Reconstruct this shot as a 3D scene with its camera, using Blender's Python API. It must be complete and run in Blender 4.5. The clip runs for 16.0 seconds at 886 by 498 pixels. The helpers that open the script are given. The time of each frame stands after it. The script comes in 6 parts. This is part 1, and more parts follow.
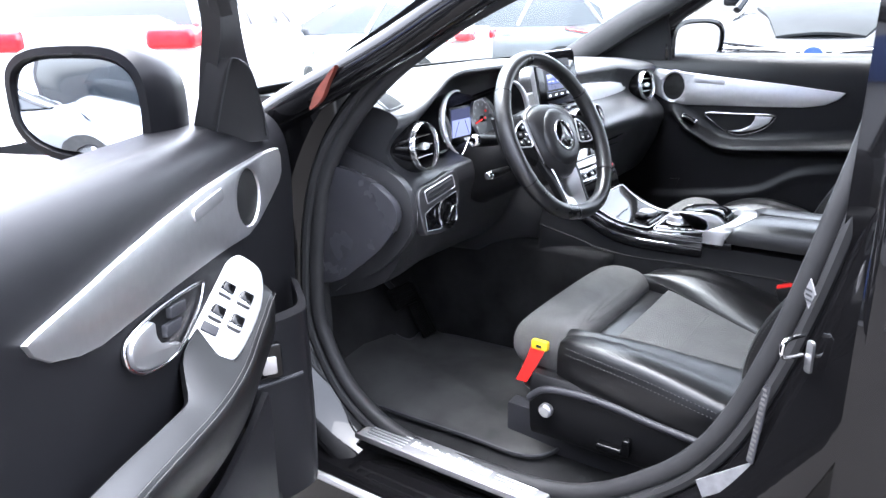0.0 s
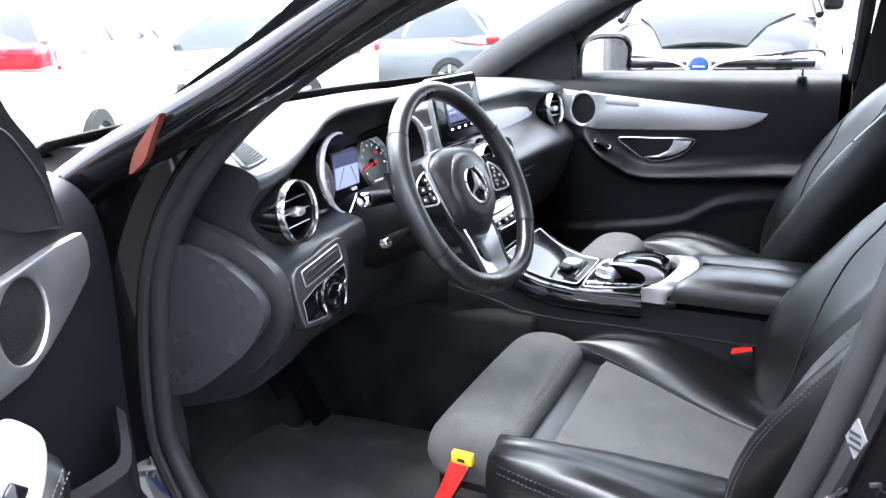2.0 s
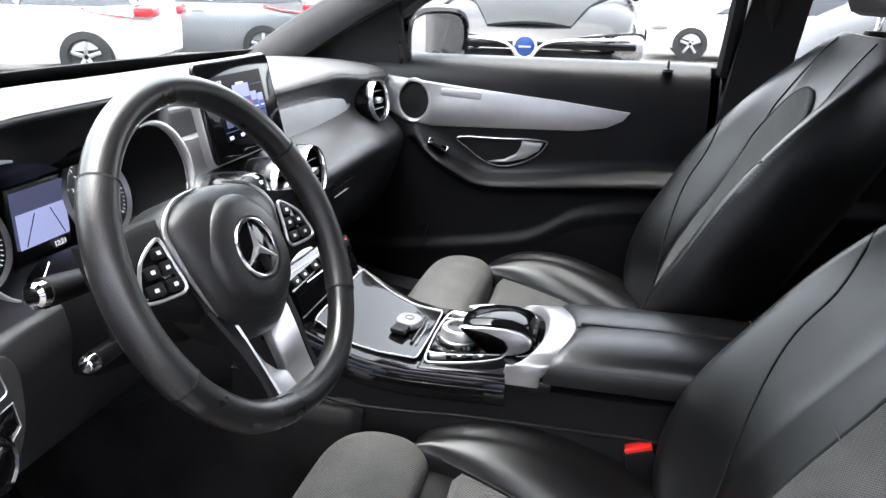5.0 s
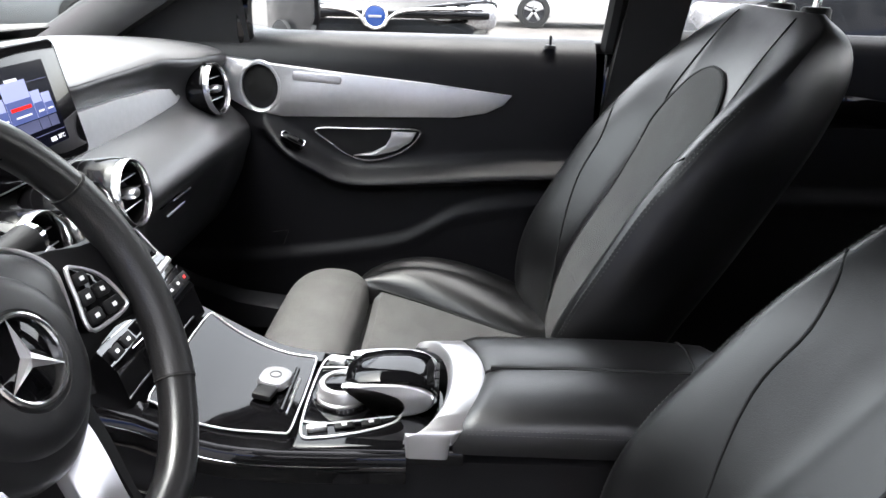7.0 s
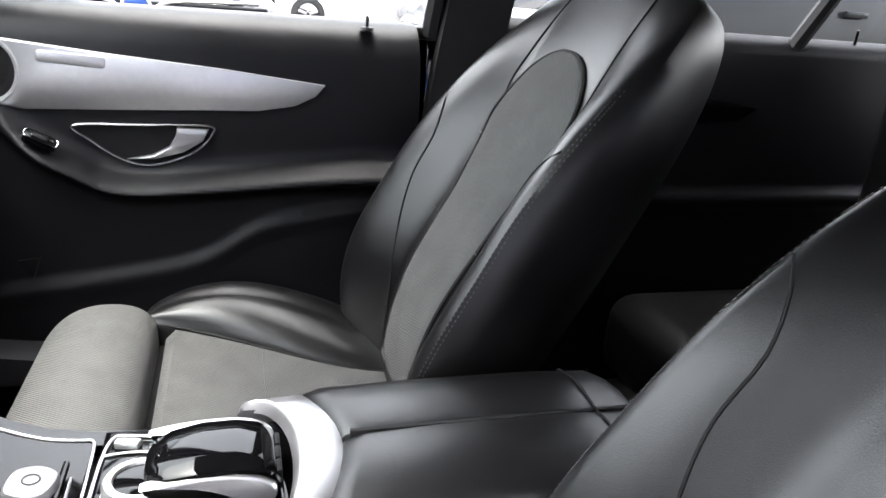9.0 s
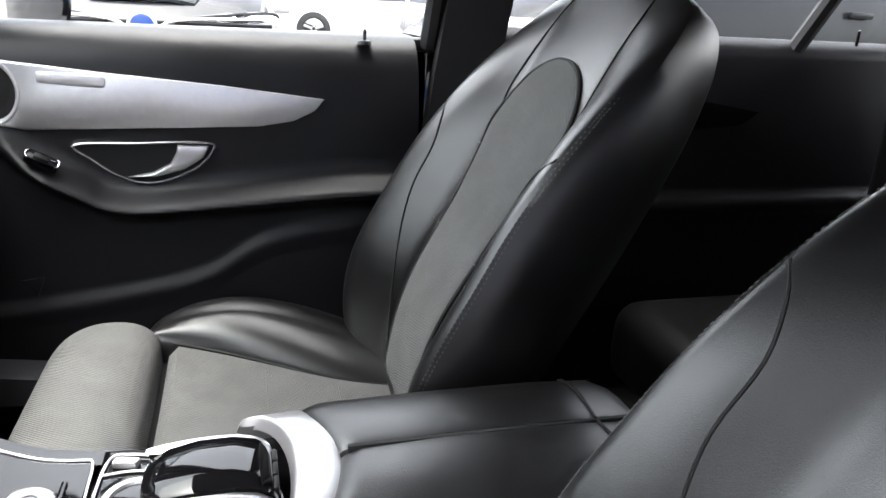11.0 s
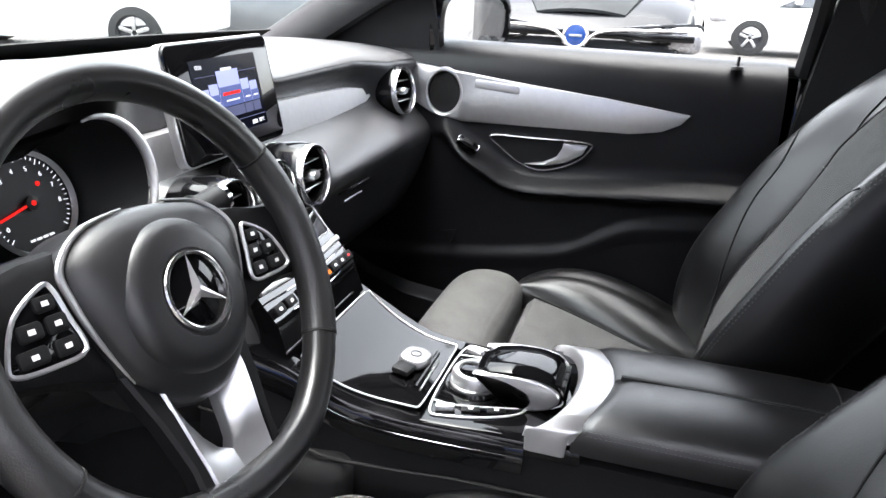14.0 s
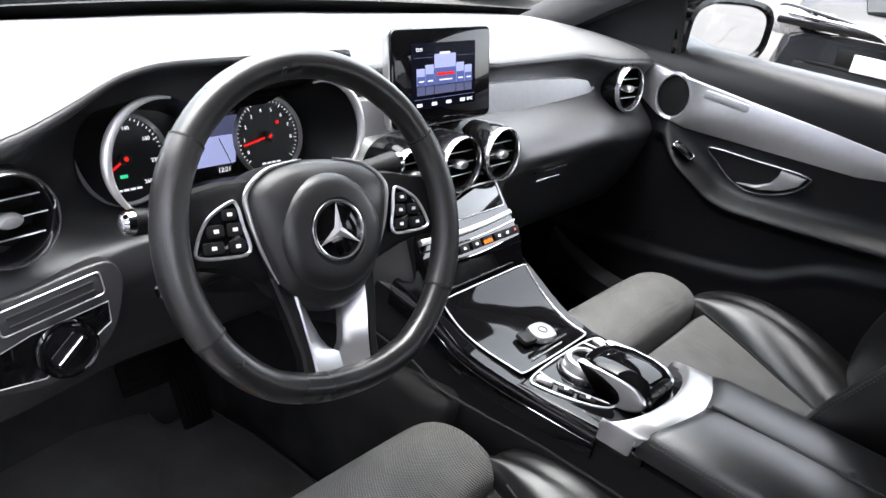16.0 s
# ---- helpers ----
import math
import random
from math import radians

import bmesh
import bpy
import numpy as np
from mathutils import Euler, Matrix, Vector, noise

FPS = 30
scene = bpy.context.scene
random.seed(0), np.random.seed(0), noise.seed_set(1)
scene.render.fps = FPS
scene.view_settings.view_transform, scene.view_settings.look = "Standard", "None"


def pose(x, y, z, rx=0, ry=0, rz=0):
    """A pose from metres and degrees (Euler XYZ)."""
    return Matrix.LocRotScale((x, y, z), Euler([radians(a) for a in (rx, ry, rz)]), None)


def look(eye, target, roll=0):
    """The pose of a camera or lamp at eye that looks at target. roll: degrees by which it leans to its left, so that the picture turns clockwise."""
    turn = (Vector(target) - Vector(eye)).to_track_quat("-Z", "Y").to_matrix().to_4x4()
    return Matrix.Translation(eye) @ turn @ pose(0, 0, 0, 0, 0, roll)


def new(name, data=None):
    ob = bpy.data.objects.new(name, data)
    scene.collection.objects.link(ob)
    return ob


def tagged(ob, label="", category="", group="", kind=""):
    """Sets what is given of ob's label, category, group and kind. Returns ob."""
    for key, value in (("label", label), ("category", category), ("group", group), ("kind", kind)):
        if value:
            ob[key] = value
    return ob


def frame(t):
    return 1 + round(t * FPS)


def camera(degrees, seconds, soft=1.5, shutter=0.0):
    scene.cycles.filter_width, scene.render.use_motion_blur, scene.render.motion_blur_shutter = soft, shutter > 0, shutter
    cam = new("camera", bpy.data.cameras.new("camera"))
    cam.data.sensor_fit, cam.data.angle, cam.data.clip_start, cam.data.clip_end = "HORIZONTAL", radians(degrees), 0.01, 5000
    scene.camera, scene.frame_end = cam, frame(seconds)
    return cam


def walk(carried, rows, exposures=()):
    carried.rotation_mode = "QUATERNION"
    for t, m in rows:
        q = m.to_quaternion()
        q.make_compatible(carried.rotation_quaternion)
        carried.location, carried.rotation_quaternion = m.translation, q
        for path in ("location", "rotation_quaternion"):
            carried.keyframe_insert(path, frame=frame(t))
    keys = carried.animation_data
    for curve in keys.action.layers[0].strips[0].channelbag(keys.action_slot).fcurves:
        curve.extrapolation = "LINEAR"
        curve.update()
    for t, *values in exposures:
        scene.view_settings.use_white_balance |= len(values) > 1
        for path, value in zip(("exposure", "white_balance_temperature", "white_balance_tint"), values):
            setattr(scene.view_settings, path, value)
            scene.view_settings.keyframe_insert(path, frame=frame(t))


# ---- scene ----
cam = camera(62.6, 16.0)
PATH = [
    (0, (-1.781, -0.693, 1.216), (-0.236, 0.421, 0.607), -1.4),
    (0.5, (-1.719, -0.66, 1.217), (-0.145, 0.414, 0.611), -1.7),
    (1, (-1.596, -0.615, 1.226), (0.003, 0.426, 0.625), -2.5),
    (1.5, (-1.527, -0.581, 1.234), (0.094, 0.431, 0.642), -2.7),
    (2, (-1.479, -0.504, 1.233), (0.22, 0.371, 0.642), -1.9),
    (2.5, (-1.467, -0.437, 1.235), (0.315, 0.248, 0.639), -1.0),
    (3, (-1.428, -0.409, 1.23), (0.405, 0.128, 0.637), -0.4),
    (3.2, (-1.395, -0.399, 1.228), (0.439, 0.13, 0.632), -0.4),
    (5.3, (-0.988, -0.325, 1.223), (0.852, 0.043, 0.531), 1.8),
    (5.5, (-0.971, -0.292, 1.223), (0.877, 0.012, 0.521), 2.0),
    (6, (-0.946, -0.251, 1.227), (0.91, -0.082, 0.502), 2.3),
    (6.5, (-0.904, -0.249, 1.228), (0.957, -0.17, 0.499), 2.2),
    (7, (-0.789, -0.284, 1.22), (1.071, -0.248, 0.487), 1.5),
    (7.5, (-0.675, -0.32, 1.212), (1.188, -0.316, 0.483), 1.4),
    (8, (-0.607, -0.329, 1.193), (1.262, -0.399, 0.484), 2.4),
    (8.5, (-0.583, -0.284, 1.181), (1.259, -0.622, 0.478), 4.3),
    (9, (-0.574, -0.233, 1.154), (1.223, -0.779, 0.466), 4.8),
    (9.2, (-0.568, -0.232, 1.151), (1.21, -0.834, 0.46), 4.7),
    (10.2, (-0.57, -0.24, 1.15), (1.18, -0.92, 0.47), 4.0),
    (11.3, (-0.58, -0.261, 1.156), (1.268, -0.651, 0.498), 2.6),
    (11.5, (-0.593, -0.276, 1.149), (1.274, -0.563, 0.49), 2.1),
    (12, (-0.612, -0.315, 1.146), (1.272, -0.303, 0.473), 1.5),
    (12.5, (-0.634, -0.325, 1.142), (1.238, -0.12, 0.469), 1.0),
    (13, (-0.693, -0.312, 1.152), (1.163, -0.022, 0.467), 0.9),
    (13.5, (-0.779, -0.319, 1.187), (1.058, 0.064, 0.496), 2.2),
    (14, (-0.827, -0.336, 1.211), (0.97, 0.19, 0.508), 2.6),
    (14.5, (-0.828, -0.387, 1.232), (0.841, 0.405, 0.466), 2.3),
    (15, (-0.811, -0.474, 1.266), (0.707, 0.539, 0.446), 4.5),
    (15.5, (-0.816, -0.511, 1.283), (0.604, 0.611, 0.432), 5.8),
    (16, (-0.859, -0.522, 1.302), (0.562, 0.587, 0.436), 8.7),
]
walk(cam, [(t, look(eye, target, roll)) for t, eye, target, roll in PATH], [(0.0, 4.12, 5950, 13), (3.0, 4.0, 6100, 13), (5.5, 3.52, 6500, 12), (9.0, 3.85, 6600, 12), (12.5, 3.85, 6550, 12), (16.0, 3.52, 6450, 13)])

# ---- light ----
world = bpy.data.worlds.new("world")
scene.world = world
world.use_nodes = True
wn = world.node_tree.nodes
sky = wn.new("ShaderNodeTexSky")
sky.sky_type, sky.sun_disc = "NISHITA", False
sky.sun_elevation, sky.sun_rotation = radians(80), radians(10)
sky.air_density, sky.dust_density = 1.0, 4.0
grey = wn.new("ShaderNodeHueSaturation")
grey.inputs["Saturation"].default_value = 0.25
world.node_tree.links.new(sky.outputs[0], grey.inputs["Color"])
world.node_tree.links.new(grey.outputs[0], wn["Background"].inputs[0])
wn["Background"].inputs[1].default_value = 0.15
sun = new("sun", bpy.data.lights.new("sun", "SUN"))
sun.data.energy, sun.data.angle, sun.data.color = 0.5, radians(75), (1.0, 0.97, 0.93)
AZ, EL = radians(10), radians(80)
sun.matrix_world = look((0, 0, 0), (-math.sin(AZ) * math.cos(EL), -math.cos(AZ) * math.cos(EL), -math.sin(EL)))


# ---- materials ----
def mat(name, colour, rough=0.5, metal=0.0, noise_scale=0.0, vary=0.0, bump=0.0, bump_scale=0.0, coat=0.0, rough_vary=0.0, weave=0.0, wave=0.0, crease=0.0, spec=0.5):
    """A procedural surface: colour with two scales of variation, fine relief, gloss variation."""
    m = bpy.data.materials.new(name)
    m.use_nodes = True
    n, link = m.node_tree.nodes, m.node_tree.links.new
    b = n["Principled BSDF"]
    b.inputs["Base Color"].default_value = (*colour, 1)
    b.inputs["Roughness"].default_value, b.inputs["Metallic"].default_value = rough, metal
    b.inputs["Coat Weight"].default_value = coat
    b.inputs["Coat Roughness"].default_value = 0.03
    b.inputs["Specular IOR Level"].default_value = spec
    co = n.new("ShaderNodeTexCoord").outputs["Object"]
    if noise_scale:
        big = n.new("ShaderNodeTexNoise")
        big.inputs["Scale"].default_value, big.inputs["Detail"].default_value = noise_scale, 6
        link(co, big.inputs["Vector"])
        ramp = n.new("ShaderNodeMapRange")
        ramp.inputs[1].default_value, ramp.inputs[2].default_value = 0.3, 0.7
        ramp.inputs[3].default_value, ramp.inputs[4].default_value = 1 - vary, 1 + vary
        link(big.outputs[0], ramp.inputs[0])
        mul = n.new("ShaderNodeMix")
        mul.data_type, mul.blend_type = "RGBA", "MULTIPLY"
        mul.inputs[0].default_value = 1
        mul.inputs[6].default_value = (*colour, 1)
        link(ramp.outputs[0], mul.inputs[7])
        link(mul.outputs[2], b.inputs["Base Color"])
        if rough_vary:
            rr = n.new("ShaderNodeMapRange")
            rr.inputs[1].default_value, rr.inputs[2].default_value = 0.3, 0.7
            rr.inputs[3].default_value, rr.inputs[4].default_value = max(0.02, rough - rough_vary), min(1, rough + rough_vary)
            link(big.outputs[0], rr.inputs[0])
            link(rr.outputs[0], b.inputs["Roughness"])
    if bump:
        bu = n.new("ShaderNodeBump")
        bu.inputs["Strength"].default_value, bu.inputs["Distance"].default_value = bump, 0.001
        if weave:
            xyz = n.new("ShaderNodeSeparateXYZ")
            link(co, xyz.inputs[0])

            def calc(op, p, q):
                k = n.new("ShaderNodeMath")
                k.operation = op
                for sock, v in zip(k.inputs, (p, q)):
                    if isinstance(v, float):
                        sock.default_value = v
                    else:
                        link(v, sock)
                return k.outputs[0]

            along = calc("MULTIPLY", calc("SUBTRACT", xyz.outputs[2], xyz.outputs[1]), float(weave))
            across = calc("MULTIPLY", calc("ADD", xyz.outputs[0], calc("MULTIPLY", calc("ADD", xyz.outputs[1], xyz.outputs[2]), 0.4)), float(weave))
            knit = calc("MULTIPLY", calc("SINE", along, 0.0), calc("SINE", across, 0.0))
            link(knit, bu.inputs["Height"])
            shade = n.new("ShaderNodeMapRange")
            shade.inputs[1].default_value, shade.inputs[2].default_value = -0.6, 0.6
            shade.inputs[3].default_value, shade.inputs[4].default_value = 0.62, 1.25
            link(knit, shade.inputs[0])
            mix = n.new("ShaderNodeMix")
            mix.data_type, mix.blend_type = "RGBA", "MULTIPLY"
            mix.inputs[0].default_value = 1
            src = b.inputs["Base Color"].links[0].from_socket if b.inputs["Base Color"].links else None
            if src:
                link(src, mix.inputs[6])
            else:
                mix.inputs[6].default_value = (*colour, 1)
            link(shade.outputs[0], mix.inputs[7])
            link(mix.outputs[2], b.inputs["Base Color"])
        elif wave:
            wv = n.new("ShaderNodeTexNoise")
            wv.inputs["Scale"].default_value = wave
            st = n.new("ShaderNodeMapping")
            st.inputs["Scale"].default_value = (1, 0.02, 1)
            link(co, st.inputs["Vector"])
            link(st.outputs[0], wv.inputs["Vector"])
            link(wv.outputs[0], bu.inputs["Height"])
        else:
            fine = n.new("ShaderNodeTexVoronoi" if bump_scale < 900 else "ShaderNodeTexNoise")
            fine.inputs["Scale"].default_value = bump_scale
            link(co, fine.inputs["Vector"])
            link(fine.outputs[0], bu.inputs["Height"])
        if crease:
            folds = n.new("ShaderNodeTexNoise")
            folds.inputs["Scale"].default_value, folds.inputs["Detail"].default_value, folds.inputs["Distortion"].default_value = 16, 4, 1.5
            link(co, folds.inputs["Vector"])
            wide = n.new("ShaderNodeBump")
            wide.inputs["Strength"].default_value, wide.inputs["Distance"].default_value = crease, 0.01
            link(folds.outputs[0], wide.inputs["Height"])
            link(wide.outputs[0], bu.inputs["Normal"])
        link(bu.outputs[0], b.inputs["Normal"])
    return m


def glow(name, colour, strength):
    m = bpy.data.materials.new(name)
    m.use_nodes = True
    b = m.node_tree.nodes["Principled BSDF"]
    b.inputs["Base Color"].default_value = (*[0.25 * v for v in colour], 1)
    b.inputs["Emission Color"].default_value = (*colour, 1)
    b.inputs["Emission Strength"].default_value = strength
    b.inputs["Roughness"].default_value = 0.1
    b.inputs["Specular IOR Level"].default_value = 0.06
    return m


def clear(name, tint=(1, 1, 1), rough=0.0):
    m = bpy.data.materials.new(name)
    m.use_nodes = True
    n = m.node_tree.nodes
    n.remove(n["Principled BSDF"])
    thru, shine, mix = n.new("ShaderNodeBsdfTransparent"), n.new("ShaderNodeBsdfGlossy"), n.new("ShaderNodeMixShader")
    thru.inputs[0].default_value = (*tint, 1)
    shine.inputs["Roughness"].default_value = rough
    mix.inputs[0].default_value = 0.03
    link = m.node_tree.links.new
    link(thru.outputs[0], mix.inputs[1])
    link(shine.outputs[0], mix.inputs[2])
    link(mix.outputs[0], n["Material Output"].inputs[0])
    return m


PLASTIC = mat("soft_black_plastic", (0.005, 0.005, 0.0056), 0.45, noise_scale=9, vary=0.14, bump=0.25, bump_scale=1800, rough_vary=0.06, spec=0.22)
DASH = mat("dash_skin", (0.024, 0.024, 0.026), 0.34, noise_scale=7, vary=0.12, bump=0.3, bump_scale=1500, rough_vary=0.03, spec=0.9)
# dash skin again, lightened: windscreen light on the top is in the colour
DASHTOP_LIT = mat("dash_top_lit", (0.07, 0.07, 0.073), 0.42, noise_scale=7, vary=0.1, bump=0.35, bump_scale=1200, rough_vary=0.04, spec=0.6)
DOORSKIN = mat("door_leatherette", (0.0085, 0.0085, 0.0098), 0.36, noise_scale=8, vary=0.12, bump=0.3, bump_scale=1300, rough_vary=0.05, spec=0.22)
HARD = mat("hard_grey_plastic", (0.028, 0.028, 0.032), 0.48, noise_scale=12, vary=0.1, bump=0.2, bump_scale=2200, spec=0.35)
LEATHER = mat("black_leather", (0.0045, 0.0045, 0.0048), 0.33, noise_scale=14, vary=0.18, bump=0.12, bump_scale=850, rough_vary=0.04, spec=0.55, crease=0.015)
RIM = mat("smooth_rim_leather", (0.01, 0.01, 0.0105), 0.29, noise_scale=14, vary=0.15, bump=0.06, bump_scale=850, rough_vary=0.03, spec=0.7)
FABRIC = mat("grey_woven_fabric", (0.105, 0.104, 0.101), 0.9, noise_scale=20, vary=0.12, bump=0.8, weave=1500)
METAL = mat("brushed_aluminium", (0.78, 0.78, 0.79), 0.37, metal=1.0, noise_scale=90, vary=0.03, bump=0.03, wave=1600, rough_vary=0.02)
STEEL = mat("worn_sill_steel", (0.3, 0.3, 0.31), 0.5, metal=1.0, noise_scale=60, vary=0.12, bump=0.05, wave=1600, rough_vary=0.08)
SATIN = mat("satin_silver_paint", (0.62, 0.62, 0.63), 0.34, metal=0.9, noise_scale=25, vary=0.03, rough_vary=0.02)
CHROME = mat("chrome", (0.85, 0.85, 0.86), 0.08, metal=1.0, noise_scale=40, vary=0.03)
PIANO = mat("piano_black_lacquer", (0.003, 0.003, 0.0034), 0.04, noise_scale=60, vary=0.3, rough_vary=0.015, spec=0.25, coat=0.2)
RUBBER = mat("rubber_seal", (0.02, 0.02, 0.021), 0.5, noise_scale=18, vary=0.15, bump=0.15, bump_scale=1400, spec=0.25)
CARPET = mat("black_carpet", (0.02, 0.02, 0.0204), 0.95, noise_scale=10, vary=0.35, bump=1.0, bump_scale=1100, spec=0.03)
MATCLOTH = mat("charcoal_floor_mat", (0.046, 0.0455, 0.0447), 0.92, noise_scale=6, vary=0.4, bump=0.9, bump_scale=1000, spec=0.06)
PAINT = mat("black_car_paint", (0.004, 0.0039, 0.0043), 0.12, noise_scale=5, vary=0.2, coat=0.8, rough_vary=0.03, spec=0.05)
GRIP = mat("perforated_leather", (0.012, 0.012, 0.0125), 0.36, noise_scale=14, vary=0.18, bump=0.13, bump_scale=640, spec=0.7)
COVER = mat("airbag_cover_plastic", (0.012, 0.012, 0.0132), 0.33, noise_scale=12, vary=0.1, bump=0.2, bump_scale=1600, rough_vary=0.04, spec=0.5)
STITCH = mat("grey_thread", (0.085, 0.083, 0.081), 0.8, noise_scale=50, vary=0.1)
SEAM = mat("dark_seam", (0.004, 0.004, 0.004), 0.8, noise_scale=50, vary=0.1)
HEAD = mat("grey_headliner", (0.09, 0.09, 0.09), 0.95, noise_scale=12, vary=0.08, bump=0.5, bump_scale=1500)
PILLAR = mat("dark_pillar_trim", (0.02, 0.02, 0.021), 0.7, noise_scale=12, vary=0.1, bump=0.4, bump_scale=1600, spec=0.2)
GRILLE = mat("speaker_mesh", (0.005, 0.005, 0.005), 0.7, noise_scale=12, vary=0.2, bump=1.0, bump_scale=700, spec=0.2)
RED = mat("red_plastic", (0.75, 0.02, 0.015), 0.35, noise_scale=25, vary=0.08)
YELLOW = mat("yellow_label", (0.75, 0.5, 0.01), 0.5, noise_scale=25, vary=0.08)
INK = mat("black_ink", (0.01, 0.01, 0.01), 0.6, noise_scale=25, vary=0.08)
ORANGE = mat("dull_orange", (0.09, 0.016, 0.008), 0.5, noise_scale=25, vary=0.4)
BRIGHT = mat("polished_silver", (0.72, 0.72, 0.73), 0.2, metal=1.0, noise_scale=40, vary=0.03, rough_vary=0.03)
PRINT = mat("grey_printed_paper", (0.16, 0.16, 0.165), 0.7, noise_scale=60, vary=0.2)
WHITE = mat("white_print", (0.8, 0.8, 0.8), 0.4, noise_scale=25, vary=0.03)
MIRROR = mat("mirror_glass", (0.9, 0.92, 0.94), 0.01, metal=1.0, noise_scale=20, vary=0.01)
PEDAL = mat("black_rubber_pad", (0.004, 0.004, 0.004), 0.6, noise_scale=25, vary=0.2, bump=0.6, bump_scale=300, spec=0.05)
GLASS = clear("window_glass", (0.92, 0.95, 0.94))
SIDEGLASS = clear("green_tinted_side_glass", (0.93, 0.945, 0.94))
REARPANE = clear("rear_side_glass", (0.78, 0.79, 0.79))
COVERSIDE = mat("charcoal_dash_end", (0.032, 0.032, 0.037), 0.27, noise_scale=9, vary=0.1, bump=0.2, bump_scale=1700, rough_vary=0.03, spec=0.7)
ARMREST = mat("armrest_leather", (0.009, 0.009, 0.0094), 0.33, noise_scale=16, vary=0.15, bump=0.16, bump_scale=800, rough_vary=0.05, spec=0.75, crease=0.02)
TRIMLINE = mat("bright_trim_line", (0.8, 0.8, 0.81), 0.36, metal=0.7, noise_scale=40, vary=0.03)
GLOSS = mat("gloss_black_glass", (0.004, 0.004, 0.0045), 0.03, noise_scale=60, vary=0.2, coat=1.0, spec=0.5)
CASE = mat("black_mirror_case", (0.006, 0.006, 0.007), 0.3, noise_scale=9, vary=0.14, rough_vary=0.04, spec=0.12)
DIAL = mat("dial_black", (0.008, 0.008, 0.009), 0.35, noise_scale=30, vary=0.1)
G_WHITE = glow("lit_white", (0.9, 0.93, 1.0), 0.1)
G_RED = glow("lit_red", (1.0, 0.025, 0.02), 0.085)
G_GREEN = glow("lit_green", (0.05, 0.9, 0.4), 0.07)
G_AMBER = glow("lit_amber", (1.0, 0.22, 0.01), 0.09)
G_BLUE = glow("lit_blue", (0.12, 0.16, 0.42), 0.06)
G_PALE = glow("lit_pale_blue", (0.45, 0.5, 0.85), 0.075)
G_DUSK = glow("lit_dusk_blue", (0.2, 0.22, 0.4), 0.03)
G_NIGHT = glow("lit_night_blue", (0.008, 0.009, 0.02), 0.03)


# ---- mesh tools ----
def spline(keys, t):
    """Piecewise smooth interpolation of (t, value...) rows."""
    if t <= keys[0][0]:
        return keys[0][1:]
    for a, b in zip(keys, keys[1:]):
        if t <= b[0]:
            u = (t - a[0]) / (b[0] - a[0])
            u = u * u * (3 - 2 * u)
            return tuple(p + (q - p) * u for p, q in zip(a[1:], b[1:]))
    return keys[-1][1:]


def curve(points, n=8, closed=False):
    """A Catmull-Rom line through points."""
    P = [Vector(p) for p in points]
    out, k = [], len(P)
    for i in range(k if closed else k - 1):
        a, b, c, d = (P[(i + j) % k] if closed else P[min(max(i + j, 0), k - 1)] for j in (-1, 0, 1, 2))
        for s in range(n):
            t = s / n
            out.append(0.5 * (2 * b + (c - a) * t + (2 * a - 5 * b + 4 * c - d) * t * t + (3 * b - a - 3 * c + d) * t ** 3))
    if not closed:
        out.append(P[-1])
    return out


def part(name, bm, material, parent=None, label="", sharp=38):
    """Links a bmesh as one mesh object, under a thing or a part."""
    bmesh.ops.recalc_face_normals(bm, faces=bm.faces)
    me = bpy.data.meshes.new(name)
    bm.to_mesh(me)
    bm.free()
    me.polygons.foreach_set("use_smooth", [True] * len(me.polygons))
    me.set_sharp_from_angle(angle=radians(sharp))
    me.materials.append(material)
    ob = new(name, me)
    if parent:
        ob.parent = parent
    if label:
        ob["label"] = label
    return ob


def thing(name, label, category, group="", m=None, kind=""):
    ob = new(name)
    ob.empty_display_size = 0.05
    if m is not None:
        ob.matrix_world = m
    return tagged(ob, label, category, group, kind)


def xform(bm, m):
    if m is not None:
        bmesh.ops.transform(bm, matrix=m, verts=bm.verts)
    return bm


def rbox(x0, x1, y0, y1, z0, z1, r=0.004, seg=2, m=None, bm=None):
    """A box with rounded edges."""
    b = bmesh.new()
    bmesh.ops.create_cube(b, size=1, matrix=Matrix.LocRotScale(((x0 + x1) / 2, (y0 + y1) / 2, (z0 + z1) / 2), None, (abs(x1 - x0), abs(y1 - y0), abs(z1 - z0))))
    r = min(r, 0.49 * min(abs(x1 - x0), abs(y1 - y0), abs(z1 - z0)))
    if r > 0:
        bmesh.ops.bevel(b, geom=list(b.edges), offset=r, segments=seg, profile=0.5, affect="EDGES")
    xform(b, m)
    return join(bm, b)


def join(bm, b):
    if bm is None:
        return b
    me = bpy.data.meshes.new("t")
    b.to_mesh(me)
    b.free()
    bm.from_mesh(me)
    bpy.data.meshes.remove(me)
    return bm


def loft(rings, closed=True, caps=True, bm=None, loop=False):
    """A skin over rings of equal length."""
    b = bmesh.new()
    V = [[b.verts.new(p) for p in ring] for ring in rings]
    n = len(V[0])
    pairs = list(zip(V, V[1:])) + ([(V[-1], V[0])] if loop else [])
    for p, q in pairs:
        for i in range(n if closed else n - 1):
            j = (i + 1) % n
            b.faces.new((p[i], p[j], q[j], q[i]))
    if caps and closed and not loop:
        b.faces.new(V[0])
        b.faces.new(V[-1][::-1])
    return join(bm, b)


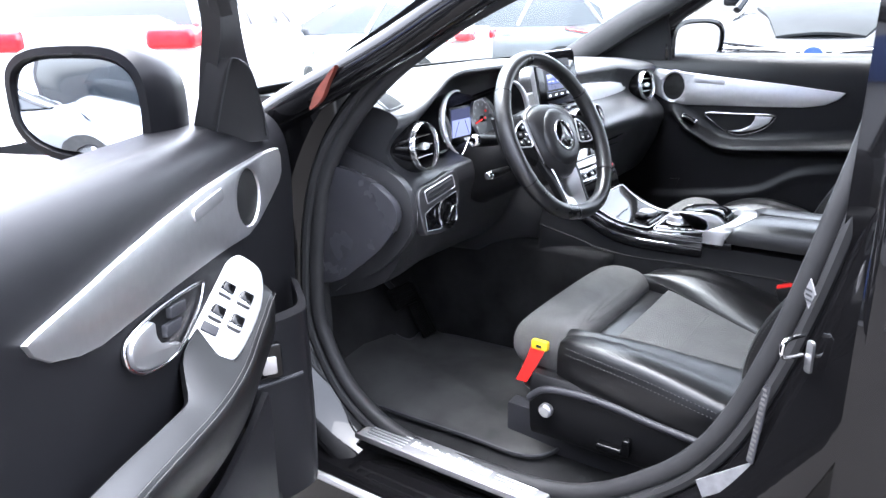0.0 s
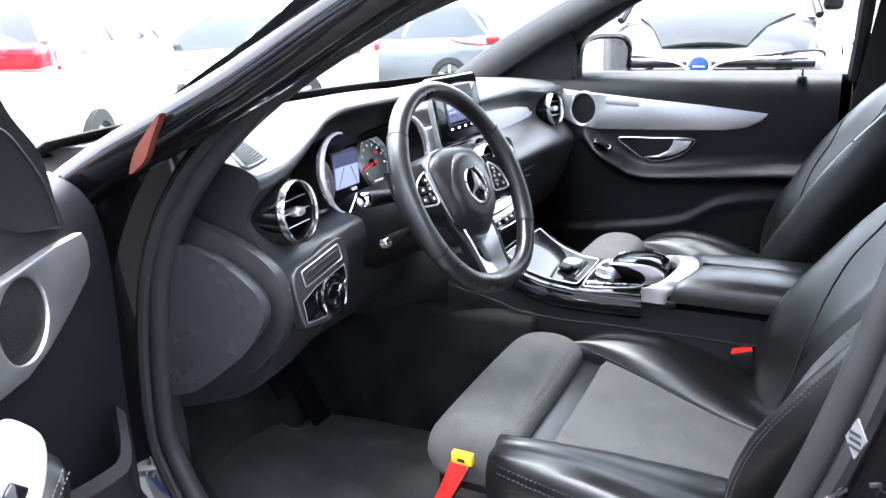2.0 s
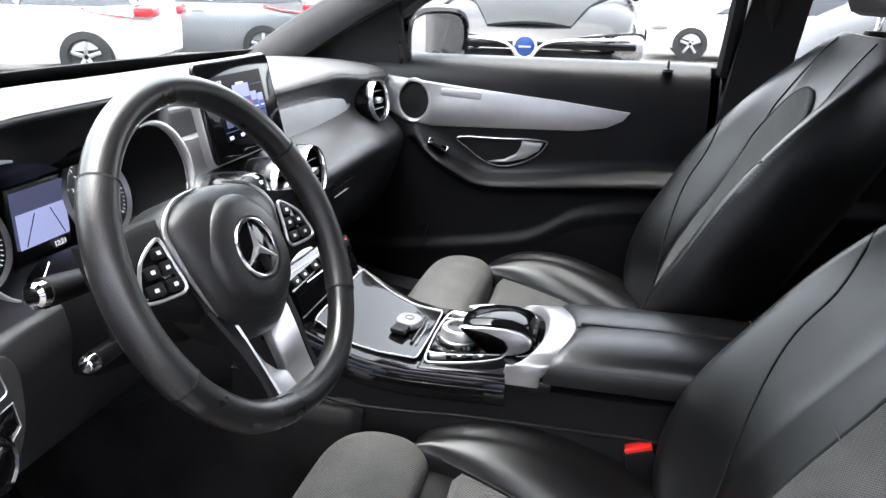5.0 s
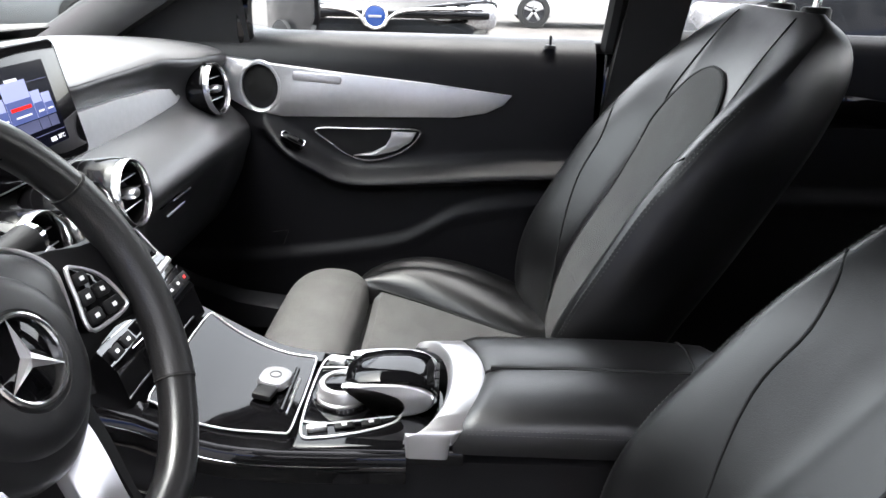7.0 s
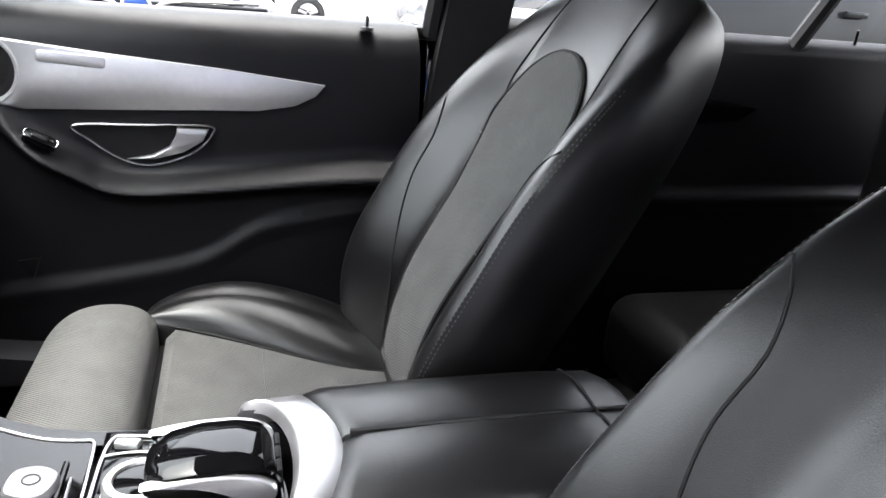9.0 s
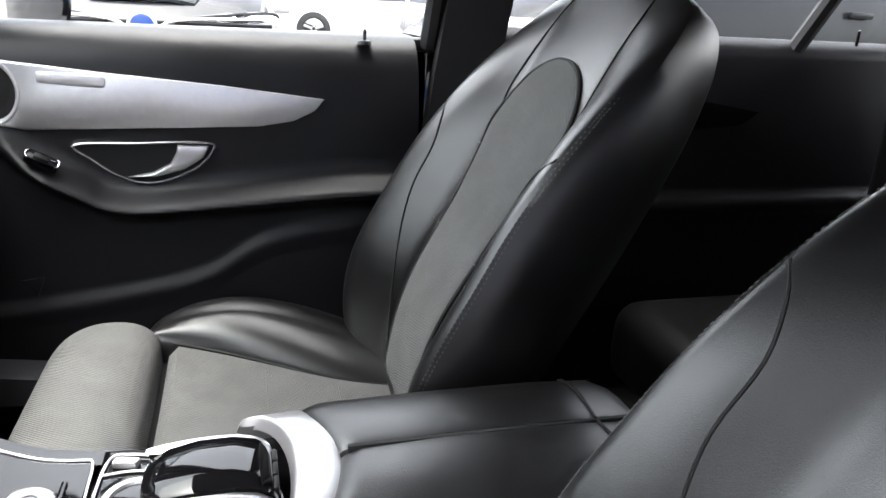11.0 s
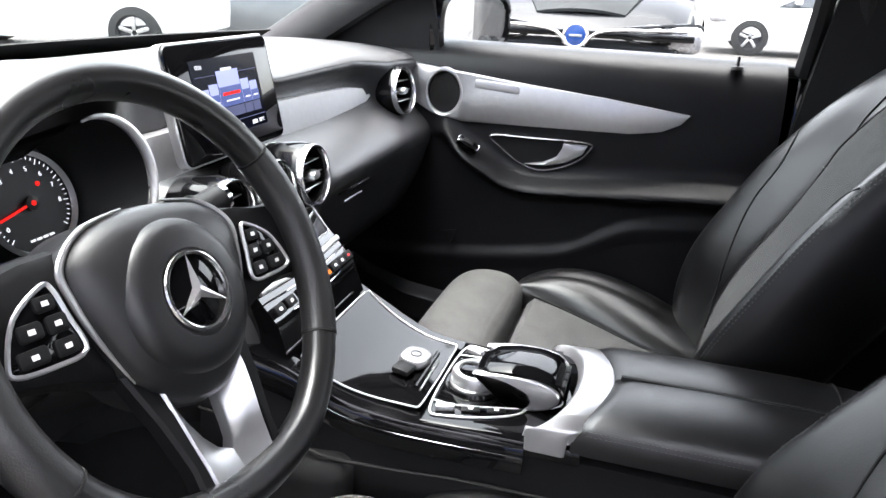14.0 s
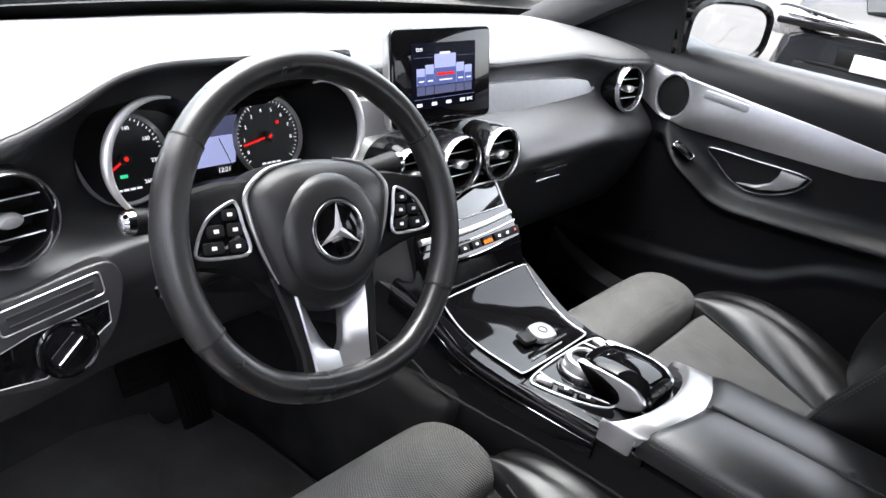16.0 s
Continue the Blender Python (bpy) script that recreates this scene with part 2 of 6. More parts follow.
def tube(points, r, seg=10, closed=False, bm=None, flat=1.0):
    """A round rod along points; r may be a list. flat squeezes it along its second axis."""
    P = [Vector(p) for p in points]
    n = len(P)
    R = list(r) if isinstance(r, (list, tuple)) else [r] * n
    up = None
    rings = []
    for i in range(n):
        a, b = (P[i - 1], P[(i + 1) % n]) if closed else (P[max(i - 1, 0)], P[min(i + 1, n - 1)])
        d = (b - a).normalized()
        if up is None:
            up = d.orthogonal().normalized()
        up = (up - d * up.dot(d)).normalized()
        side = d.cross(up)
        rings.append([P[i] + R[i] * (math.cos(2 * math.pi * k / seg) * up + flat * math.sin(2 * math.pi * k / seg) * side) for k in range(seg)])
    return loft(rings, True, not closed, bm, loop=closed)


def slab(outline, thick, bevel=0.0, m=None, seg=2, bm=None, hole=None):
    """A plate: outline in x, y, its top at z = 0, rounded at its top edge; hole cuts an opening."""
    b = bmesh.new()
    top = [b.verts.new((p[0], p[1], 0)) for p in outline]
    if hole:
        inner = [b.verts.new((p[0], p[1], 0)) for p in hole]
        e = [b.edges.new((r[i], r[(i + 1) % len(r)])) for r in (top, inner) for i in range(len(r))]
        bmesh.ops.triangle_fill(b, edges=e, use_beauty=True)
    else:
        b.faces.new(top)
    rim = [e for e in b.edges if len(e.link_faces) == 1]
    geo = bmesh.ops.extrude_face_region(b, geom=list(b.faces))
    moved = [v for v in geo["geom"] if isinstance(v, bmesh.types.BMVert)]
    bmesh.ops.translate(b, verts=moved, vec=(0, 0, -thick))
    bmesh.ops.recalc_face_normals(b, faces=b.faces)
    if bevel:
        es = [e for e in b.edges if all(abs(v.co.z) < 1e-7 for v in e.verts) and len(e.link_faces) == 2 and any(abs(f.normal.z) < 0.5 for f in e.link_faces)]
        bmesh.ops.bevel(b, geom=es, offset=bevel, segments=seg, profile=0.5, affect="EDGES")
    xform(b, m)
    return join(bm, b)


def lathe(profile, seg=32, m=None, bm=None, caps=True):
    """A turned body round z from (radius, z) rows."""
    rings = [[(max(r, 1e-5) * math.cos(2 * math.pi * k / seg), max(r, 1e-5) * math.sin(2 * math.pi * k / seg), z) for k in range(seg)] for r, z in profile]
    b = loft(rings, True, caps)
    xform(b, m)
    return join(bm, b)


def rrect(w, h, r, n=5, cx=0.0, cy=0.0):
    """A rectangle with round corners."""
    out = []
    for sx, sy, a in ((1, 1, 0), (-1, 1, 90), (-1, -1, 180), (1, -1, 270)):
        for k in range(n + 1):
            t = radians(a + 90 * k / n)
            out.append((cx + sx * (w / 2 - r) + r * math.cos(t), cy + sy * (h / 2 - r) + r * math.sin(t)))
    return out


def axes(o, x, y):
    """A frame at o with its x and y directions."""
    X = Vector(x).normalized()
    Z = X.cross(Vector(y)).normalized()
    Y = Z.cross(X)
    return Matrix((( X.x, Y.x, Z.x, o[0]), (X.y, Y.y, Z.y, o[1]), (X.z, Y.z, Z.z, o[2]), (0, 0, 0, 1)))


def sheet(f, us, vs, back, bm=None):
    """A thick sheet: front points f(u, v), shifted by the vector back(u, v) for its rear."""
    b = bmesh.new()
    A = [[b.verts.new(f(u, v)) for v in vs] for u in us]
    B = [[b.verts.new(Vector(f(u, v)) + Vector(back(u, v) if callable(back) else back)) for v in vs] for u in us]
    nu, nv = len(us), len(vs)
    for i in range(nu - 1):
        for j in range(nv - 1):
            b.faces.new((A[i][j], A[i + 1][j], A[i + 1][j + 1], A[i][j + 1]))
            b.faces.new((B[i][j], B[i][j + 1], B[i + 1][j + 1], B[i + 1][j]))
    for i in range(nu - 1):
        b.faces.new((A[i][0], B[i][0], B[i + 1][0], A[i + 1][0]))
        b.faces.new((A[i][-1], A[i + 1][-1], B[i + 1][-1], B[i][-1]))
    for j in range(nv - 1):
        b.faces.new((A[0][j], A[0][j + 1], B[0][j + 1], B[0][j]))
        b.faces.new((A[-1][j], B[-1][j], B[-1][j + 1], A[-1][j + 1]))
    return join(bm, b)


def span(a, b, n):
    return [a + (b - a) * i / (n - 1) for i in range(n)]


def stitches(points, parent, step=0.006, size=0.0011, off=(0, 0, 0), mat_=None):
    """A row of single stitches along a line, one mesh."""
    P = curve(points, 12)
    bm, run = bmesh.new(), 0.0
    for a, b in zip(P, P[1:]):
        run += (b - a).length
        if run >= step and (b - a).length > 1e-6:
            run = 0
            d = (b - a).normalized()
            c = a + Vector(off)
            tube([c, c + d * step * 0.6], size, 5, bm=bm)
    return part("stitching", bm, mat_ or STITCH, parent, "fine grey thread")


def curve2(rows, n=4):
    """A smooth closed outline in a plane."""
    return [(p.x, p.y) for p in curve([(a, b, 0) for a, b in rows], n, True)]


def open2(rows, n=3):
    return [(p.x, p.y) for p in curve([(a, b, 0) for a, b in rows], n)]


def spline1(P, t):
    """Smooth interpolation through (t, value) rows."""
    t = min(max(t, P[0][0]), P[-1][0])
    for i in range(len(P) - 1):
        if t <= P[i + 1][0]:
            a, b, c, d = P[max(i - 1, 0)], P[i], P[i + 1], P[min(i + 2, len(P) - 1)]
            h = c[0] - b[0]
            u = (t - b[0]) / h
            m0 = (c[1] - a[1]) / (c[0] - a[0]) * h
            m1 = (d[1] - b[1]) / (d[0] - b[0]) * h
            return (2 * u ** 3 - 3 * u * u + 1) * b[1] + (u ** 3 - 2 * u * u + u) * m0 + (3 * u * u - 2 * u ** 3) * c[1] + (u ** 3 - u * u) * m1


def digits(text, m, size, material, parent, depth=0.0003):
    """Lettering in the built-in font, as one flat mesh."""
    cu = bpy.data.curves.new("lettering", "FONT")
    cu.body, cu.size, cu.align_x, cu.align_y, cu.extrude = text, size, "CENTER", "CENTER", depth
    tmp = bpy.data.objects.new("tmp", cu)
    scene.collection.objects.link(tmp)
    bpy.context.view_layer.update()
    me = bpy.data.meshes.new_from_object(tmp)
    bpy.data.objects.remove(tmp)
    bpy.data.curves.remove(cu)
    me.transform(m)
    me.materials.clear()
    me.materials.append(material)
    ob = new("lettering", me)
    ob.parent = parent
    return ob


# ---- doors ----
ARM = [(-0.62, 0.815), (-0.436, 0.811), (-0.153, 0.791), (-0.07, 0.788), (-0.02, 0.797), (0.013, 0.815), (0.083, 0.856), (0.125, 0.895)]
LIP = [(-0.62, 0.76), (-0.453, 0.752), (-0.285, 0.721), (-0.176, 0.659), (-0.076, 0.635), (0.1, 0.61), (0.24, 0.597), (0.4, 0.59)]


def door_x(y, z, amp=0.05):
    """How far out the inner door skin lies at y, z."""
    x = spline1([(0.36, 0.745), (0.5, 0.735), (0.75, 0.73), (0.92, 0.722), (0.985, 0.723), (1.02, 0.728), (1.042, 0.737), (1.058, 0.749), (1.07, 0.766), (1.076, 0.785)], z)
    za = spline1(ARM, y)
    fade = spline([(0.05, 1.0), (0.17, 0.0)], y)[0]
    h = z - za
    x -= amp * fade * spline1([(-0.04, 0), (-0.028, 0.15), (-0.018, 0.7), (-0.009, 1.0), (0.0, 0.92), (0.01, 0.6), (0.022, 0.22), (0.038, 0.04), (0.05, 0.0)], h)
    zl = spline1(LIP, y)
    x -= 0.012 * spline([(-0.05, 0.7), (-0.02, 1), (0.012, 0)], z - zl)[0]
    return x


def car_door(s, m, label):
    """A front door, built in the closed place of its side s."""
    d = thing("door_1" if s > 0 else "door_2", label, "car door", "front doors", m, "structure")
    flip = Matrix.Diagonal((s, 1, 1, 1))

    def P(name, bm, material, parent=d, label=""):
        return part(name, xform(bm, flip), material, parent, label)

    rear = lambda z: -0.575 + 0.03 * (z - 0.4)
    front = lambda z: 0.36 + 0.05 * (1.0 - z) if s > 0 else 0.4 + 0.004 * min(1.0, max(0.0, (z - 0.82) / 0.14))
    zs = span(0.37, 1.076, 190)
    skin = P("inner_panel", sheet(lambda u, v: (door_x(rear(v) + (front(v) - rear(v)) * u, v, 0.05 if s > 0 else 0.0), rear(v) + (front(v) - rear(v)) * u, v), span(0, 1, 190), zs, (0.055, 0, 0)), DOORSKIN, label="padded black inner panel")
    P("outer_skin", sheet(lambda u, v: (spline([(0.3, 0.86), (0.6, 0.905), (0.85, 0.9), (1.0, 0.87), (1.065, 0.83)], v)[0], -0.62 + 1.1 * u, v), span(0, 1, 12), span(0.3, 1.065, 20), (-0.022, 0, 0)), PAINT, label="gloss black painted skin")
    fr = bmesh.new()
    rbox(0.775, 0.875, -0.62, -0.578, 0.34, 1.06, 0.008, bm=fr)
    rbox(0.775, 0.86, 0.385, 0.47, 0.34, 1.04, 0.008, bm=fr)
    rbox(0.775, 0.87, -0.6, 0.45, 0.3, 0.37, 0.008, bm=fr)
    P("door_shell", fr, PAINT)
    P("belt_moulding", rbox(0.768, 0.826, -0.6, 0.42, 1.05, 1.073, 0.006), RUBBER)
    # metal strip with the loudspeaker
    out = [(0.225, 1.034), (0.15, 1.024), (-0.034, 1.005), (-0.219, 0.988), (-0.388, 0.968), (-0.372, 0.948), (-0.335, 0.93), (-0.275, 0.92), (-0.149, 0.917), (0.087, 0.912), (0.157, 0.924), (0.205, 0.952), (0.245, 0.985), (0.24, 1.02)]
    if s < 0:
        out = [(0.328, 1.015), (0.255, 1.019), (0.122, 1.017), (0.013, 1.013), (-0.113, 1.003), (-0.213, 0.992), (-0.295, 0.981), (-0.362, 0.973), (-0.384, 0.969), (-0.377, 0.955), (-0.355, 0.939), (-0.313, 0.925), (-0.277, 0.919), (-0.116, 0.919), (0.043, 0.915), (0.15, 0.908), (0.2, 0.916), (0.262, 0.936), (0.318, 0.957), (0.336, 0.972), (0.338, 1.0)]
    fm = axes((0.716, 0, 0), (0, -1, 0), (0, 0, 1))
    ol = [(-y, z) for y, z in out]
    SY = 0.131 if s > 0 else 0.165
    SW, SZ = (0.037, 0.972) if s > 0 else (0.05, 0.966)
    mouth = [(-SY + SW * math.cos(k * math.pi / 16), SZ + 0.045 * math.sin(k * math.pi / 16)) for k in range(32)]
    strip = P("trim_strip", slab(ol, 0.014, 0.0025, fm, hole=mouth), METAL, label="brushed aluminium trim strip")
    tm = axes((0.716 if s > 0 else 0.7125, SY, SZ), (0, -1, 0), (0, 0, 1)) @ Matrix.Diagonal((SW / 0.0451, 1, 1, 1))
    P("speaker_ring", lathe([(0.054, -0.002), (0.053, 0.0006), (0.05, 0.0008), (0.046, -0.003), (0.044, -0.008), (0.054, -0.008)], 40, tm, caps=False), METAL, strip) if s > 0 else None
    P("speaker_grille", lathe([(0.0455, -0.008), (0.03, -0.0055), (0.0, -0.004)], 32, tm, caps=False), GRILLE, strip, "black mesh loudspeaker grille")
    P("badge_plate", slab(rrect(0.1, 0.018, 0.006), 0.003, 0.001, axes((0.7135, 0.012, 0.993), (0, -1, -0.075), (0, 0, 1))), SATIN, strip, "satin plate on the strip")
    # release handle in its bezel
    hx = 0.718
    hm = axes((hx, 0, 0), (0, -1, 0), (0, 0, 1))
    bez = curve([(-0.018, 0.888, 0), (0.08, 0.891, 0), (0.19, 0.892, 0), (0.197, 0.876, 0), (0.17, 0.848, 0), (0.125, 0.828, 0), (0.085, 0.823, 0), (0.045, 0.836, 0), (0.008, 0.862, 0)], 6, True)
    if s < 0:
        bez = curve([(0.24, 0.888, 0), (0.228, 0.903, 0), (0.173, 0.908, 0), (0.109, 0.906, 0), (0.04, 0.899, 0), (0.036, 0.889, 0), (0.059, 0.866, 0), (0.104, 0.845, 0), (0.145, 0.839, 0), (0.205, 0.851, 0), (0.234, 0.87, 0)], 6, True)
    recess = [(p.x, p.y) for p in bez]
    handle = P("handle_recess", slab(recess, 0.012, 0.0, axes((hx + 0.004, 0, 0), (0, -1, 0), (0, 0, 1))), PLASTIC, label="dark handle recess")
    P("bezel", tube([hm @ p for p in bez], 0.0025, 8, True), BRIGHT, handle, "satin chrome bezel")
    lev = [(0.192, 0.886), (0.182, 0.866), (0.15, 0.846), (0.105, 0.834), (0.06, 0.833), (0.1, 0.841), (0.128, 0.856), (0.139, 0.875), (0.141, 0.888)]
    if s < 0:
        lev = curve2([(0.234, 0.886), (0.224, 0.9), (0.19, 0.904), (0.176, 0.9), (0.176, 0.884), (0.162, 0.868), (0.13, 0.856), (0.122, 0.847), (0.15, 0.843), (0.2, 0.853), (0.228, 0.868)], 3)
    P("lever", slab(lev, 0.016, 0.004, axes((hx - 0.006, 0, 0), (0, -1, 0), (0, 0, 1))), SATIN, handle, "satin silver pull lever")
    if s < 0:
        for k in range(2):
            P("memory_button", slab(rrect(0.042, 0.0155, 0.003), 0.01, 0.0015, axes((hx - 0.003, -0.128 + 0.016 * k, 0.874 + 0.0175 * k), (0, -1, 0.12), (0, 0, 1))), HARD, handle, "square black memory button")
        # armrest with its pull cup, widening to the switch pod
        edge = lambda y: spline1([(-0.6, 0.8), (-0.338, 0.788), (-0.235, 0.779), (-0.136, 0.772), (-0.05, 0.781), (0.0, 0.802), (0.03, 0.815), (0.06, 0.829), (0.09, 0.84)], y)
        outer = lambda y: spline([(-0.5, 0.73), (-0.38, 0.702), (-0.17, 0.7), (-0.1, 0.728), (0.09, 0.735)], y)[0]
        rows_ = []
        for y in span(-0.57, 0.105, 44):
            sl = spline([(-0.17, 0.45), (-0.07, 0.9)], y)[0]
            e, xo, xi = edge(y), outer(y), 0.657 + 0.02 * max(0.0, (y - 0.06) / 0.045) ** 2
            rows_.append([(xi + 0.014, y, e - 0.08), (xi + 0.003, y, e - 0.05), (xi, y, e - 0.012), (xi + 0.003, y, e - 0.001), (xi + 0.01, y, e + 0.0045), (xo - 0.006, y, e + sl * (xo - xi) - 0.003), (xo, y, e + sl * (xo - xi) - 0.008), (xo, y, e - 0.06)])
        rest = P("armrest", loft(rows_), LEATHER, label="padded armrest with stitched edge")
        for k in (0, 1):
            xform_me(stitches([(0.6595 + 0.005 * k, y, edge(y) + 0.0035 * k + 0.0005) for y in span(-0.55, 0.08, 24)], rest, 0.0042, 0.0006), flip)
        am = axes((0.6985, 0.012, 0.8475), (0, -1, -0.42), (1, 0, 0.92))
        pl = curve2([(-0.094, 0.01), (-0.082, -0.022), (-0.02, -0.04), (0.07, -0.036), (0.088, -0.02), (0.09, 0.036), (0.02, 0.043), (-0.05, 0.037), (-0.085, 0.026)], 4)
        plate = P("switch_plate", slab(pl, 0.01, 0.003, am, seg=3), SATIN, rest, "silver window switch plate")
        for k in range(4):
            q = am @ Matrix.Translation((-0.016 + 0.046 * (k // 2), -0.014 + 0.029 * (k % 2), 0.001))
            P("switch_well", slab(rrect(0.026, 0.021, 0.004), 0.004, 0.001, q), INK, plate)
            P("window_switch", rbox(-0.012, 0.006, -0.0095, 0.0095, -0.002, 0.007, 0.003, 3, m=q), PIANO, plate, "black rocker switch")
            P("switch_lip", rbox(0.006, 0.01, -0.0095, 0.0095, -0.002, 0.006, 0.0015, 2, m=q), CHROME, plate)
        P("fold_switch", rbox(0.05, 0.066, 0.004, 0.028, 0.0, 0.003, 0.002, m=am), HARD, plate)
        knee = P("knee_panel", sheet(lambda u, v: (spline1([(0, 0.745), (0.4, 0.703), (0.75, 0.655), (0.88, 0.652), (1, 0.7)], u) + 0.02 * max(0, 0.5 - v) ** 2, spline1([(0, 0.05), (0.4, 0.1), (0.75, 0.165), (0.88, 0.205), (1, 0.32)], u), 0.44 + 0.33 * v), span(0, 1, 24), span(0, 1, 12), (0.02, 0.02, 0)), DOORSKIN, label="moulded front corner of the door panel")
        tm_ = axes((0.69, 0.105, 0.71), (0.88, -0.47, 0), (0, 0, 1))
        tsw = P("tailgate_switch", slab(rrect(0.044, 0.058, 0.006), 0.012, 0.003, tm_), PIANO, label="tailgate switch with a grey button")
        P("tailgate_button", slab(rrect(0.024, 0.03, 0.004), 0.008, 0.002, tm_ @ Matrix.Translation((0, -0.006, 0.004))), SATIN, tsw)
        P("panel_step", tube(curve([(0.735, 0.062, 0.672), (0.7, 0.102, 0.67), (0.655, 0.16, 0.664)], 5), 0.004, 8), HARD, knee)
        lipr = [[(0.725, y, 0.46), (0.688, y, 0.46), (0.684, y, zt - 0.01), (0.687, y, zt), (0.697, y, zt), (0.7, y, zt - 0.012), (0.703, y, 0.47)] for y, zt in ((-0.5, 0.64), (-0.3, 0.63), (-0.1, 0.635), (0.0, 0.65), (0.08, 0.67))]
        P("pocket_wall", loft(lipr), DOORSKIN, label="black wall of the door pocket")
    else:
        wm_ = axes((0.687, 0.06, 0.872), (0.9, -0.1, 0.35), (0, 1, 0.55))
        ws = P("window_switch", slab(rrect(0.02, 0.05, 0.006), 0.012, 0.002, wm_), PIANO, label="window switch in a chrome frame")
        P("switch_frame", tube([wm_ @ Vector((x, y, 0.001)) for x, y in rrect(0.02, 0.05, 0.006)], 0.0014, 6, True), CHROME, ws)
        P("switch_rocker", rbox(-0.006, 0.006, -0.01, 0.014, 0, 0.005, 0.002, m=wm_), PLASTIC, ws)
        P("pocket_reflector", slab([(0, 0), (0.035, 0.006), (0.022, -0.03)], 0.004, 0.001, axes((0.712, 0.122, 0.655), (0, -1, 0), (0, 0, 1))), PLASTIC, label="triangular reflector")
    # lock pin
    P("lock_pin", lathe([(0.0032, 0), (0.0032, 0.018), (0.0018, 0.021), (0, 0.022)], 10, Matrix.Translation((0.744, -0.461, 1.066))), PIANO, label="small black lock pin")
    P("pin_collar", lathe([(0.014, -0.004), (0.011, 0.002), (0.006, 0.003), (0, 0.003)], 16, Matrix.Translation((0.744, -0.461, 1.066))), PLASTIC)
    # window frame and pane
    fp = curve([(0.79, 0.4, 1.0), (0.78, 0.24, 1.13), (0.735, 0.08, 1.235), (0.69, -0.1, 1.325), (0.665, -0.3, 1.375), (0.66, -0.5, 1.385), (0.665, -0.585, 1.375), (0.72, -0.59, 1.22), (0.775, -0.585, 1.06)], 8)
    if s < 0:
        fp = curve([(0.672, 0.03, 1.25), (0.652, -0.05, 1.297), (0.645, -0.14, 1.335), (0.65, -0.3, 1.375), (0.66, -0.5, 1.385), (0.665, -0.585, 1.375), (0.72, -0.59, 1.22), (0.775, -0.585, 1.06)], 8)
    P("window_frame", tube(fp, 0.019, 8, flat=1.0), RUBBER, label="black window frame")
    if s > 0:
        top_ = lambda y: spline1([(-0.59, 1.372), (-0.5, 1.385), (-0.3, 1.375), (-0.1, 1.325), (0.08, 1.235), (0.24, 1.12)], y)
        P("pane", sheet(lambda u, v: (0.79 - 0.38 * (top_(0.235 - 0.815 * u) - 1.055) * v, 0.235 - 0.815 * u, 1.055 + (top_(0.235 - 0.815 * u) - 1.055) * v), span(0, 1, 20), span(0, 1, 6), (0.004, 0, 0.001)), SIDEGLASS, label="green tinted window pane")
    # sail panel
    if s > 0:
        sail = [(-0.52, 1.03), (-0.152, 1.055), (-0.158, 1.11), (-0.172, 1.19), (-0.19, 1.25), (-0.22, 1.26), (-0.38, 1.16)]
        P("sail_panel", slab(sail, 0.03, 0.006, axes((0.748 + 0.0945, 0, 0), (0, -1, 0), (-0.09, 0, 1)), seg=3), PILLAR, label="dark grey corner panel")
    else:
        lf = curve([(0.78, 0.15, 1.05), (0.755, 0.125, 1.1), (0.73, 0.1, 1.145), (0.71, 0.083, 1.176), (0.706, 0.086, 1.18)], 4)
        rt = curve([(0.72, 0.292, 1.035), (0.713, 0.262, 1.08), (0.703, 0.21, 1.125), (0.692, 0.15, 1.162), (0.694, 0.11, 1.178)], 4)
        if s < 0:
            lf = [p + Vector((0, 0.03, 0)) for p in lf]
        grid = []
        for p, q in zip(lf, rt):
            mid = (p + q) / 2
            grid.append([p + Vector((0.03, 0.01, 0)), p + Vector((0.002, 0, 0)), p * 0.94 + q * 0.06 + Vector((-0.007, -0.004, 0)), mid + Vector((-0.012, -0.006, 0)), p * 0.08 + q * 0.92 + Vector((-0.006, -0.003, 0)), q + Vector((0.002, 0, 0)), q + Vector((0.03, 0.01, 0))])
        rim_ = [g[2] + Vector((-0.001, -0.001, 0)) for g in grid] + [g[4] + Vector((-0.001, -0.001, 0)) for g in reversed(grid)]
        grid = [curve(r, 4) for r in grid]
        # thin paler bead that paints the highlight along the panel's edge
        P("sail_highlight", tube(rim_, 0.0012, 6, True), HARD, label="edge highlight of the corner panel as a thin paler bead")
        P("sail_panel", loft(grid), PILLAR, label="dark grey corner panel")
        post = [[(x0 + 0.022, y0, z), (x0 + 0.012, y0 - 0.006, z), (x1 + 0.012, y1 + 0.006, z), (x1 + 0.03, y1 + 0.01, z), (x0 + 0.045, y0 + 0.01, z)] for x0, y0, x1, y1, z in ((0.775, 0.175, 0.735, 0.32, 1.02), (0.762, 0.17, 0.728, 0.29, 1.06), (0.735, 0.13, 0.715, 0.25, 1.12), (0.712, 0.095, 0.7, 0.175, 1.17), (0.685, 0.052, 0.683, 0.115, 1.215), (0.668, 0.01, 0.666, 0.06, 1.255), (0.648, -0.058, 0.647, -0.02, 1.3))]
        if s < 0:
            post = [[(x, y + 0.028, z) for x, y, z in row] for row in post]
        post = [list(r) for r in zip(*[curve([row[j] for row in post], 5) for j in range(5)])]
        P("frame_post", loft(post), RUBBER, label="broad black front post of the window frame")
    # outside mirror
    MY, MZ, MX, TW = (0.1, 1.108, -0.13, -0.045) if s > 0 else (0.135, 1.112, -0.035, 0.03)
    bk = 0.02 if s > 0 else 0.0
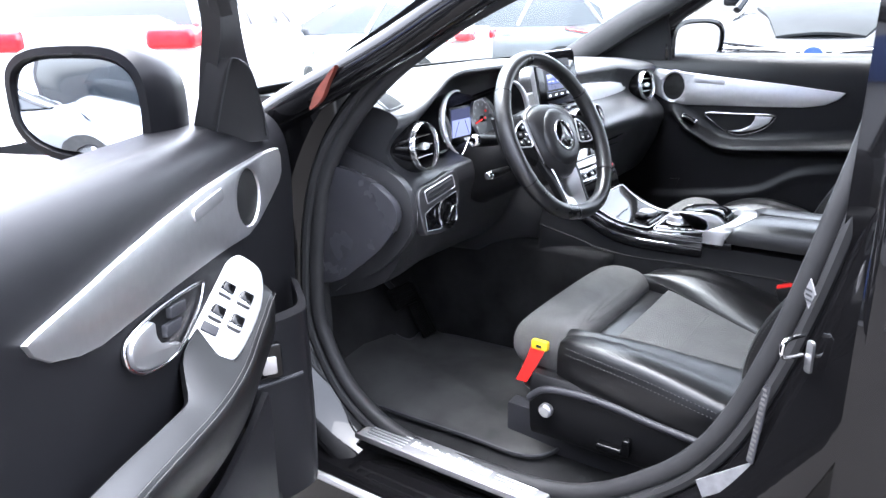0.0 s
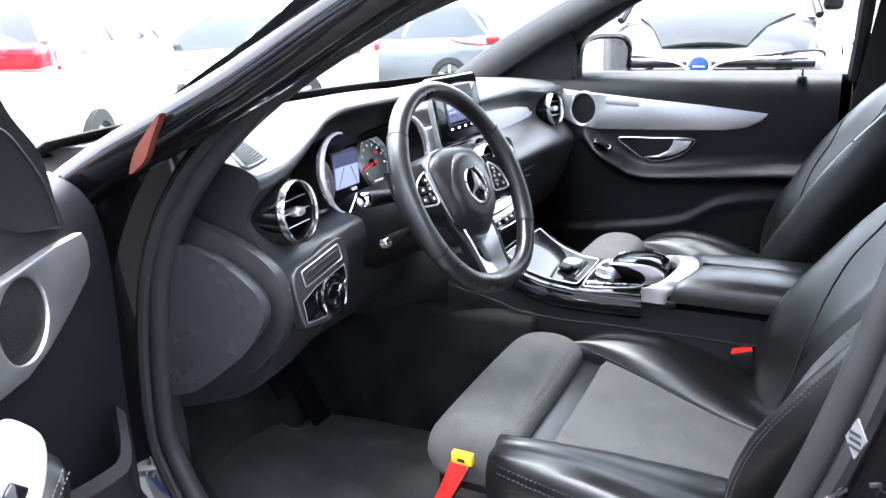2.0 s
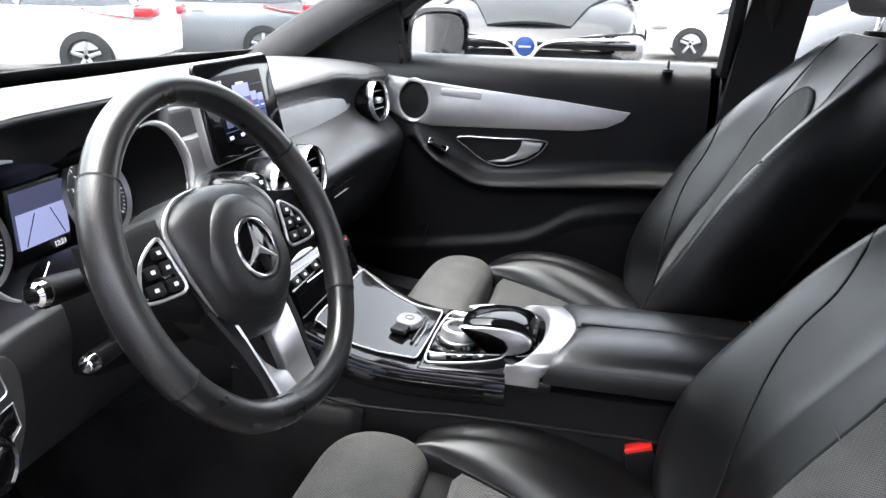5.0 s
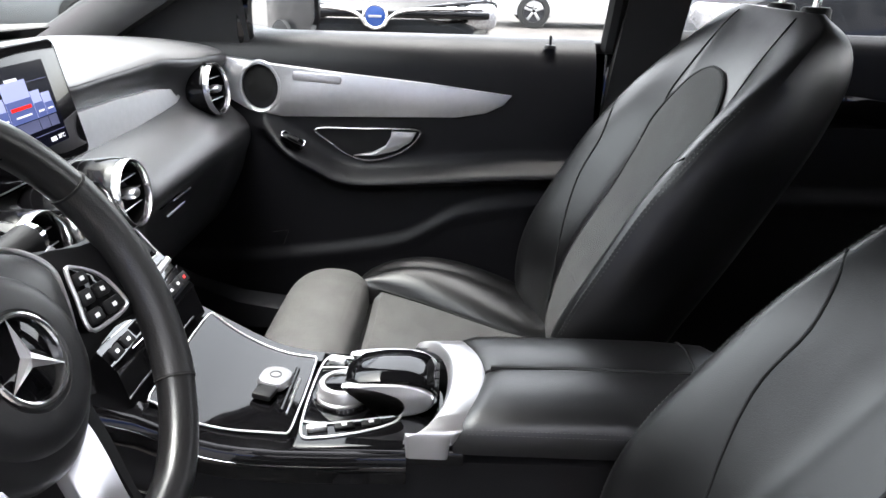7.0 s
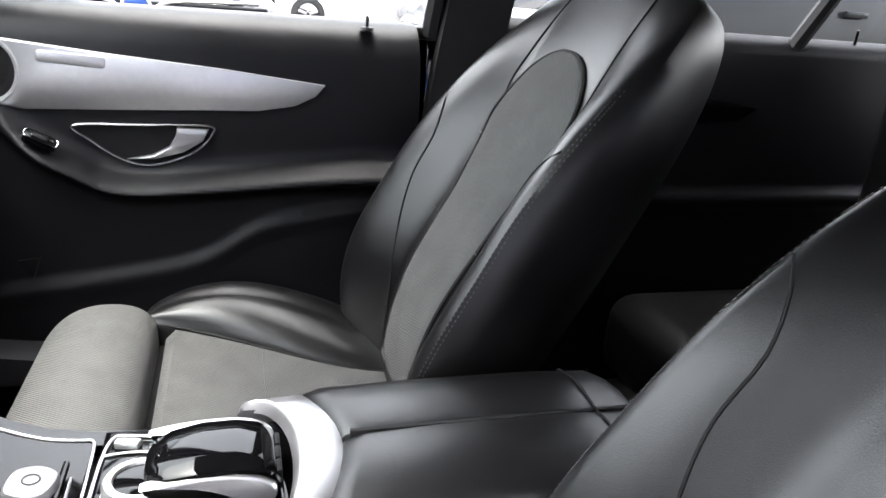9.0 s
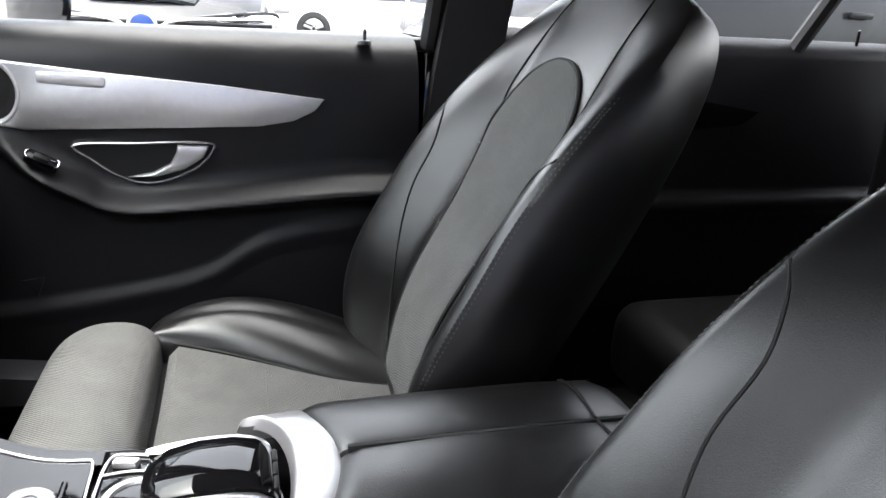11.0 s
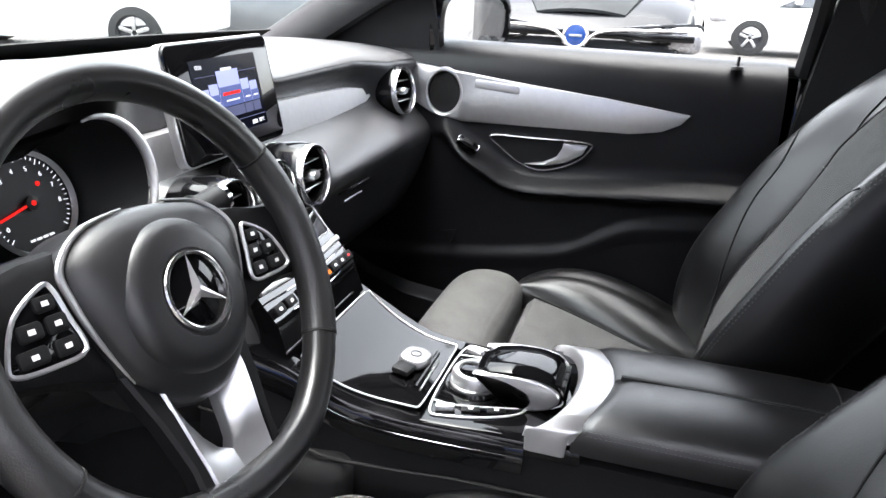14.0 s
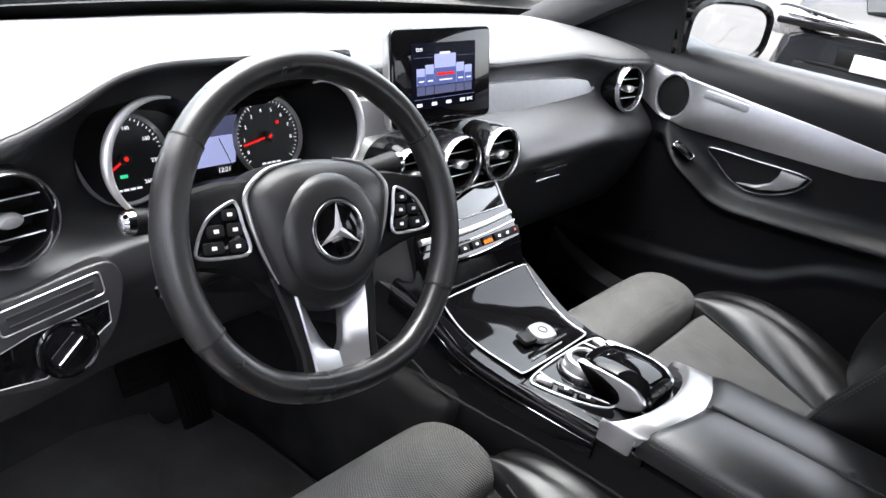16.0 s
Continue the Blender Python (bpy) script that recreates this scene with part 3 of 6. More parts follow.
    MW, MH = (1.0, 1.0) if s > 0 else (1.13, 1.1)
    sup = lambda w, h, y, cx, p=0.62, lean=0.0: [(cx + MX + MW * w * math.copysign(abs(math.cos(t)) ** p, math.cos(t)), y + TW * (w / 0.1) * math.copysign(abs(math.cos(t)) ** p, math.cos(t)) + lean * h * math.copysign(abs(math.sin(t)) ** p, math.sin(t)), MZ + MH * h * math.copysign(abs(math.sin(t)) ** p, math.sin(t)) * (1 - 0.12 * math.cos(t)) + 0.008 * math.cos(t)) for t in span(0, 2 * math.pi * 39 / 40, 40)]
    shell = [sup(0.102, 0.066, MY + 0.012, 0.995), sup(0.107, 0.07, MY + 0.0, 0.995), sup(0.117, 0.08, MY + 0.002, 0.995), sup(0.123, 0.086, MY + 0.02, 0.995), sup(0.125 - bk, 0.079, MY + 0.05, 0.985 + bk), sup(0.115 - bk, 0.076, MY + 0.09, 0.975 + 1.4 * bk), sup(0.09 - bk, 0.06, MY + 0.125, 0.965 + 2 * bk), sup(0.03, 0.02, MY + 0.14, 0.96 + 3 * bk)]
    mir = P("wing_mirror", loft(shell), PAINT if s > 0 else CASE, label="black wing mirror" if s < 0 else "gloss black wing mirror")
    P("mirror_glass", loft([sup(k * 0.102, k * 0.0635, MY + 0.0066, 0.995, lean=0.0 if s > 0 else 0.055) for k in (1.0, 0.6, 0.02)], caps=False), MIRROR, mir, "silvered mirror glass")
    if s < 0:
        P("mirror_foot", rbox(0.8, 0.93 + MX * 0.5, MY + 0.03, MY + 0.1, 1.03, 1.068, 0.012, 3), PAINT, mir)
    # lower pocket
    P("door_pocket", rbox(0.695, 0.735, -0.4, 0.2, 0.41, 0.47, 0.012), PLASTIC)
    if s > 0:
        P("sill_strip", loft([[(x, y, 0.44), (x, y, z), (x + 0.012, y, z + 0.006), (x + 0.07, y, z + 0.008), (x + 0.07, y, 0.44)] for x, y, z in ((0.67, -0.02, 0.48), (0.668, 0.1, 0.487), (0.672, 0.2, 0.5), (0.69, 0.3, 0.53), (0.71, 0.35, 0.56))]), HARD, label="grey lower edge of the door trim")
    return d


def xform_me(ob, m):
    ob.data.transform(m)
    if m.determinant() < 0:
        ob.data.flip_normals()


car_door(1, Matrix(), "closed passenger door with black leatherette and aluminium strip")
HINGE = (-0.851, 0.476)
car_door(-1, pose(*HINGE, 0, 0, 0, -60) @ pose(-HINGE[0], -HINGE[1], -0.013), "wide open driver door with aluminium strip and switches")


# ---- body shell ----
body = thing("car_body", "black estate car body seen through its open doorway", "car body", kind="structure")
RING = [(-0.765, 0.372, 0.66), (-0.762, 0.33, 0.9), (-0.745, 0.235, 1.055), (-0.715, 0.09, 1.175), (-0.69, -0.1, 1.268), (-0.66, -0.3, 1.345), (-0.65, -0.48, 1.37), (-0.665, -0.585, 1.345), (-0.72, -0.61, 1.15), (-0.755, -0.575, 0.95), (-0.762, -0.525, 0.76), (-0.765, -0.46, 0.6), (-0.765, -0.37, 0.495), (-0.765, -0.22, 0.405), (-0.765, 0.0, 0.383), (-0.765, 0.16, 0.39), (-0.765, 0.28, 0.45), (-0.765, 0.35, 0.55)]
ring = curve(RING, 8, True)


def ring_out(points, dx, grow):
    """The doorway ring moved out by dx and grown away from its middle."""
    c = Vector((0, -0.12, 0.85))
    out = []
    for p in points:
        q = Vector((0, p.y, p.z)) - c
        front = spline([(-0.3, 0.0), (0.1, 1.0)], p.y)[0] * spline([(0.75, 0.0), (0.98, 1.0)], p.z)[0]
        q = q * (1 + grow * (1 - (0.25 + 0.35 * spline([(1.0, 0.0), (1.2, 1.0)], p.z)[0]) * front) / max(q.length, 0.1))
        out.append(Vector((p.x + dx, c.y + q.y, c.z + q.z)))
    return out


part("door_seal", tube(ring, 0.016, 10, True), RUBBER, body, "black rubber door seal")
part("seal_lip", tube(ring_out(ring, -0.012, 0.022), 0.011, 8, True), RUBBER, body)
part("doorway_frame", loft([ring_out(ring, 0.02, 0.0), ring_out(ring, -0.02, 0.035), ring_out(ring, -0.045, 0.06), ring_out(ring, -0.055, 0.13), ring_out(ring, 0.03, 0.15), ring_out(ring, 0.06, 0.04)], loop=True, caps=False), PAINT, body, "gloss black painted doorway")
# sill
part("sill", rbox(-0.9, -0.77, -0.6, 0.5, 0.2, 0.352, 0.03, 4), PAINT, body)
part("sill", rbox(-0.9, -0.74, -2.2, -0.605, 0.2, 0.38, 0.03, 4), PAINT, body)
part("sill", rbox(0.74, 0.9, -2.2, 0.5, 0.2, 0.38, 0.03, 4), PAINT, body)
part("sill_trim", tube([(-0.903, -0.6, 0.338), (-0.903, 0.5, 0.334)], 0.008, 8), TRIMLINE, body, "bright sill moulding")
foot = ring[122:141]
part("doorway_foot", loft([ring_out(foot, -0.006, 0.02), ring_out(foot, -0.012, 0.028), ring_out(foot, -0.05, 0.05), ring_out(foot, -0.092, 0.066), ring_out(foot, -0.098, 0.074), ring_out(foot, -0.09, 0.09)], closed=False, caps=False), PAINT, body, "glossy painted foot of the doorway")
# outer A pillar
ap = curve([(-0.86, 0.7, 0.835), (-0.845, 0.52, 0.95), (-0.81, 0.32, 1.098), (-0.755, 0.08, 1.268), (-0.697, -0.18, 1.388), (-0.67, -0.5, 1.42), (-0.68, -1.2, 1.41), (-0.7, -1.8, 1.35)], 6)
for s in (1, -1):
    b = tube([(-s * p.x, p.y, p.z) for p in ap] if s > 0 else [Vector(p) + Vector((0.01, -0.036, -0.051)) * spline([(1.0, 0.0), (1.26, 0.95)], p[2])[0] for p in ap], 0.033, 14)
    part("roof_rail", b, PAINT, body)
pil = curve([(0.80, 0.62, 1.0), (0.76, 0.42, 1.12), (0.715, 0.2, 1.235), (0.66, -0.05, 1.34), (0.63, -0.3, 1.385)], 6)
for s in (1, -1):
    part("pillar_trim", tube([(s * p.x, p.y, p.z) for p in pil] if s > 0 else [(-p.x + 0.03, p.y - 0.045, p.z - 0.064) for p in pil], [(0.075 - 0.035 * i / len(pil)) * (1.0 if s > 0 else 0.45) for i in range(len(pil))], 12, flat=0.55), PILLAR, body, "dark grey A-pillar trim")
part("roof", sheet(lambda u, v: (-0.68 + 1.36 * u, v, 1.425 + 0.03 * (1 - (2 * u - 1) ** 2)), span(0, 1, 12), span(-2.2, 0.02, 12), (0, 0, 0.03)), PAINT, body)
part("headliner", sheet(lambda u, v: (-0.66 + 1.32 * u, v, 1.4 + 0.02 * (1 - (2 * u - 1) ** 2)), span(0, 1, 12), span(-2.2, 0.0, 12), (0, 0, 0.012)), HEAD, body, "grey cloth headliner")
part("floor_pan", rbox(-0.78, 0.78, -2.2, 0.5, 0.28, 0.32, 0.005), CARPET, body, "black carpeted floor")
part("firewall", sheet(lambda u, v: (-0.76 + 1.52 * u, 0.5 + 0.28 * v, 0.31 + 0.62 * v), span(0, 1, 6), span(0, 1, 6), (0, 0.03, 0)), CARPET, body)
part("tunnel", rbox(-0.172, 0.172, -0.03, 0.66, 0.3, 0.65, 0.025, 4), CARPET, body, "carpeted gearbox tunnel")
part("side_lining", rbox(-0.76, -0.735, 0.36, 0.6, 0.32, 0.7, 0.005), CARPET, body)
part("side_lining", rbox(0.745, 0.77, 0.3, 0.62, 0.32, 1.0, 0.005), CARPET, body)
wind = lambda u, v: ((-0.76 + 1.52 * u) * (1 - 0.16 * v), 0.80 - 0.78 * v - 0.14 * (2 * u - 1) ** 2 * (1 - v * 0.5), 1.03 + 0.385 * v - 0.03 * v * v)
w = part("windscreen", sheet(wind, span(0, 1, 16), span(0, 1, 8), (0, 0.003, 0.004)), GLASS, body, "clear windscreen")
w.visible_shadow = False
part("windscreen_band", sheet(lambda u, v: (Vector(wind(u, v)) + Vector((0, -0.004, -0.004))), span(0, 1, 16), span(0, 0.13, 5), (0, 0.002, 0.002)), INK, body, "black printed border of the windscreen")
part("scuttle", rbox(-0.8, 0.8, 0.79, 1.0, 0.9, 0.98, 0.02), PLASTIC, body)
part("bonnet", sheet(lambda u, v: (-0.78 + 1.56 * u, 0.95 + 1.05 * v, 0.97 - 0.16 * v - 0.05 * (2 * u - 1) ** 2), span(0, 1, 12), span(0, 1, 8), (0, 0, -0.02)), PAINT, body, "gloss black bonnet")
for s in (1, -1):
    part("front_wing", sheet(lambda u, v: (s * (0.89 - 0.09 * max(0, v - 0.75) / 0.25), 0.5 + 1.5 * u, 0.35 + 0.58 * v - 0.1 * u * v), span(0, 1, 10), span(0, 1, 10), (-s * 0.02, 0, 0)), PAINT, body)
# B pillars and rear doors
part("pillar_outer", sheet(lambda u, v: (-0.775 - 0.02 * u + 0.1 * max(0, v - 1.0), -0.59 - 0.1 * u, v), span(0, 1, 6), span(0.36, 1.36, 20), (0.03, 0, 0)), PAINT, body, "gloss black B-pillar")
part("pillar_inner", rbox(-0.74, -0.71, -0.72, -0.6, 0.34, 1.36, 0.012), PILLAR, body)
part("pillar_inner", sheet(lambda u, v: (0.735 - 0.1 * max(0, v - 1.02), -0.575 - 0.12 * u - 0.12 * max(0, v - 0.9), v), span(0, 1, 6), span(0.36, 1.4, 20), (0.03, 0, 0)), PILLAR, body, "dark B-pillar trim")
for s in (1, -1):
    rd = thing("door_3" if s > 0 else "door_4", "closed gloss black rear door" if s < 0 else "closed rear passenger door with dark trim", "car door", "rear doors", kind="structure")
    part("outer_skin", sheet(lambda u, v: (s * spline([(0.3, 0.86), (0.6, 0.905), (0.85, 0.9), (1.0, 0.87), (1.065, 0.83)], v)[0], -0.63 - 0.95 * u, v), span(0, 1, 12), span(0.3, 1.065, 20), (-s * 0.02, 0, 0)), PAINT, rd)
    part("door_edge", rbox(s * 0.77, s * 0.9, -0.66, -0.632, 0.32, 1.05, 0.01, 3), PAINT, rd)
    part("inner_panel", sheet(lambda u, v: (s * spline([(0.36, 0.74), (0.72, 0.73), (0.75, 0.716), (0.765, 0.714), (0.785, 0.728), (1.08, 0.735), (1.1, 0.76)], v)[0], -0.7 - 0.98 * u, v), span(0, 1, 8), span(0.36, 1.1, 60), (s * 0.03, 0, 0)), DOORSKIN, rd, "black rear door panel")
    part("trim_strip", slab([(0.95, 1.0), (1.1, 0.985), (1.29, 0.955), (1.25, 0.928), (1.17, 0.92), (0.95, 0.918)], 0.008, 0.002, axes((s * 0.728, 0, 0), (0, -1, 0), (0, 0, 1)) if s > 0 else axes((s * 0.728 - 0.008, 0, 0), (0, -1, 0), (0, 0, 1))), PIANO, rd)
    part("pane", sheet(lambda u, v: (s * (0.76 - 0.09 * v), -0.69 - 1.05 * u, 1.085 + (0.295 - 0.07 * u ** 3) * v), span(0, 1, 12), span(0, 1, 6), (s * 0.004, 0, 0.001)), REARPANE, rd, "clear rear window pane")
    part("window_bar", tube([(s * 0.75, -1.36, 1.08), (s * 0.68, -1.5, 1.4)], 0.018, 8), RUBBER, rd)
    part("window_frame", tube(curve([(s * 0.76, -0.68, 1.08), (s * 0.68, -0.7, 1.38), (s * 0.67, -1.3, 1.385), (s * 0.7, -1.75, 1.3), (s * 0.76, -1.75, 1.1)], 5), 0.018, 8), RUBBER, rd)
    part("lock_pin", lathe([(0.0035, 0), (0.0035, 0.03), (0, 0.033)], 10, Matrix.Translation((s * 0.735, -1.5, 1.095))), PIANO, rd)
part("rear_wall", rbox(-0.75, 0.75, -2.25, -2.2, 0.3, 1.05, 0.01), CARPET, body)
part("striker", tube(curve([(-0.795, -0.565, 0.806), (-0.822, -0.548, 0.804), (-0.827, -0.545, 0.792), (-0.822, -0.548, 0.779), (-0.795, -0.565, 0.777)], 5), 0.0031, 8), CHROME, body, "bright steel striker")
part("striker_plate", slab(rrect(0.013, 0.045, 0.004), 0.004, 0.001, axes((-0.816, -0.575, 0.785), (-0.7, -0.7, 0), (0, 0, 1))), STEEL, body)
tagm = axes((-0.812, -0.566, 0.868), (-0.7, -0.7, 0), (0, 0.1, 1))
lb = part("pillar_label", slab([(0, 0.022), (0.011, 0.004), (0, -0.02), (-0.011, -0.002)], 0.002, 0, tagm), PRINT, body, "small white label")
for k in range(3):
    part("print_bar", rbox(-0.006, 0.006, -0.009 + 0.007 * k, -0.006 + 0.007 * k, 0.0005, 0.001, 0, m=tagm), HARD, lb)
stm = axes((-0.801, -0.523, 0.66), (-0.55, -0.83, 0), (0, -0.25, 1))
lb = part("pillar_label", slab(rrect(0.012, 0.12, 0.002), 0.002, 0, stm), HARD, body, "long printed label")
for k in range(16):
    part("print_bar", rbox(-0.005 + 0.001 * (k % 3), 0.004 - 0.002 * (k % 2), -0.054 + 0.007 * k, -0.0505 + 0.007 * k, 0.0005, 0.001, 0, m=stm), STITCH, lb)
part("pillar_label", slab([(0.0, 0.0), (0.012, -0.026), (0.09, 0.034), (0.079, 0.062)], 0.002, 0, axes((-0.803, -0.447, 0.542), (0, -1, 0), (0, 0, 1)) @ Matrix.Diagonal((1, 1, -1, 1))), PRINT, body, "pale blank label")
# flat dull orange patch, drawn out along the pillar
part("orange_patch", slab(curve2([(-0.05, -0.004), (-0.03, -0.011), (-0.01, -0.012), (0.02, -0.005), (0.055, 0.003), (0.02, 0.006), (-0.02, 0.006)], 4), 0.012, 0.003, axes((-0.82, 0.25, 1.098), (0, -0.71, 0.7), (0, 0.7, 0.71)) @ Matrix.Diagonal((1, 1, -1, 1))), ORANGE, body, "dull orange patch on the pillar foot")

# ---- dashboard ----
dash = thing("dashboard", "black dashboard with round vents and aluminium strip", "dashboard")
# profile rows: (y, z) from the screen's foot over the edge down to the footwell, per x
PASS = [(0.79, 1.035), (0.55, 1.062), (0.36, 1.066), (0.26, 1.062), (0.236, 1.055), (0.232, 1.044), (0.245, 1.02), (0.243, 0.985), (0.225, 0.962), (0.18, 0.945), (0.145, 0.925), (0.132, 0.905), (0.14, 0.885), (0.17, 0.862), (0.198, 0.83), (0.225, 0.76), (0.27, 0.67), (0.36, 0.6), (0.5, 0.57)]
HOOD = [(0.79, 1.035), (0.55, 1.07), (0.38, 1.1), (0.25, 1.112), (0.205, 1.106), (0.2, 1.097), (0.225, 1.092), (0.285, 1.075), (0.29, 0.99), (0.285, 0.925), (0.2, 0.912), (0.185, 0.9), (0.18, 0.88), (0.185, 0.86), (0.2, 0.83), (0.22, 0.78), (0.25, 0.72), (0.32, 0.66), (0.45, 0.6)]
DRV = [(0.79, 1.035), (0.55, 1.06), (0.36, 1.062), (0.25, 1.052), (0.198, 1.039), (0.184, 1.025), (0.195, 1.004), (0.21, 0.982), (0.215, 0.96), (0.195, 0.93), (0.172, 0.905), (0.162, 0.885), (0.16, 0.86), (0.164, 0.835), (0.17, 0.8), (0.19, 0.76), (0.23, 0.7), (0.3, 0.66), (0.42, 0.62)]
MID = [(0.79, 1.035), (0.55, 1.066), (0.36, 1.072), (0.28, 1.068), (0.258, 1.06), (0.254, 1.048), (0.255, 1.02), (0.25, 0.99), (0.235, 0.968), (0.2, 0.955), (0.18, 0.93), (0.165, 0.9), (0.15, 0.87), (0.135, 0.84), (0.12, 0.81), (0.105, 0.78), (0.1, 0.74), (0.12, 0.68), (0.2, 0.6)]


def mixed(a, b, t):
    return [(p[0] + (q[0] - p[0]) * t, p[1] + (q[1] - p[1]) * t) for p, q in zip(a, b)]


STAT = [(-0.44, HOOD), (-0.36, HOOD), (-0.2, HOOD), (-0.16, mixed(HOOD, MID, 0.55)), (-0.12, MID), (0.13, MID), (0.15, mixed(MID, PASS, 0.7)), (0.18, PASS), (0.45, PASS), (0.6, mixed(PASS, DRV, 0.6)), (0.71, mixed(PASS, DRV, 0.8))]


def dash_row(x):
    if x < -0.44:
        return mixed(DRV, HOOD, spline1([(-0.72, 0.0), (-0.66, 0.03), (-0.61, 0.2), (-0.56, 0.5), (-0.51, 0.84), (-0.47, 0.97), (-0.44, 1.0)], x))
    for (a, p), (b, q) in zip(STAT, STAT[1:]):
        if x <= b + 1e-9:
            t = max(0, (x - a) / (b - a))
            t = t * t * (3 - 2 * t)
            return mixed(p, q, t)


rows = []
for x in sorted(set(span(-0.7, 0.71, 95))):
    row = dash_row(x)
    bend = 0.13 * abs(x / 0.75) ** 2.5
    rows.append([(x, y - (bend if y > 0.7 else 0), z) for y, z in [(p.x, p.y) for p in curve([(a, b, 0) for a, b in row], 3)]])
rows = [r + [(r[0][0], 0.7, 0.62), (r[0][0], 0.74, 0.95)] for r in rows]
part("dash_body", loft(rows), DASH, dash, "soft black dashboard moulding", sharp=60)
# paler sheet over the dash top, painting in light from the windscreen
part("lit_top_skin", loft([[(x, y, z + 0.0018) for x, y, z in r[:14]] for r in rows], closed=False, caps=False), DASHTOP_LIT, dash, "grained dashboard top, windscreen light put into its colour", sharp=60)


def vent(x, y, z, r, parent, yaw=0.0):
    """A round air vent facing the cabin."""
    m = axes((x, y, z), (math.cos(yaw), math.sin(yaw), 0), (0, 0.12, 1))
    v = part("air_vent", lathe([(r * 1.02, -0.05), (r * 1.02, 0.0), (r * 0.9, 0.0), (r * 0.88, -0.035), (0, -0.035)], 40, m, caps=False), PLASTIC, parent, "round air vent")
    part("vent_sleeve", lathe([(r * 1.1, -0.06), (r * 1.1, -0.012), (r * 1.06, -0.002), (r * 1.02, -0.002)], 40, m, caps=False), PIANO, v)
    part("vent_ring", lathe([(r * 0.915, -0.006), (r * 0.92, 0.005), (r * 0.945, 0.0085), (r * 0.99, 0.009), (r * 1.03, 0.005), (r * 1.035, -0.006)], 48, m, caps=False), BRIGHT, v, "satin chrome ring")
    for k in (-1, 0, 1):
        h = k * r * 0.42
        w = math.sqrt((r * 0.84) ** 2 - h * h)
        part("slat", rbox(-w, w, h - 0.0012, h + 0.0012, -0.03, -0.003, 0.001, m=m), PLASTIC, v)
        part("slat_edge", tube([m @ Vector((-w, h, -0.003)), m @ Vector((w, h, -0.003))], 0.0009, 6), SATIN, v)
    part("vent_knob", lathe([(0.0, 0.01), (0.007, 0.009), (0.0095, 0.004), (0.0095, -0.004), (0.004, -0.02)], 20, m @ Matrix.Diagonal((1.35, 0.8, 1, 1))), SATIN, v, "silver vent knob")
    return v


vent(-0.634, 0.175, 0.971, 0.047, dash, 0.1)
vent(0.606, 0.186, 0.984, 0.047, dash, -0.1)
for x in (-0.1, 0.0, 0.1):
    vent(x * 1.06 + 0.002, 0.142, 0.93, 0.044, dash)
# strips
part("trim_strip", loft([[(x, 0.228, z0), (x, 0.236, z1), (x, 0.252, z1 + 0.001), (x, 0.252, z0 - 0.001)] for x, z0, z1 in ((-0.14, 0.965, 1.018), (0.15, 0.962, 1.018), (0.3, 0.963, 1.014), (0.45, 0.968, 1.005), (0.515, 0.972, 0.996), (0.535, 0.98, 0.99))]), METAL, dash, "brushed aluminium dash strip")
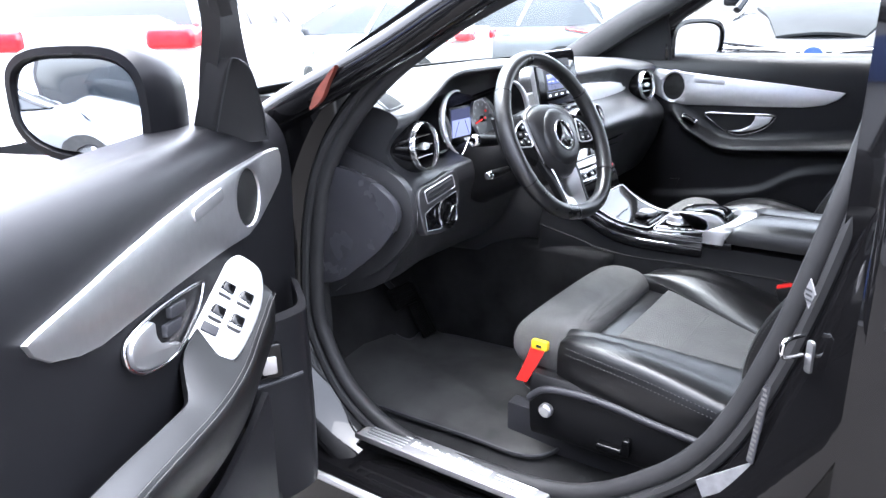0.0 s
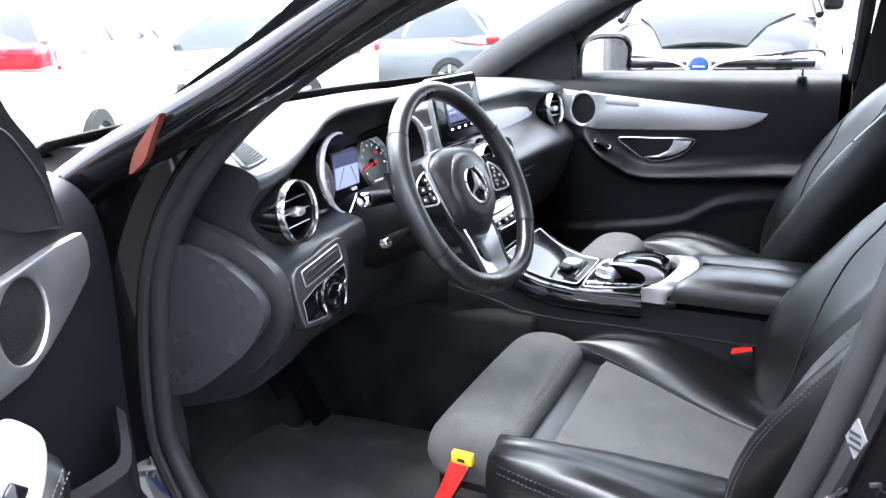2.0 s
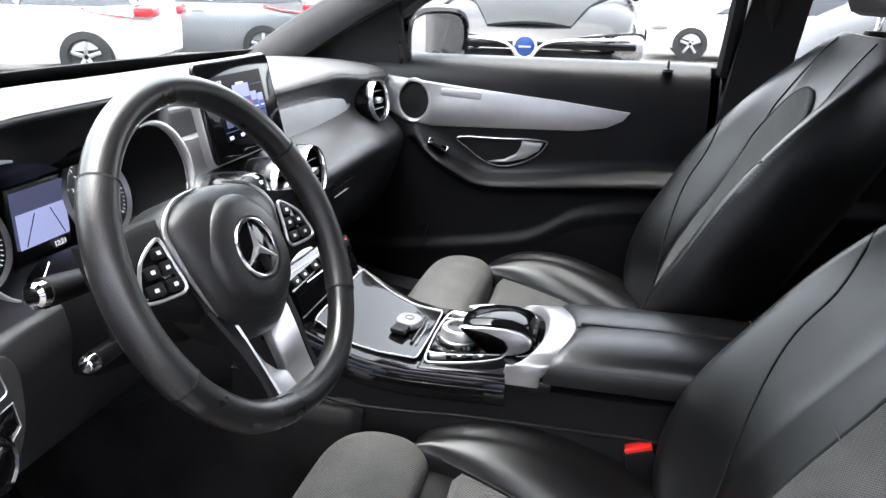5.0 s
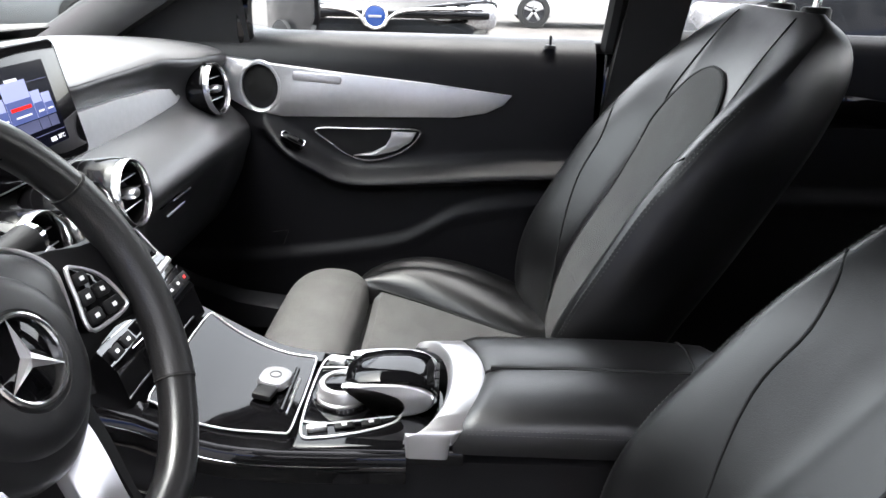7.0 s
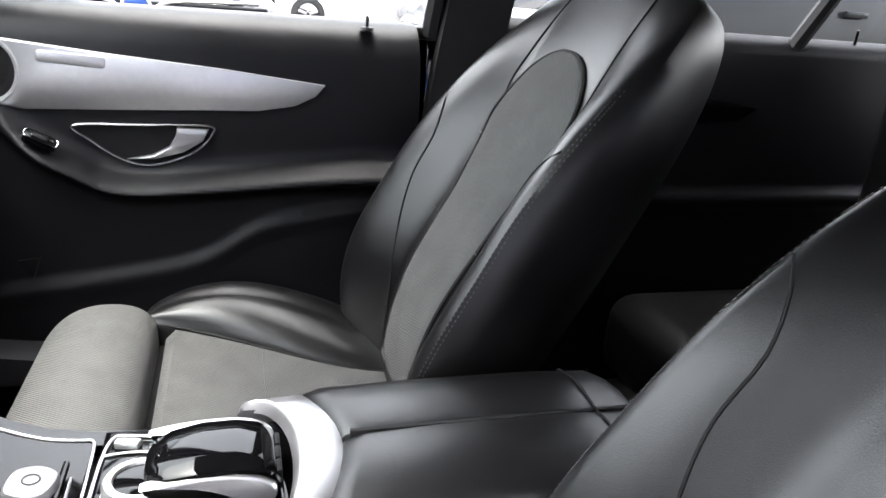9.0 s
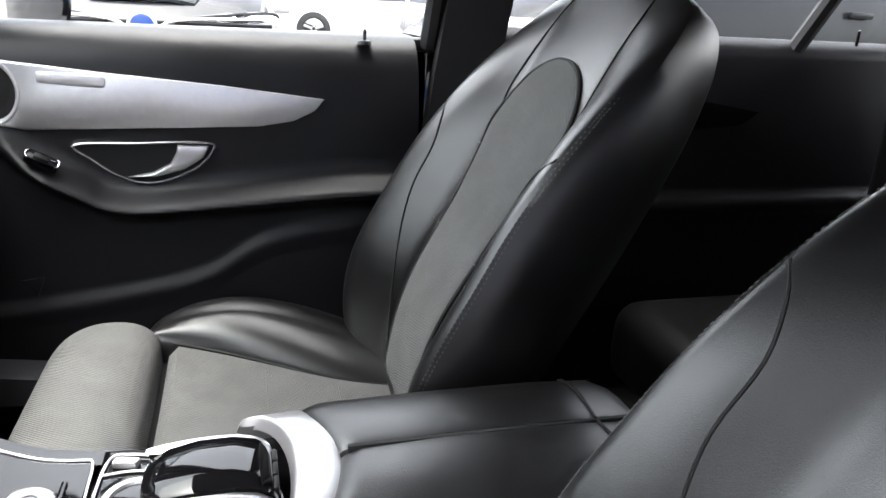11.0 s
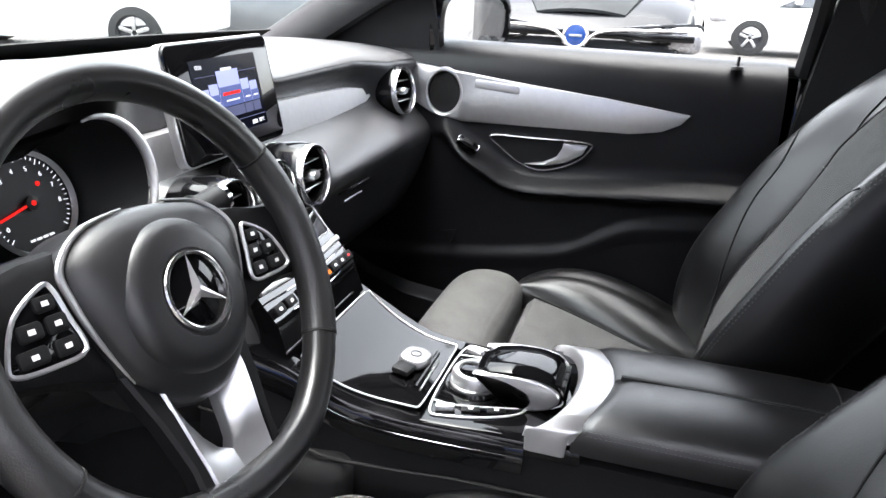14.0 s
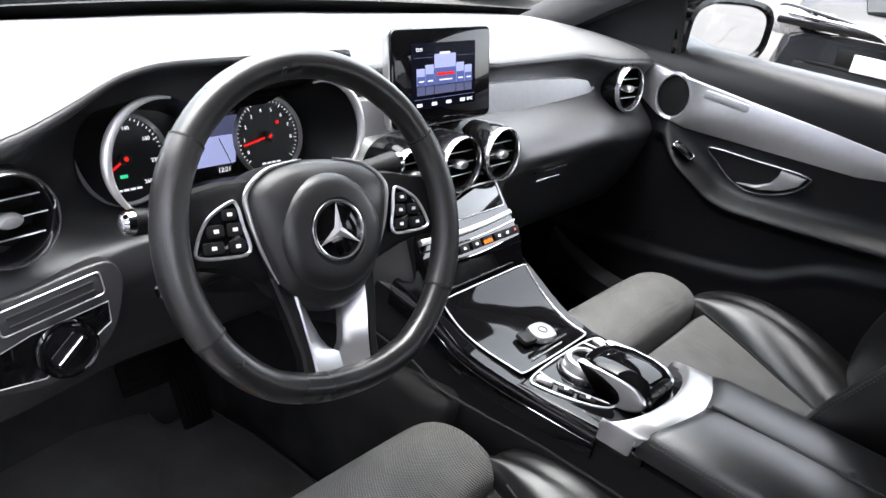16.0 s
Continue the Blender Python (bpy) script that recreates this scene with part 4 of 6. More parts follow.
# instrument cluster
for gx in (-0.475, -0.273):
    m = axes((gx, 0.263, 0.977), (1, 0, 0), (0, 0.3, 1))
    g = part("gauge", lathe([(0.054, 0.002), (0.052, -0.002), (0, -0.002)], 40, m, caps=False), DIAL, dash, "round black dial with white figures")
    part("gauge_ring", lathe([(0.05, 0.0), (0.053, 0.006), (0.056, 0.0)], 48, m, caps=False), SATIN, g, "silver dial ring")
    hx_, sgn = (-0.457, -1) if gx < -0.4 else (-0.223, 1)
    rim = curve([(hx_ + sgn * 0.067 * math.cos(radians(t)), 0.215 + 0.012 * math.sin(radians(t)), 0.993 + 0.068 * math.sin(radians(t))) for t in range(-50, 121, 17)] + [(hx_ - sgn * 0.06, 0.222, 1.047), (hx_ - sgn * 0.085, 0.225, 1.036)], 4)
    part("gauge_hood", loft([list(rim), [(gx + (p.x - hx_) * 0.86, 0.282, 0.977 + (p.z - 0.993) * 0.86) for p in rim]], closed=False, caps=False), PLASTIC, g)
    arc = curve([(hx_ + sgn * 0.066 * math.cos(radians(t)), 0.206 + 0.012 * math.sin(radians(t)), 0.993 + 0.068 * math.sin(radians(t))) for t in range(-66, 105, 10)], 3)
    part("hood_rim", tube(arc, [0.0012 + 0.0048 * math.sin(math.pi * (i + 0.3) / len(arc)) for i in range(len(arc))], 12), TRIMLINE, g, "satin rim of the instrument hood")
    tail = curve([arc[0], arc[0] + Vector((-sgn * 0.018, 0.003, -0.006)), arc[0] + Vector((-sgn * 0.034, 0.004, 0.006)), arc[0] + Vector((-sgn * 0.05, 0.006, 0.022))], 6)
    part("hood_rim", tube(tail, 0.0012, 8), CHROME, g, "thin bright edge under the dial")
    a = radians(212 if gx < -0.4 else 191)
    part("needle", rbox(0.004, 0.042, -0.0014, 0.0014, 0.001, 0.0025, 0.0005, m=m @ Matrix.Rotation(a, 4, "Z")), G_RED, g, "lit red needle")
    part("needle_hub", lathe([(0.0075, 0.0), (0.0075, 0.004), (0, 0.005)], 20, m), DIAL, g)
    part("hub_glow", lathe([(0.0028, 0.0042), (0.0028, 0.0052), (0, 0.0055)], 16, m), G_RED, g, "lit red needle hub")
    for k in range(41):
        t = radians(222 - 264 * k / 40)
        part("tick", rbox(0.0455 if k % 5 else 0.043, 0.0485, -0.0004, 0.0004, -0.0018, -0.0012, 0, m=m @ Matrix.Rotation(t, 4, "Z")), G_WHITE, g)
    marks = [(20 + 20 * k, 205 - 254 * (k / 12)) for k in range(13)] if gx < -0.4 else [(k, 205 - 210 * (k / 8)) for k in range(9)]
    for v, t in marks:
        if gx < -0.4 and v % 40 == 0:
            continue
        digits("%d" % v, m @ Matrix.Translation((0.0375 * math.cos(radians(t)), 0.0375 * math.sin(radians(t)) - 0.002, -0.0012)), 0.0065 if gx < -0.4 else 0.007, G_WHITE, g)
    if gx < -0.4:
        part("tell_tale", rbox(-0.0045, 0.0045, -0.002, 0.002, -0.0015, -0.0008, 0, m=m @ Matrix.Translation((-0.004, -0.02, 0))), G_GREEN, g, "green tell-tale lamp")
    else:
        part("tell_tale", lathe([(0.0026, -0.0015), (0.0026, -0.0008), (0, -0.0008)], 16, m @ Matrix.Translation((0.018, 0.017, 0))), G_RED, g, "red tell-tale lamp")
    for k in range(4):
        part("small_mark", rbox(-0.003, 0.003, -0.0012, 0.0012, -0.0015, -0.001, 0, m=m @ Matrix.Translation((-0.012 + 0.008 * k, -0.036, 0))), G_WHITE, g)
cs = part("cluster_screen", rbox(-0.402, -0.314, 0.274, 0.278, 0.928, 1.015, 0.002, m=None), DIAL, dash, "small lit cluster display")
part("lit_picture", rbox(-0.398, -0.318, 0.271, 0.274, 0.945, 1.01, 0.001), G_DUSK, cs)
part("lit_picture", rbox(-0.396, -0.32, 0.2695, 0.271, 0.945, 0.985, 0.0005), G_PALE, cs)
for sx in (-1, 1):
    part("picture_line", tube([(-0.358 + sx * 0.03, 0.269, 0.947), (-0.358 + sx * 0.012, 0.269, 0.982)], 0.0006, 5), G_NIGHT, cs)
digits("12:21", axes((-0.335, 0.272, 0.936), (1, 0, 0), (0, 0.1, 1)), 0.009, G_WHITE, cs)
# centre screen
sm = axes((0.02, 0.213, 1.05), (1, 0, 0), (0, 0.2, 1))
scr = part("display_housing", slab(rrect(0.232, 0.145, 0.012), 0.016, 0.003, sm), PIANO, dash, "black free-standing display")
part("display_edge", slab(rrect(0.238, 0.15, 0.014), 0.012, 0.002, sm @ Matrix.Translation((0, 0, -0.004))), SATIN, scr)
part("display_picture", slab(rrect(0.15, 0.098, 0.002), 0.001, 0, sm @ Matrix.Translation((0, 0.002, 0.0008))), G_NIGHT, scr)
pic = lambda n, x0, x1, y0, y1, mt, z=0.0012: part(n, rbox(x0, x1, y0, y1, z, z + 0.0004, 0, m=sm), mt, scr)
for k, (cx, w, h) in enumerate(((-0.056, 0.018, 0.026), (-0.036, 0.019, 0.031), (0.0, 0.05, 0.046), (0.036, 0.019, 0.031), (0.056, 0.018, 0.026))):
    pic("picture_card", cx - w / 2, cx + w / 2, -0.012, -0.012 + h, G_PALE, 0.0012 + 0.0003 * (k == 2))
    pic("picture_card", cx - w / 2, cx + w / 2, -0.012, -0.012 + h * 0.55, G_BLUE, 0.002)
    if k == 2:
        pic("card_stripe", cx - 0.02, cx + 0.02, 0.002, 0.006, G_RED, 0.0026)
    pic("card_text", cx - w * 0.3, cx + w * 0.3, -0.006, -0.004, G_WHITE, 0.0026)
    pic("card_glint", cx - w / 2, cx + w / 2, -0.026, -0.013, G_DUSK, 0.0012)
pic("title_bar", -0.012, 0.012, 0.034, 0.037, G_WHITE)
pic("screen_line", -0.07, 0.07, 0.0295, 0.0302, G_DUSK)
pic("screen_line", -0.072, 0.072, -0.0325, -0.0315, G_DUSK)
for k in range(4):
    pic("screen_icon", -0.066 + 0.034 * k, -0.054 + 0.034 * k, -0.043, -0.038, G_WHITE)
digits("12:21", sm @ Matrix.Translation((-0.058, 0.0415, 0.0012)), 0.007, G_WHITE, scr)
digits("20°C", sm @ Matrix.Translation((0.06, -0.0405, 0.0012)), 0.007, G_WHITE, scr)
part("display_foot", rbox(-0.05, 0.09, 0.215, 0.26, 0.965, 1.0, 0.006), PIANO, dash)
# centre stack
stack = lambda u, v: ((-0.118 + 0.236 * u) * (1 - 0.06 * v), 0.062 + 0.05 * v + 0.083 * max(0.0, v - 0.3) / 0.7 - 0.025 * max(0.0, v - 0.3), 0.748 + 0.17 * v)
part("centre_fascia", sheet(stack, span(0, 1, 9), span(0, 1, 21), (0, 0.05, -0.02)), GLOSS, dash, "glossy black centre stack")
collar = curve2([(-0.36, 0.972), (-0.29, 0.966), (-0.215, 0.946), (-0.152, 0.912), (-0.134, 0.86), (-0.148, 0.806), (-0.215, 0.738), (-0.32, 0.682), (-0.37, 0.68)])
part("end_collar", slab(collar, 0.022, 0.008, axes((-0.708, 0, 0), (0, -1, 0), (0, 0, 1)) @ Matrix.Diagonal((1, 1, -1, 1)), seg=3), DASH, dash, "black end of the dashboard")
cap = curve2([(-0.335, 0.943), (-0.295, 0.941), (-0.225, 0.926), (-0.17, 0.895), (-0.15, 0.868), (-0.156, 0.835), (-0.194, 0.788), (-0.25, 0.743), (-0.3, 0.707), (-0.345, 0.69), (-0.38, 0.69), (-0.38, 0.8)])
part("end_cover", slab(cap, 0.03, 0.02, axes((-0.73, 0, 0), (0, -1, 0), (0, 0, 1)) @ Matrix.Diagonal((1, 1, -1, 1)), seg=5), COVERSIDE, dash, "charcoal end cover of the dashboard")
# side window vent on the dash top
VA, VB, VC, VD = (-0.662, 0.266), (-0.7, 0.207), (-0.646, 0.214), (-0.61, 0.29)


def vent_at(u, v, up):
    """A point of the demister vent, laid on the dash top."""
    x = (VA[0] * (1 - u) + VB[0] * u) * (1 - v) + (VD[0] * (1 - u) + VC[0] * u) * v
    y = (VA[1] * (1 - u) + VB[1] * u) * (1 - v) + (VD[1] * (1 - u) + VC[1] * u) * v
    top = [(p.x, p.y) for p in curve([(a, b, 0) for a, b in dash_row(x)[:6]], 6)]
    z = next((q[1] + (p[1] - q[1]) * (y - q[0]) / (p[0] - q[0]) for p, q in zip(top, top[1:]) if q[0] <= y <= p[0]), 1.05)
    return Vector((x, y, z + up))


dv = part("demist_vent", sheet(lambda u, v: vent_at(u, v, 0.0032), span(0.03, 0.97, 16), span(0.04, 0.96, 8), (0, 0, -0.006)), INK, dash, "slotted demister vent")
for k in range(10):
    u0 = 0.08 + 0.093 * k
    part("slat", tube([vent_at(u0 - 0.02 + 0.04 * v, v, 0.0042) for v in span(0.04, 0.96, 6)], 0.0012, 8), HARD, dv)
rim = [vent_at(u, 0, 0.003) for u in span(0, 0.9, 8)] + [vent_at(1, v, 0.003) for v in span(0.1, 0.9, 6)] + [vent_at(u, 1, 0.003) for u in span(1, 0.1, 8)] + [vent_at(0, v, 0.003) for v in span(0.9, 0.1, 6)]
part("vent_rim", tube(rim, 0.0028, 8, True), DASHTOP_LIT, dv)
# light switch panel with drawer above it
lm = axes((-0.605, 0.152, 0.852), (1, 0.03, 0), (0, 0.16, 1))
lp = part("switch_panel", slab(curve2([(-0.075, 0.035), (-0.02, 0.048), (0.045, 0.058), (0.066, 0.05), (0.07, 0.02), (0.05, -0.03), (0.0, -0.058), (-0.05, -0.055), (-0.075, -0.04)]), 0.02, 0.004, lm, seg=3), DASH, dash, "light switch panel")
part("drawer_front", slab(rrect(0.106, 0.026, 0.005), 0.008, 0.002, lm @ pose(-0.006, 0.03, 0.003, 0, 0, 8)), HARD, lp)
part("drawer_rim", tube([lm @ pose(-0.006, 0.03, 0.003, 0, 0, 8) @ Vector((x, y, 0)) for x, y in rrect(0.106, 0.026, 0.005)], 0.0009, 6, True), SATIN, lp, "silver drawer rim")
for k in (-1, 1):
    part("drawer_rib", rbox(-0.044, 0.044, 0.005 * k - 0.0015, 0.005 * k + 0.0015, 0, 0.0025, 0.001, m=lm @ pose(-0.006, 0.03, 0.003, 0, 0, 8)), INK, lp)
so = [(-0.07, 0.0), (-0.03, 0.012), (0.05, 0.022), (0.05, -0.002), (0.03, -0.014), (-0.025, -0.04), (-0.07, -0.034)]
part("switch_field", slab(so, 0.006, 0.001, lm @ Matrix.Translation((0, -0.008, 0.002))), PIANO, lp)
part("field_rim", tube([lm @ Vector((x, y - 0.008, 0.0025)) for x, y in so], 0.0007, 6, True), SATIN, lp)
ls = part("light_switch", lathe([(0.03, 0), (0.03, 0.007), (0.025, 0.009), (0.021, 0.009)], 32, lm @ Matrix.Translation((0.0, -0.022, 0.002))), PIANO, lp, "round light switch with chrome rim")
part("switch_ring", lathe([(0.0297, 0.004), (0.031, 0.0085), (0.0317, 0.004)], 32, lm @ Matrix.Translation((0, -0.022, 0.002)), caps=False), CHROME, lp)
part("switch_grip", rbox(-0.02, 0.02, -0.005, 0.005, 0.006, 0.018, 0.004, 3, m=lm @ pose(0, -0.022, 0.002, 0, 0, 40)), PIANO, lp, "glossy rotary grip")
part("grip_edge", tube([lm @ pose(0, -0.022, 0.0195, 0, 0, 40) @ Vector((x, 0.004, 0)) for x in (-0.017, 0.017)], 0.0014, 6), CHROME, lp)
# column stalks
for name, a, b, r, lab in (("indicator_stalk", (-0.43, 0.108, 0.958), (-0.546, 0.11, 0.974), 0.012, "black column stalk with silver tip"), ("cruise_stalk", (-0.45, 0.09, 0.9), (-0.522, 0.09, 0.9), 0.009, "black column stalk with silver tip"), ("gear_stalk", (-0.31, 0.1, 0.972), (-0.205, 0.09, 0.984), 0.0145, "black gear stalk with silver tip")):
    st = part(name, tube([a, Vector(a).lerp(Vector(b), 0.5), b], [r * 0.8, r, r * 1.15], 12), PLASTIC, dash, lab)
    d_ = (Vector(b) - Vector(a)).normalized()
    part("stalk_tip", tube([Vector(b) - d_ * 0.002, Vector(b) + d_ * 0.008, Vector(b) + d_ * 0.011], [r * 1.1, r * 1.0, r * 0.7], 14), CHROME, st, "silver tip")
# glovebox catch
part("glovebox_catch", rbox(-0.042, 0.042, -0.004, 0.004, -0.004, 0.006, 0.002, m=axes((0.34, 0.19, 0.845), (1, 0, 0.0), (0, 0.5, 1))), PIANO, dash, "glovebox catch with bright edge")
for k in (0, 1):
    part("catch_edge", tube([(0.298, 0.166 + 0.013 * k, 0.857 - 0.026 * k), (0.376, 0.166 + 0.013 * k, 0.857 - 0.026 * k)], 0.0022, 6), BRIGHT, dash)

# ---- steering wheel ----
WM = Matrix.Translation((-0.379, 0.0116, 0.9674)) @ Matrix.Rotation(radians(-3.1), 4, "Z") @ Matrix.Rotation(radians(64.5), 4, "X") @ Matrix.Rotation(radians(-5.6), 4, "Z")
wheel = thing("steering_wheel", "black leather steering wheel with silver lower spoke", "steering wheel", m=WM)
RR, TR = 0.1745, 0.0162


def rim_point(t):
    flat = 0.012 * max(0.0, -math.sin(t) - 0.86) / 0.14
    return Vector((RR * math.cos(t), (RR - flat * 0.5) * math.sin(t), 0.0))


part("rim", tube([rim_point(t) for t in span(0, 2 * math.pi * 127 / 128, 128)], [TR * (1 + 0.04 * max(0, abs(math.cos(t)) - 0.8) / 0.2) for t in span(0, 2 * math.pi * 127 / 128, 128)], 18, True), RIM, wheel, "black leather rim")
for a0, a1 in ((-31, 33), (147, 211)):
    part("grip", tube([rim_point(radians(t)) for t in span(a0, a1, 40)], TR * 1.075, 18), GRIP, wheel, "perforated leather grip")
for t in (-31, 33, 147, 211):
    c, d_ = rim_point(radians(t)), Vector((-math.sin(radians(t)), math.cos(radians(t)), 0))
    part("rim_seam", tube([c - d_ * 0.0012, c + d_ * 0.0012], TR * 1.09, 18), SEAM, wheel)
# airbag cover: shoulders above, round boss in the middle
pad = curve([(-0.086, 0.04, 0), (-0.055, 0.066, 0), (0, 0.073, 0), (0.055, 0.066, 0), (0.086, 0.04, 0), (0.078, -0.01, 0), (0.057, -0.055, 0), (0.025, -0.082, 0), (0, -0.088, 0), (-0.025, -0.082, 0), (-0.057, -0.055, 0), (-0.078, -0.01, 0)], 5, True)
rings = [[(p.x * k, p.y * k, z) for p in pad] for k, z in ((1.03, -0.06), (1.03, -0.018), (1.0, -0.006), (0.95, 0.0), (0.85, 0.006), (0.7, 0.0105), (0.5, 0.013), (0.25, 0.0142), (0.02, 0.0145))]
boss = lathe([(0.064, 0.004), (0.0625, 0.0095), (0.059, 0.0135), (0.054, 0.0165), (0.048, 0.0183), (0.036, 0.0192), (0.0335, 0.017), (0.0, 0.016)], 48, Matrix.Translation((0, -0.005, 0)))
part("airbag_cover", join(loft(rings), boss), COVER, wheel, "smooth black airbag cover")
for s in (1, -1):
    edge = [p for p in curve([(s * 0.02, 0.0745, -0.006), (s * 0.062, 0.066, -0.006), (s * 0.0885, 0.044, -0.006), (s * 0.0885, 0.02, -0.0065), (s * 0.079, -0.014, -0.008), (s * 0.061, -0.052, -0.012)], 6)]
    part("cover_trim", tube(edge, [0.0006 + 0.0024 * math.sin(math.pi * (i + 0.5) / len(edge)) for i in range(len(edge))], 8), SATIN, wheel, "silver edge of the airbag cover")
    sp = []
    for x, y0, y1, z in ((0.04, -0.06, 0.06, -0.022), (0.075, -0.048, 0.06, -0.016), (0.11, -0.034, 0.058, -0.011), (0.14, -0.027, 0.052, -0.0095), (0.165, -0.028, 0.05, -0.008), (0.176, -0.032, 0.052, -0.008)):
        sp.append([(s * x, y, zz) for y, zz in ((y0, z - 0.018), (y0 + 0.004, z - 0.004), (y0 + 0.012, z), (y1 - 0.012, z), (y1 - 0.004, z - 0.004), (y1, z - 0.018))])
    part("spoke", loft(sp), PLASTIC, wheel)
    pod = [(s * x, y) for x, y in ((0.093, -0.014), (0.097, 0.012), (0.101, 0.032), (0.108, 0.036), (0.134, 0.021), (0.148, -0.004), (0.146, -0.014), (0.118, -0.017))]
    po = curve2(pod)
    pz = -0.0045
    q = part("button_pod", slab(po, 0.01, 0.0015, Matrix.Translation((0, 0, pz))), PIANO, wheel, "piano black button pad")
    part("pod_rim", tube([(x, y, pz) for x, y in po], 0.0019, 6, True), SATIN, q, "silver pad rim")
    for k, (bx, by, w, h) in enumerate(((0.111, 0.0245, 0.016, 0.011), (0.107, 0.0095, 0.016, 0.013), (0.127, 0.0095, 0.018, 0.012), (0.106, -0.007, 0.018, 0.012), (0.131, -0.0065, 0.022, 0.012))):
        part("button", slab(rrect(w, h, 0.003), 0.003, 0.001, Matrix.Translation((s * bx, by, pz + 0.002))), PLASTIC, q)
        part("button_mark", rbox(-0.0026, 0.0026, -0.0018, 0.0018, 0, 0.0004, 0, m=Matrix.Translation((s * bx, by, pz + 0.0022))), WHITE, q)
    arm = []
    for a, b, y, z, zi in ((0.047, 0.027, -0.06, -0.008, -0.03), (0.0455, 0.0245, -0.08, -0.005, -0.026), (0.043, 0.02, -0.1, -0.003, -0.022), (0.0405, 0.015, -0.117, -0.002, -0.017), (0.0385, 0.009, -0.129, -0.001, -0.012), (0.0375, 0.0, -0.136, 0.0, -0.008), (0.0365, 0.0, -0.15, 0.001, -0.004), (0.035, 0.0, -0.162, 0.002, 0.0)):
        arm.append([(s * a, y, z - 0.022), (s * a, y, z - 0.002), (s * (a - 0.002), y, z), (s * (0.55 * a + 0.45 * b), y, 0.62 * z + 0.38 * zi), (s * (b + 0.0015 * (b > 0)), y, zi), (s * b, y, zi - 0.003), (s * b, y, zi - 0.012)])
    part("lower_spoke", loft(arm), SATIN, wheel, "satin silver lower spoke")
    out = []
    for a, b, y, z in ((0.068, 0.046, -0.045, -0.014), (0.058, 0.0445, -0.09, -0.005), (0.05, 0.04, -0.13, -0.001), (0.05, 0.036, -0.165, 0.001)):
        out.append([(s * a, y, z - 0.016), (s * a, y, z - 0.003), (s * (a - 0.003), y, z), (s * b, y, z), (s * b, y, z - 0.016)])
    part("spoke_cheek", loft(out), PLASTIC, wheel)
bz = 0.0175
bd = part("badge", lathe([(0.033, -0.004), (0.033, 0.0), (0.031, 0.0015), (0.0, 0.0015)], 40, Matrix.Translation((0, -0.004, bz - 0.001))), PIANO, wheel, "bright round badge")
part("badge_ring", tube([(0.031 * math.cos(t), 0.031 * math.sin(t) - 0.004, bz + 0.001) for t in span(0, 2 * math.pi * 47 / 48, 48)], 0.0023, 8, True), BRIGHT, bd, "chrome ring")
for k in range(3):
    a = radians(90 + 120 * k)
    sm_ = bmesh.new()
    c = sm_.verts.new((0, 0, 0.003))
    e = [sm_.verts.new((0.006 * math.cos(a + 1.05), 0.006 * math.sin(a + 1.05), 0.0)), sm_.verts.new((0.03 * math.cos(a), 0.03 * math.sin(a), 0.0006)), sm_.verts.new((0.006 * math.cos(a - 1.05), 0.006 * math.sin(a - 1.05), 0.0))]
    sm_.faces.new((c, e[0], e[1]))
    sm_.faces.new((c, e[1], e[2]))
    bmesh.ops.translate(sm_, verts=sm_.verts, vec=(0, -0.004, bz + 0.001))
    part("badge_bar", sm_, SATIN, bd, sharp=5)
part("column", lathe([(0.075, -0.24), (0.07, -0.1), (0.05, -0.06), (0.02, -0.05)], 28), PLASTIC, wheel, "black steering column shroud")

# ---- centre console ----
con = thing("centre_console", "centre console with piano black panel and leather armrest", "centre console")
sec = []
for y, w, z in ((0.16, 0.16, 0.775), (0.06, 0.134, 0.745), (0.03, 0.13, 0.725), (0.0, 0.128, 0.71), (-0.05, 0.12, 0.696), (-0.09, 0.114, 0.69), (-0.2, 0.11, 0.688), (-0.3, 0.106, 0.69), (-0.64, 0.106, 0.69)):
    foot = 0.03 if y < 0.0 else -0.02
    sec.append([(-w - foot, y, 0.31), (-w - 0.014, y, z - 0.11), (-w - 0.004, y, z - 0.06), (-w + 0.002, y, z - 0.045), (-w + 0.006, y, z - 0.004), (-w + 0.014, y, z), (w - 0.014, y, z), (w - 0.006, y, z - 0.004), (w - 0.002, y, z - 0.045), (w + 0.004, y, z - 0.06), (w + 0.014, y, z - 0.11), (w + foot, y, 0.31)])
part("console_body", loft(sec), PLASTIC, con, "black leatherette console body")
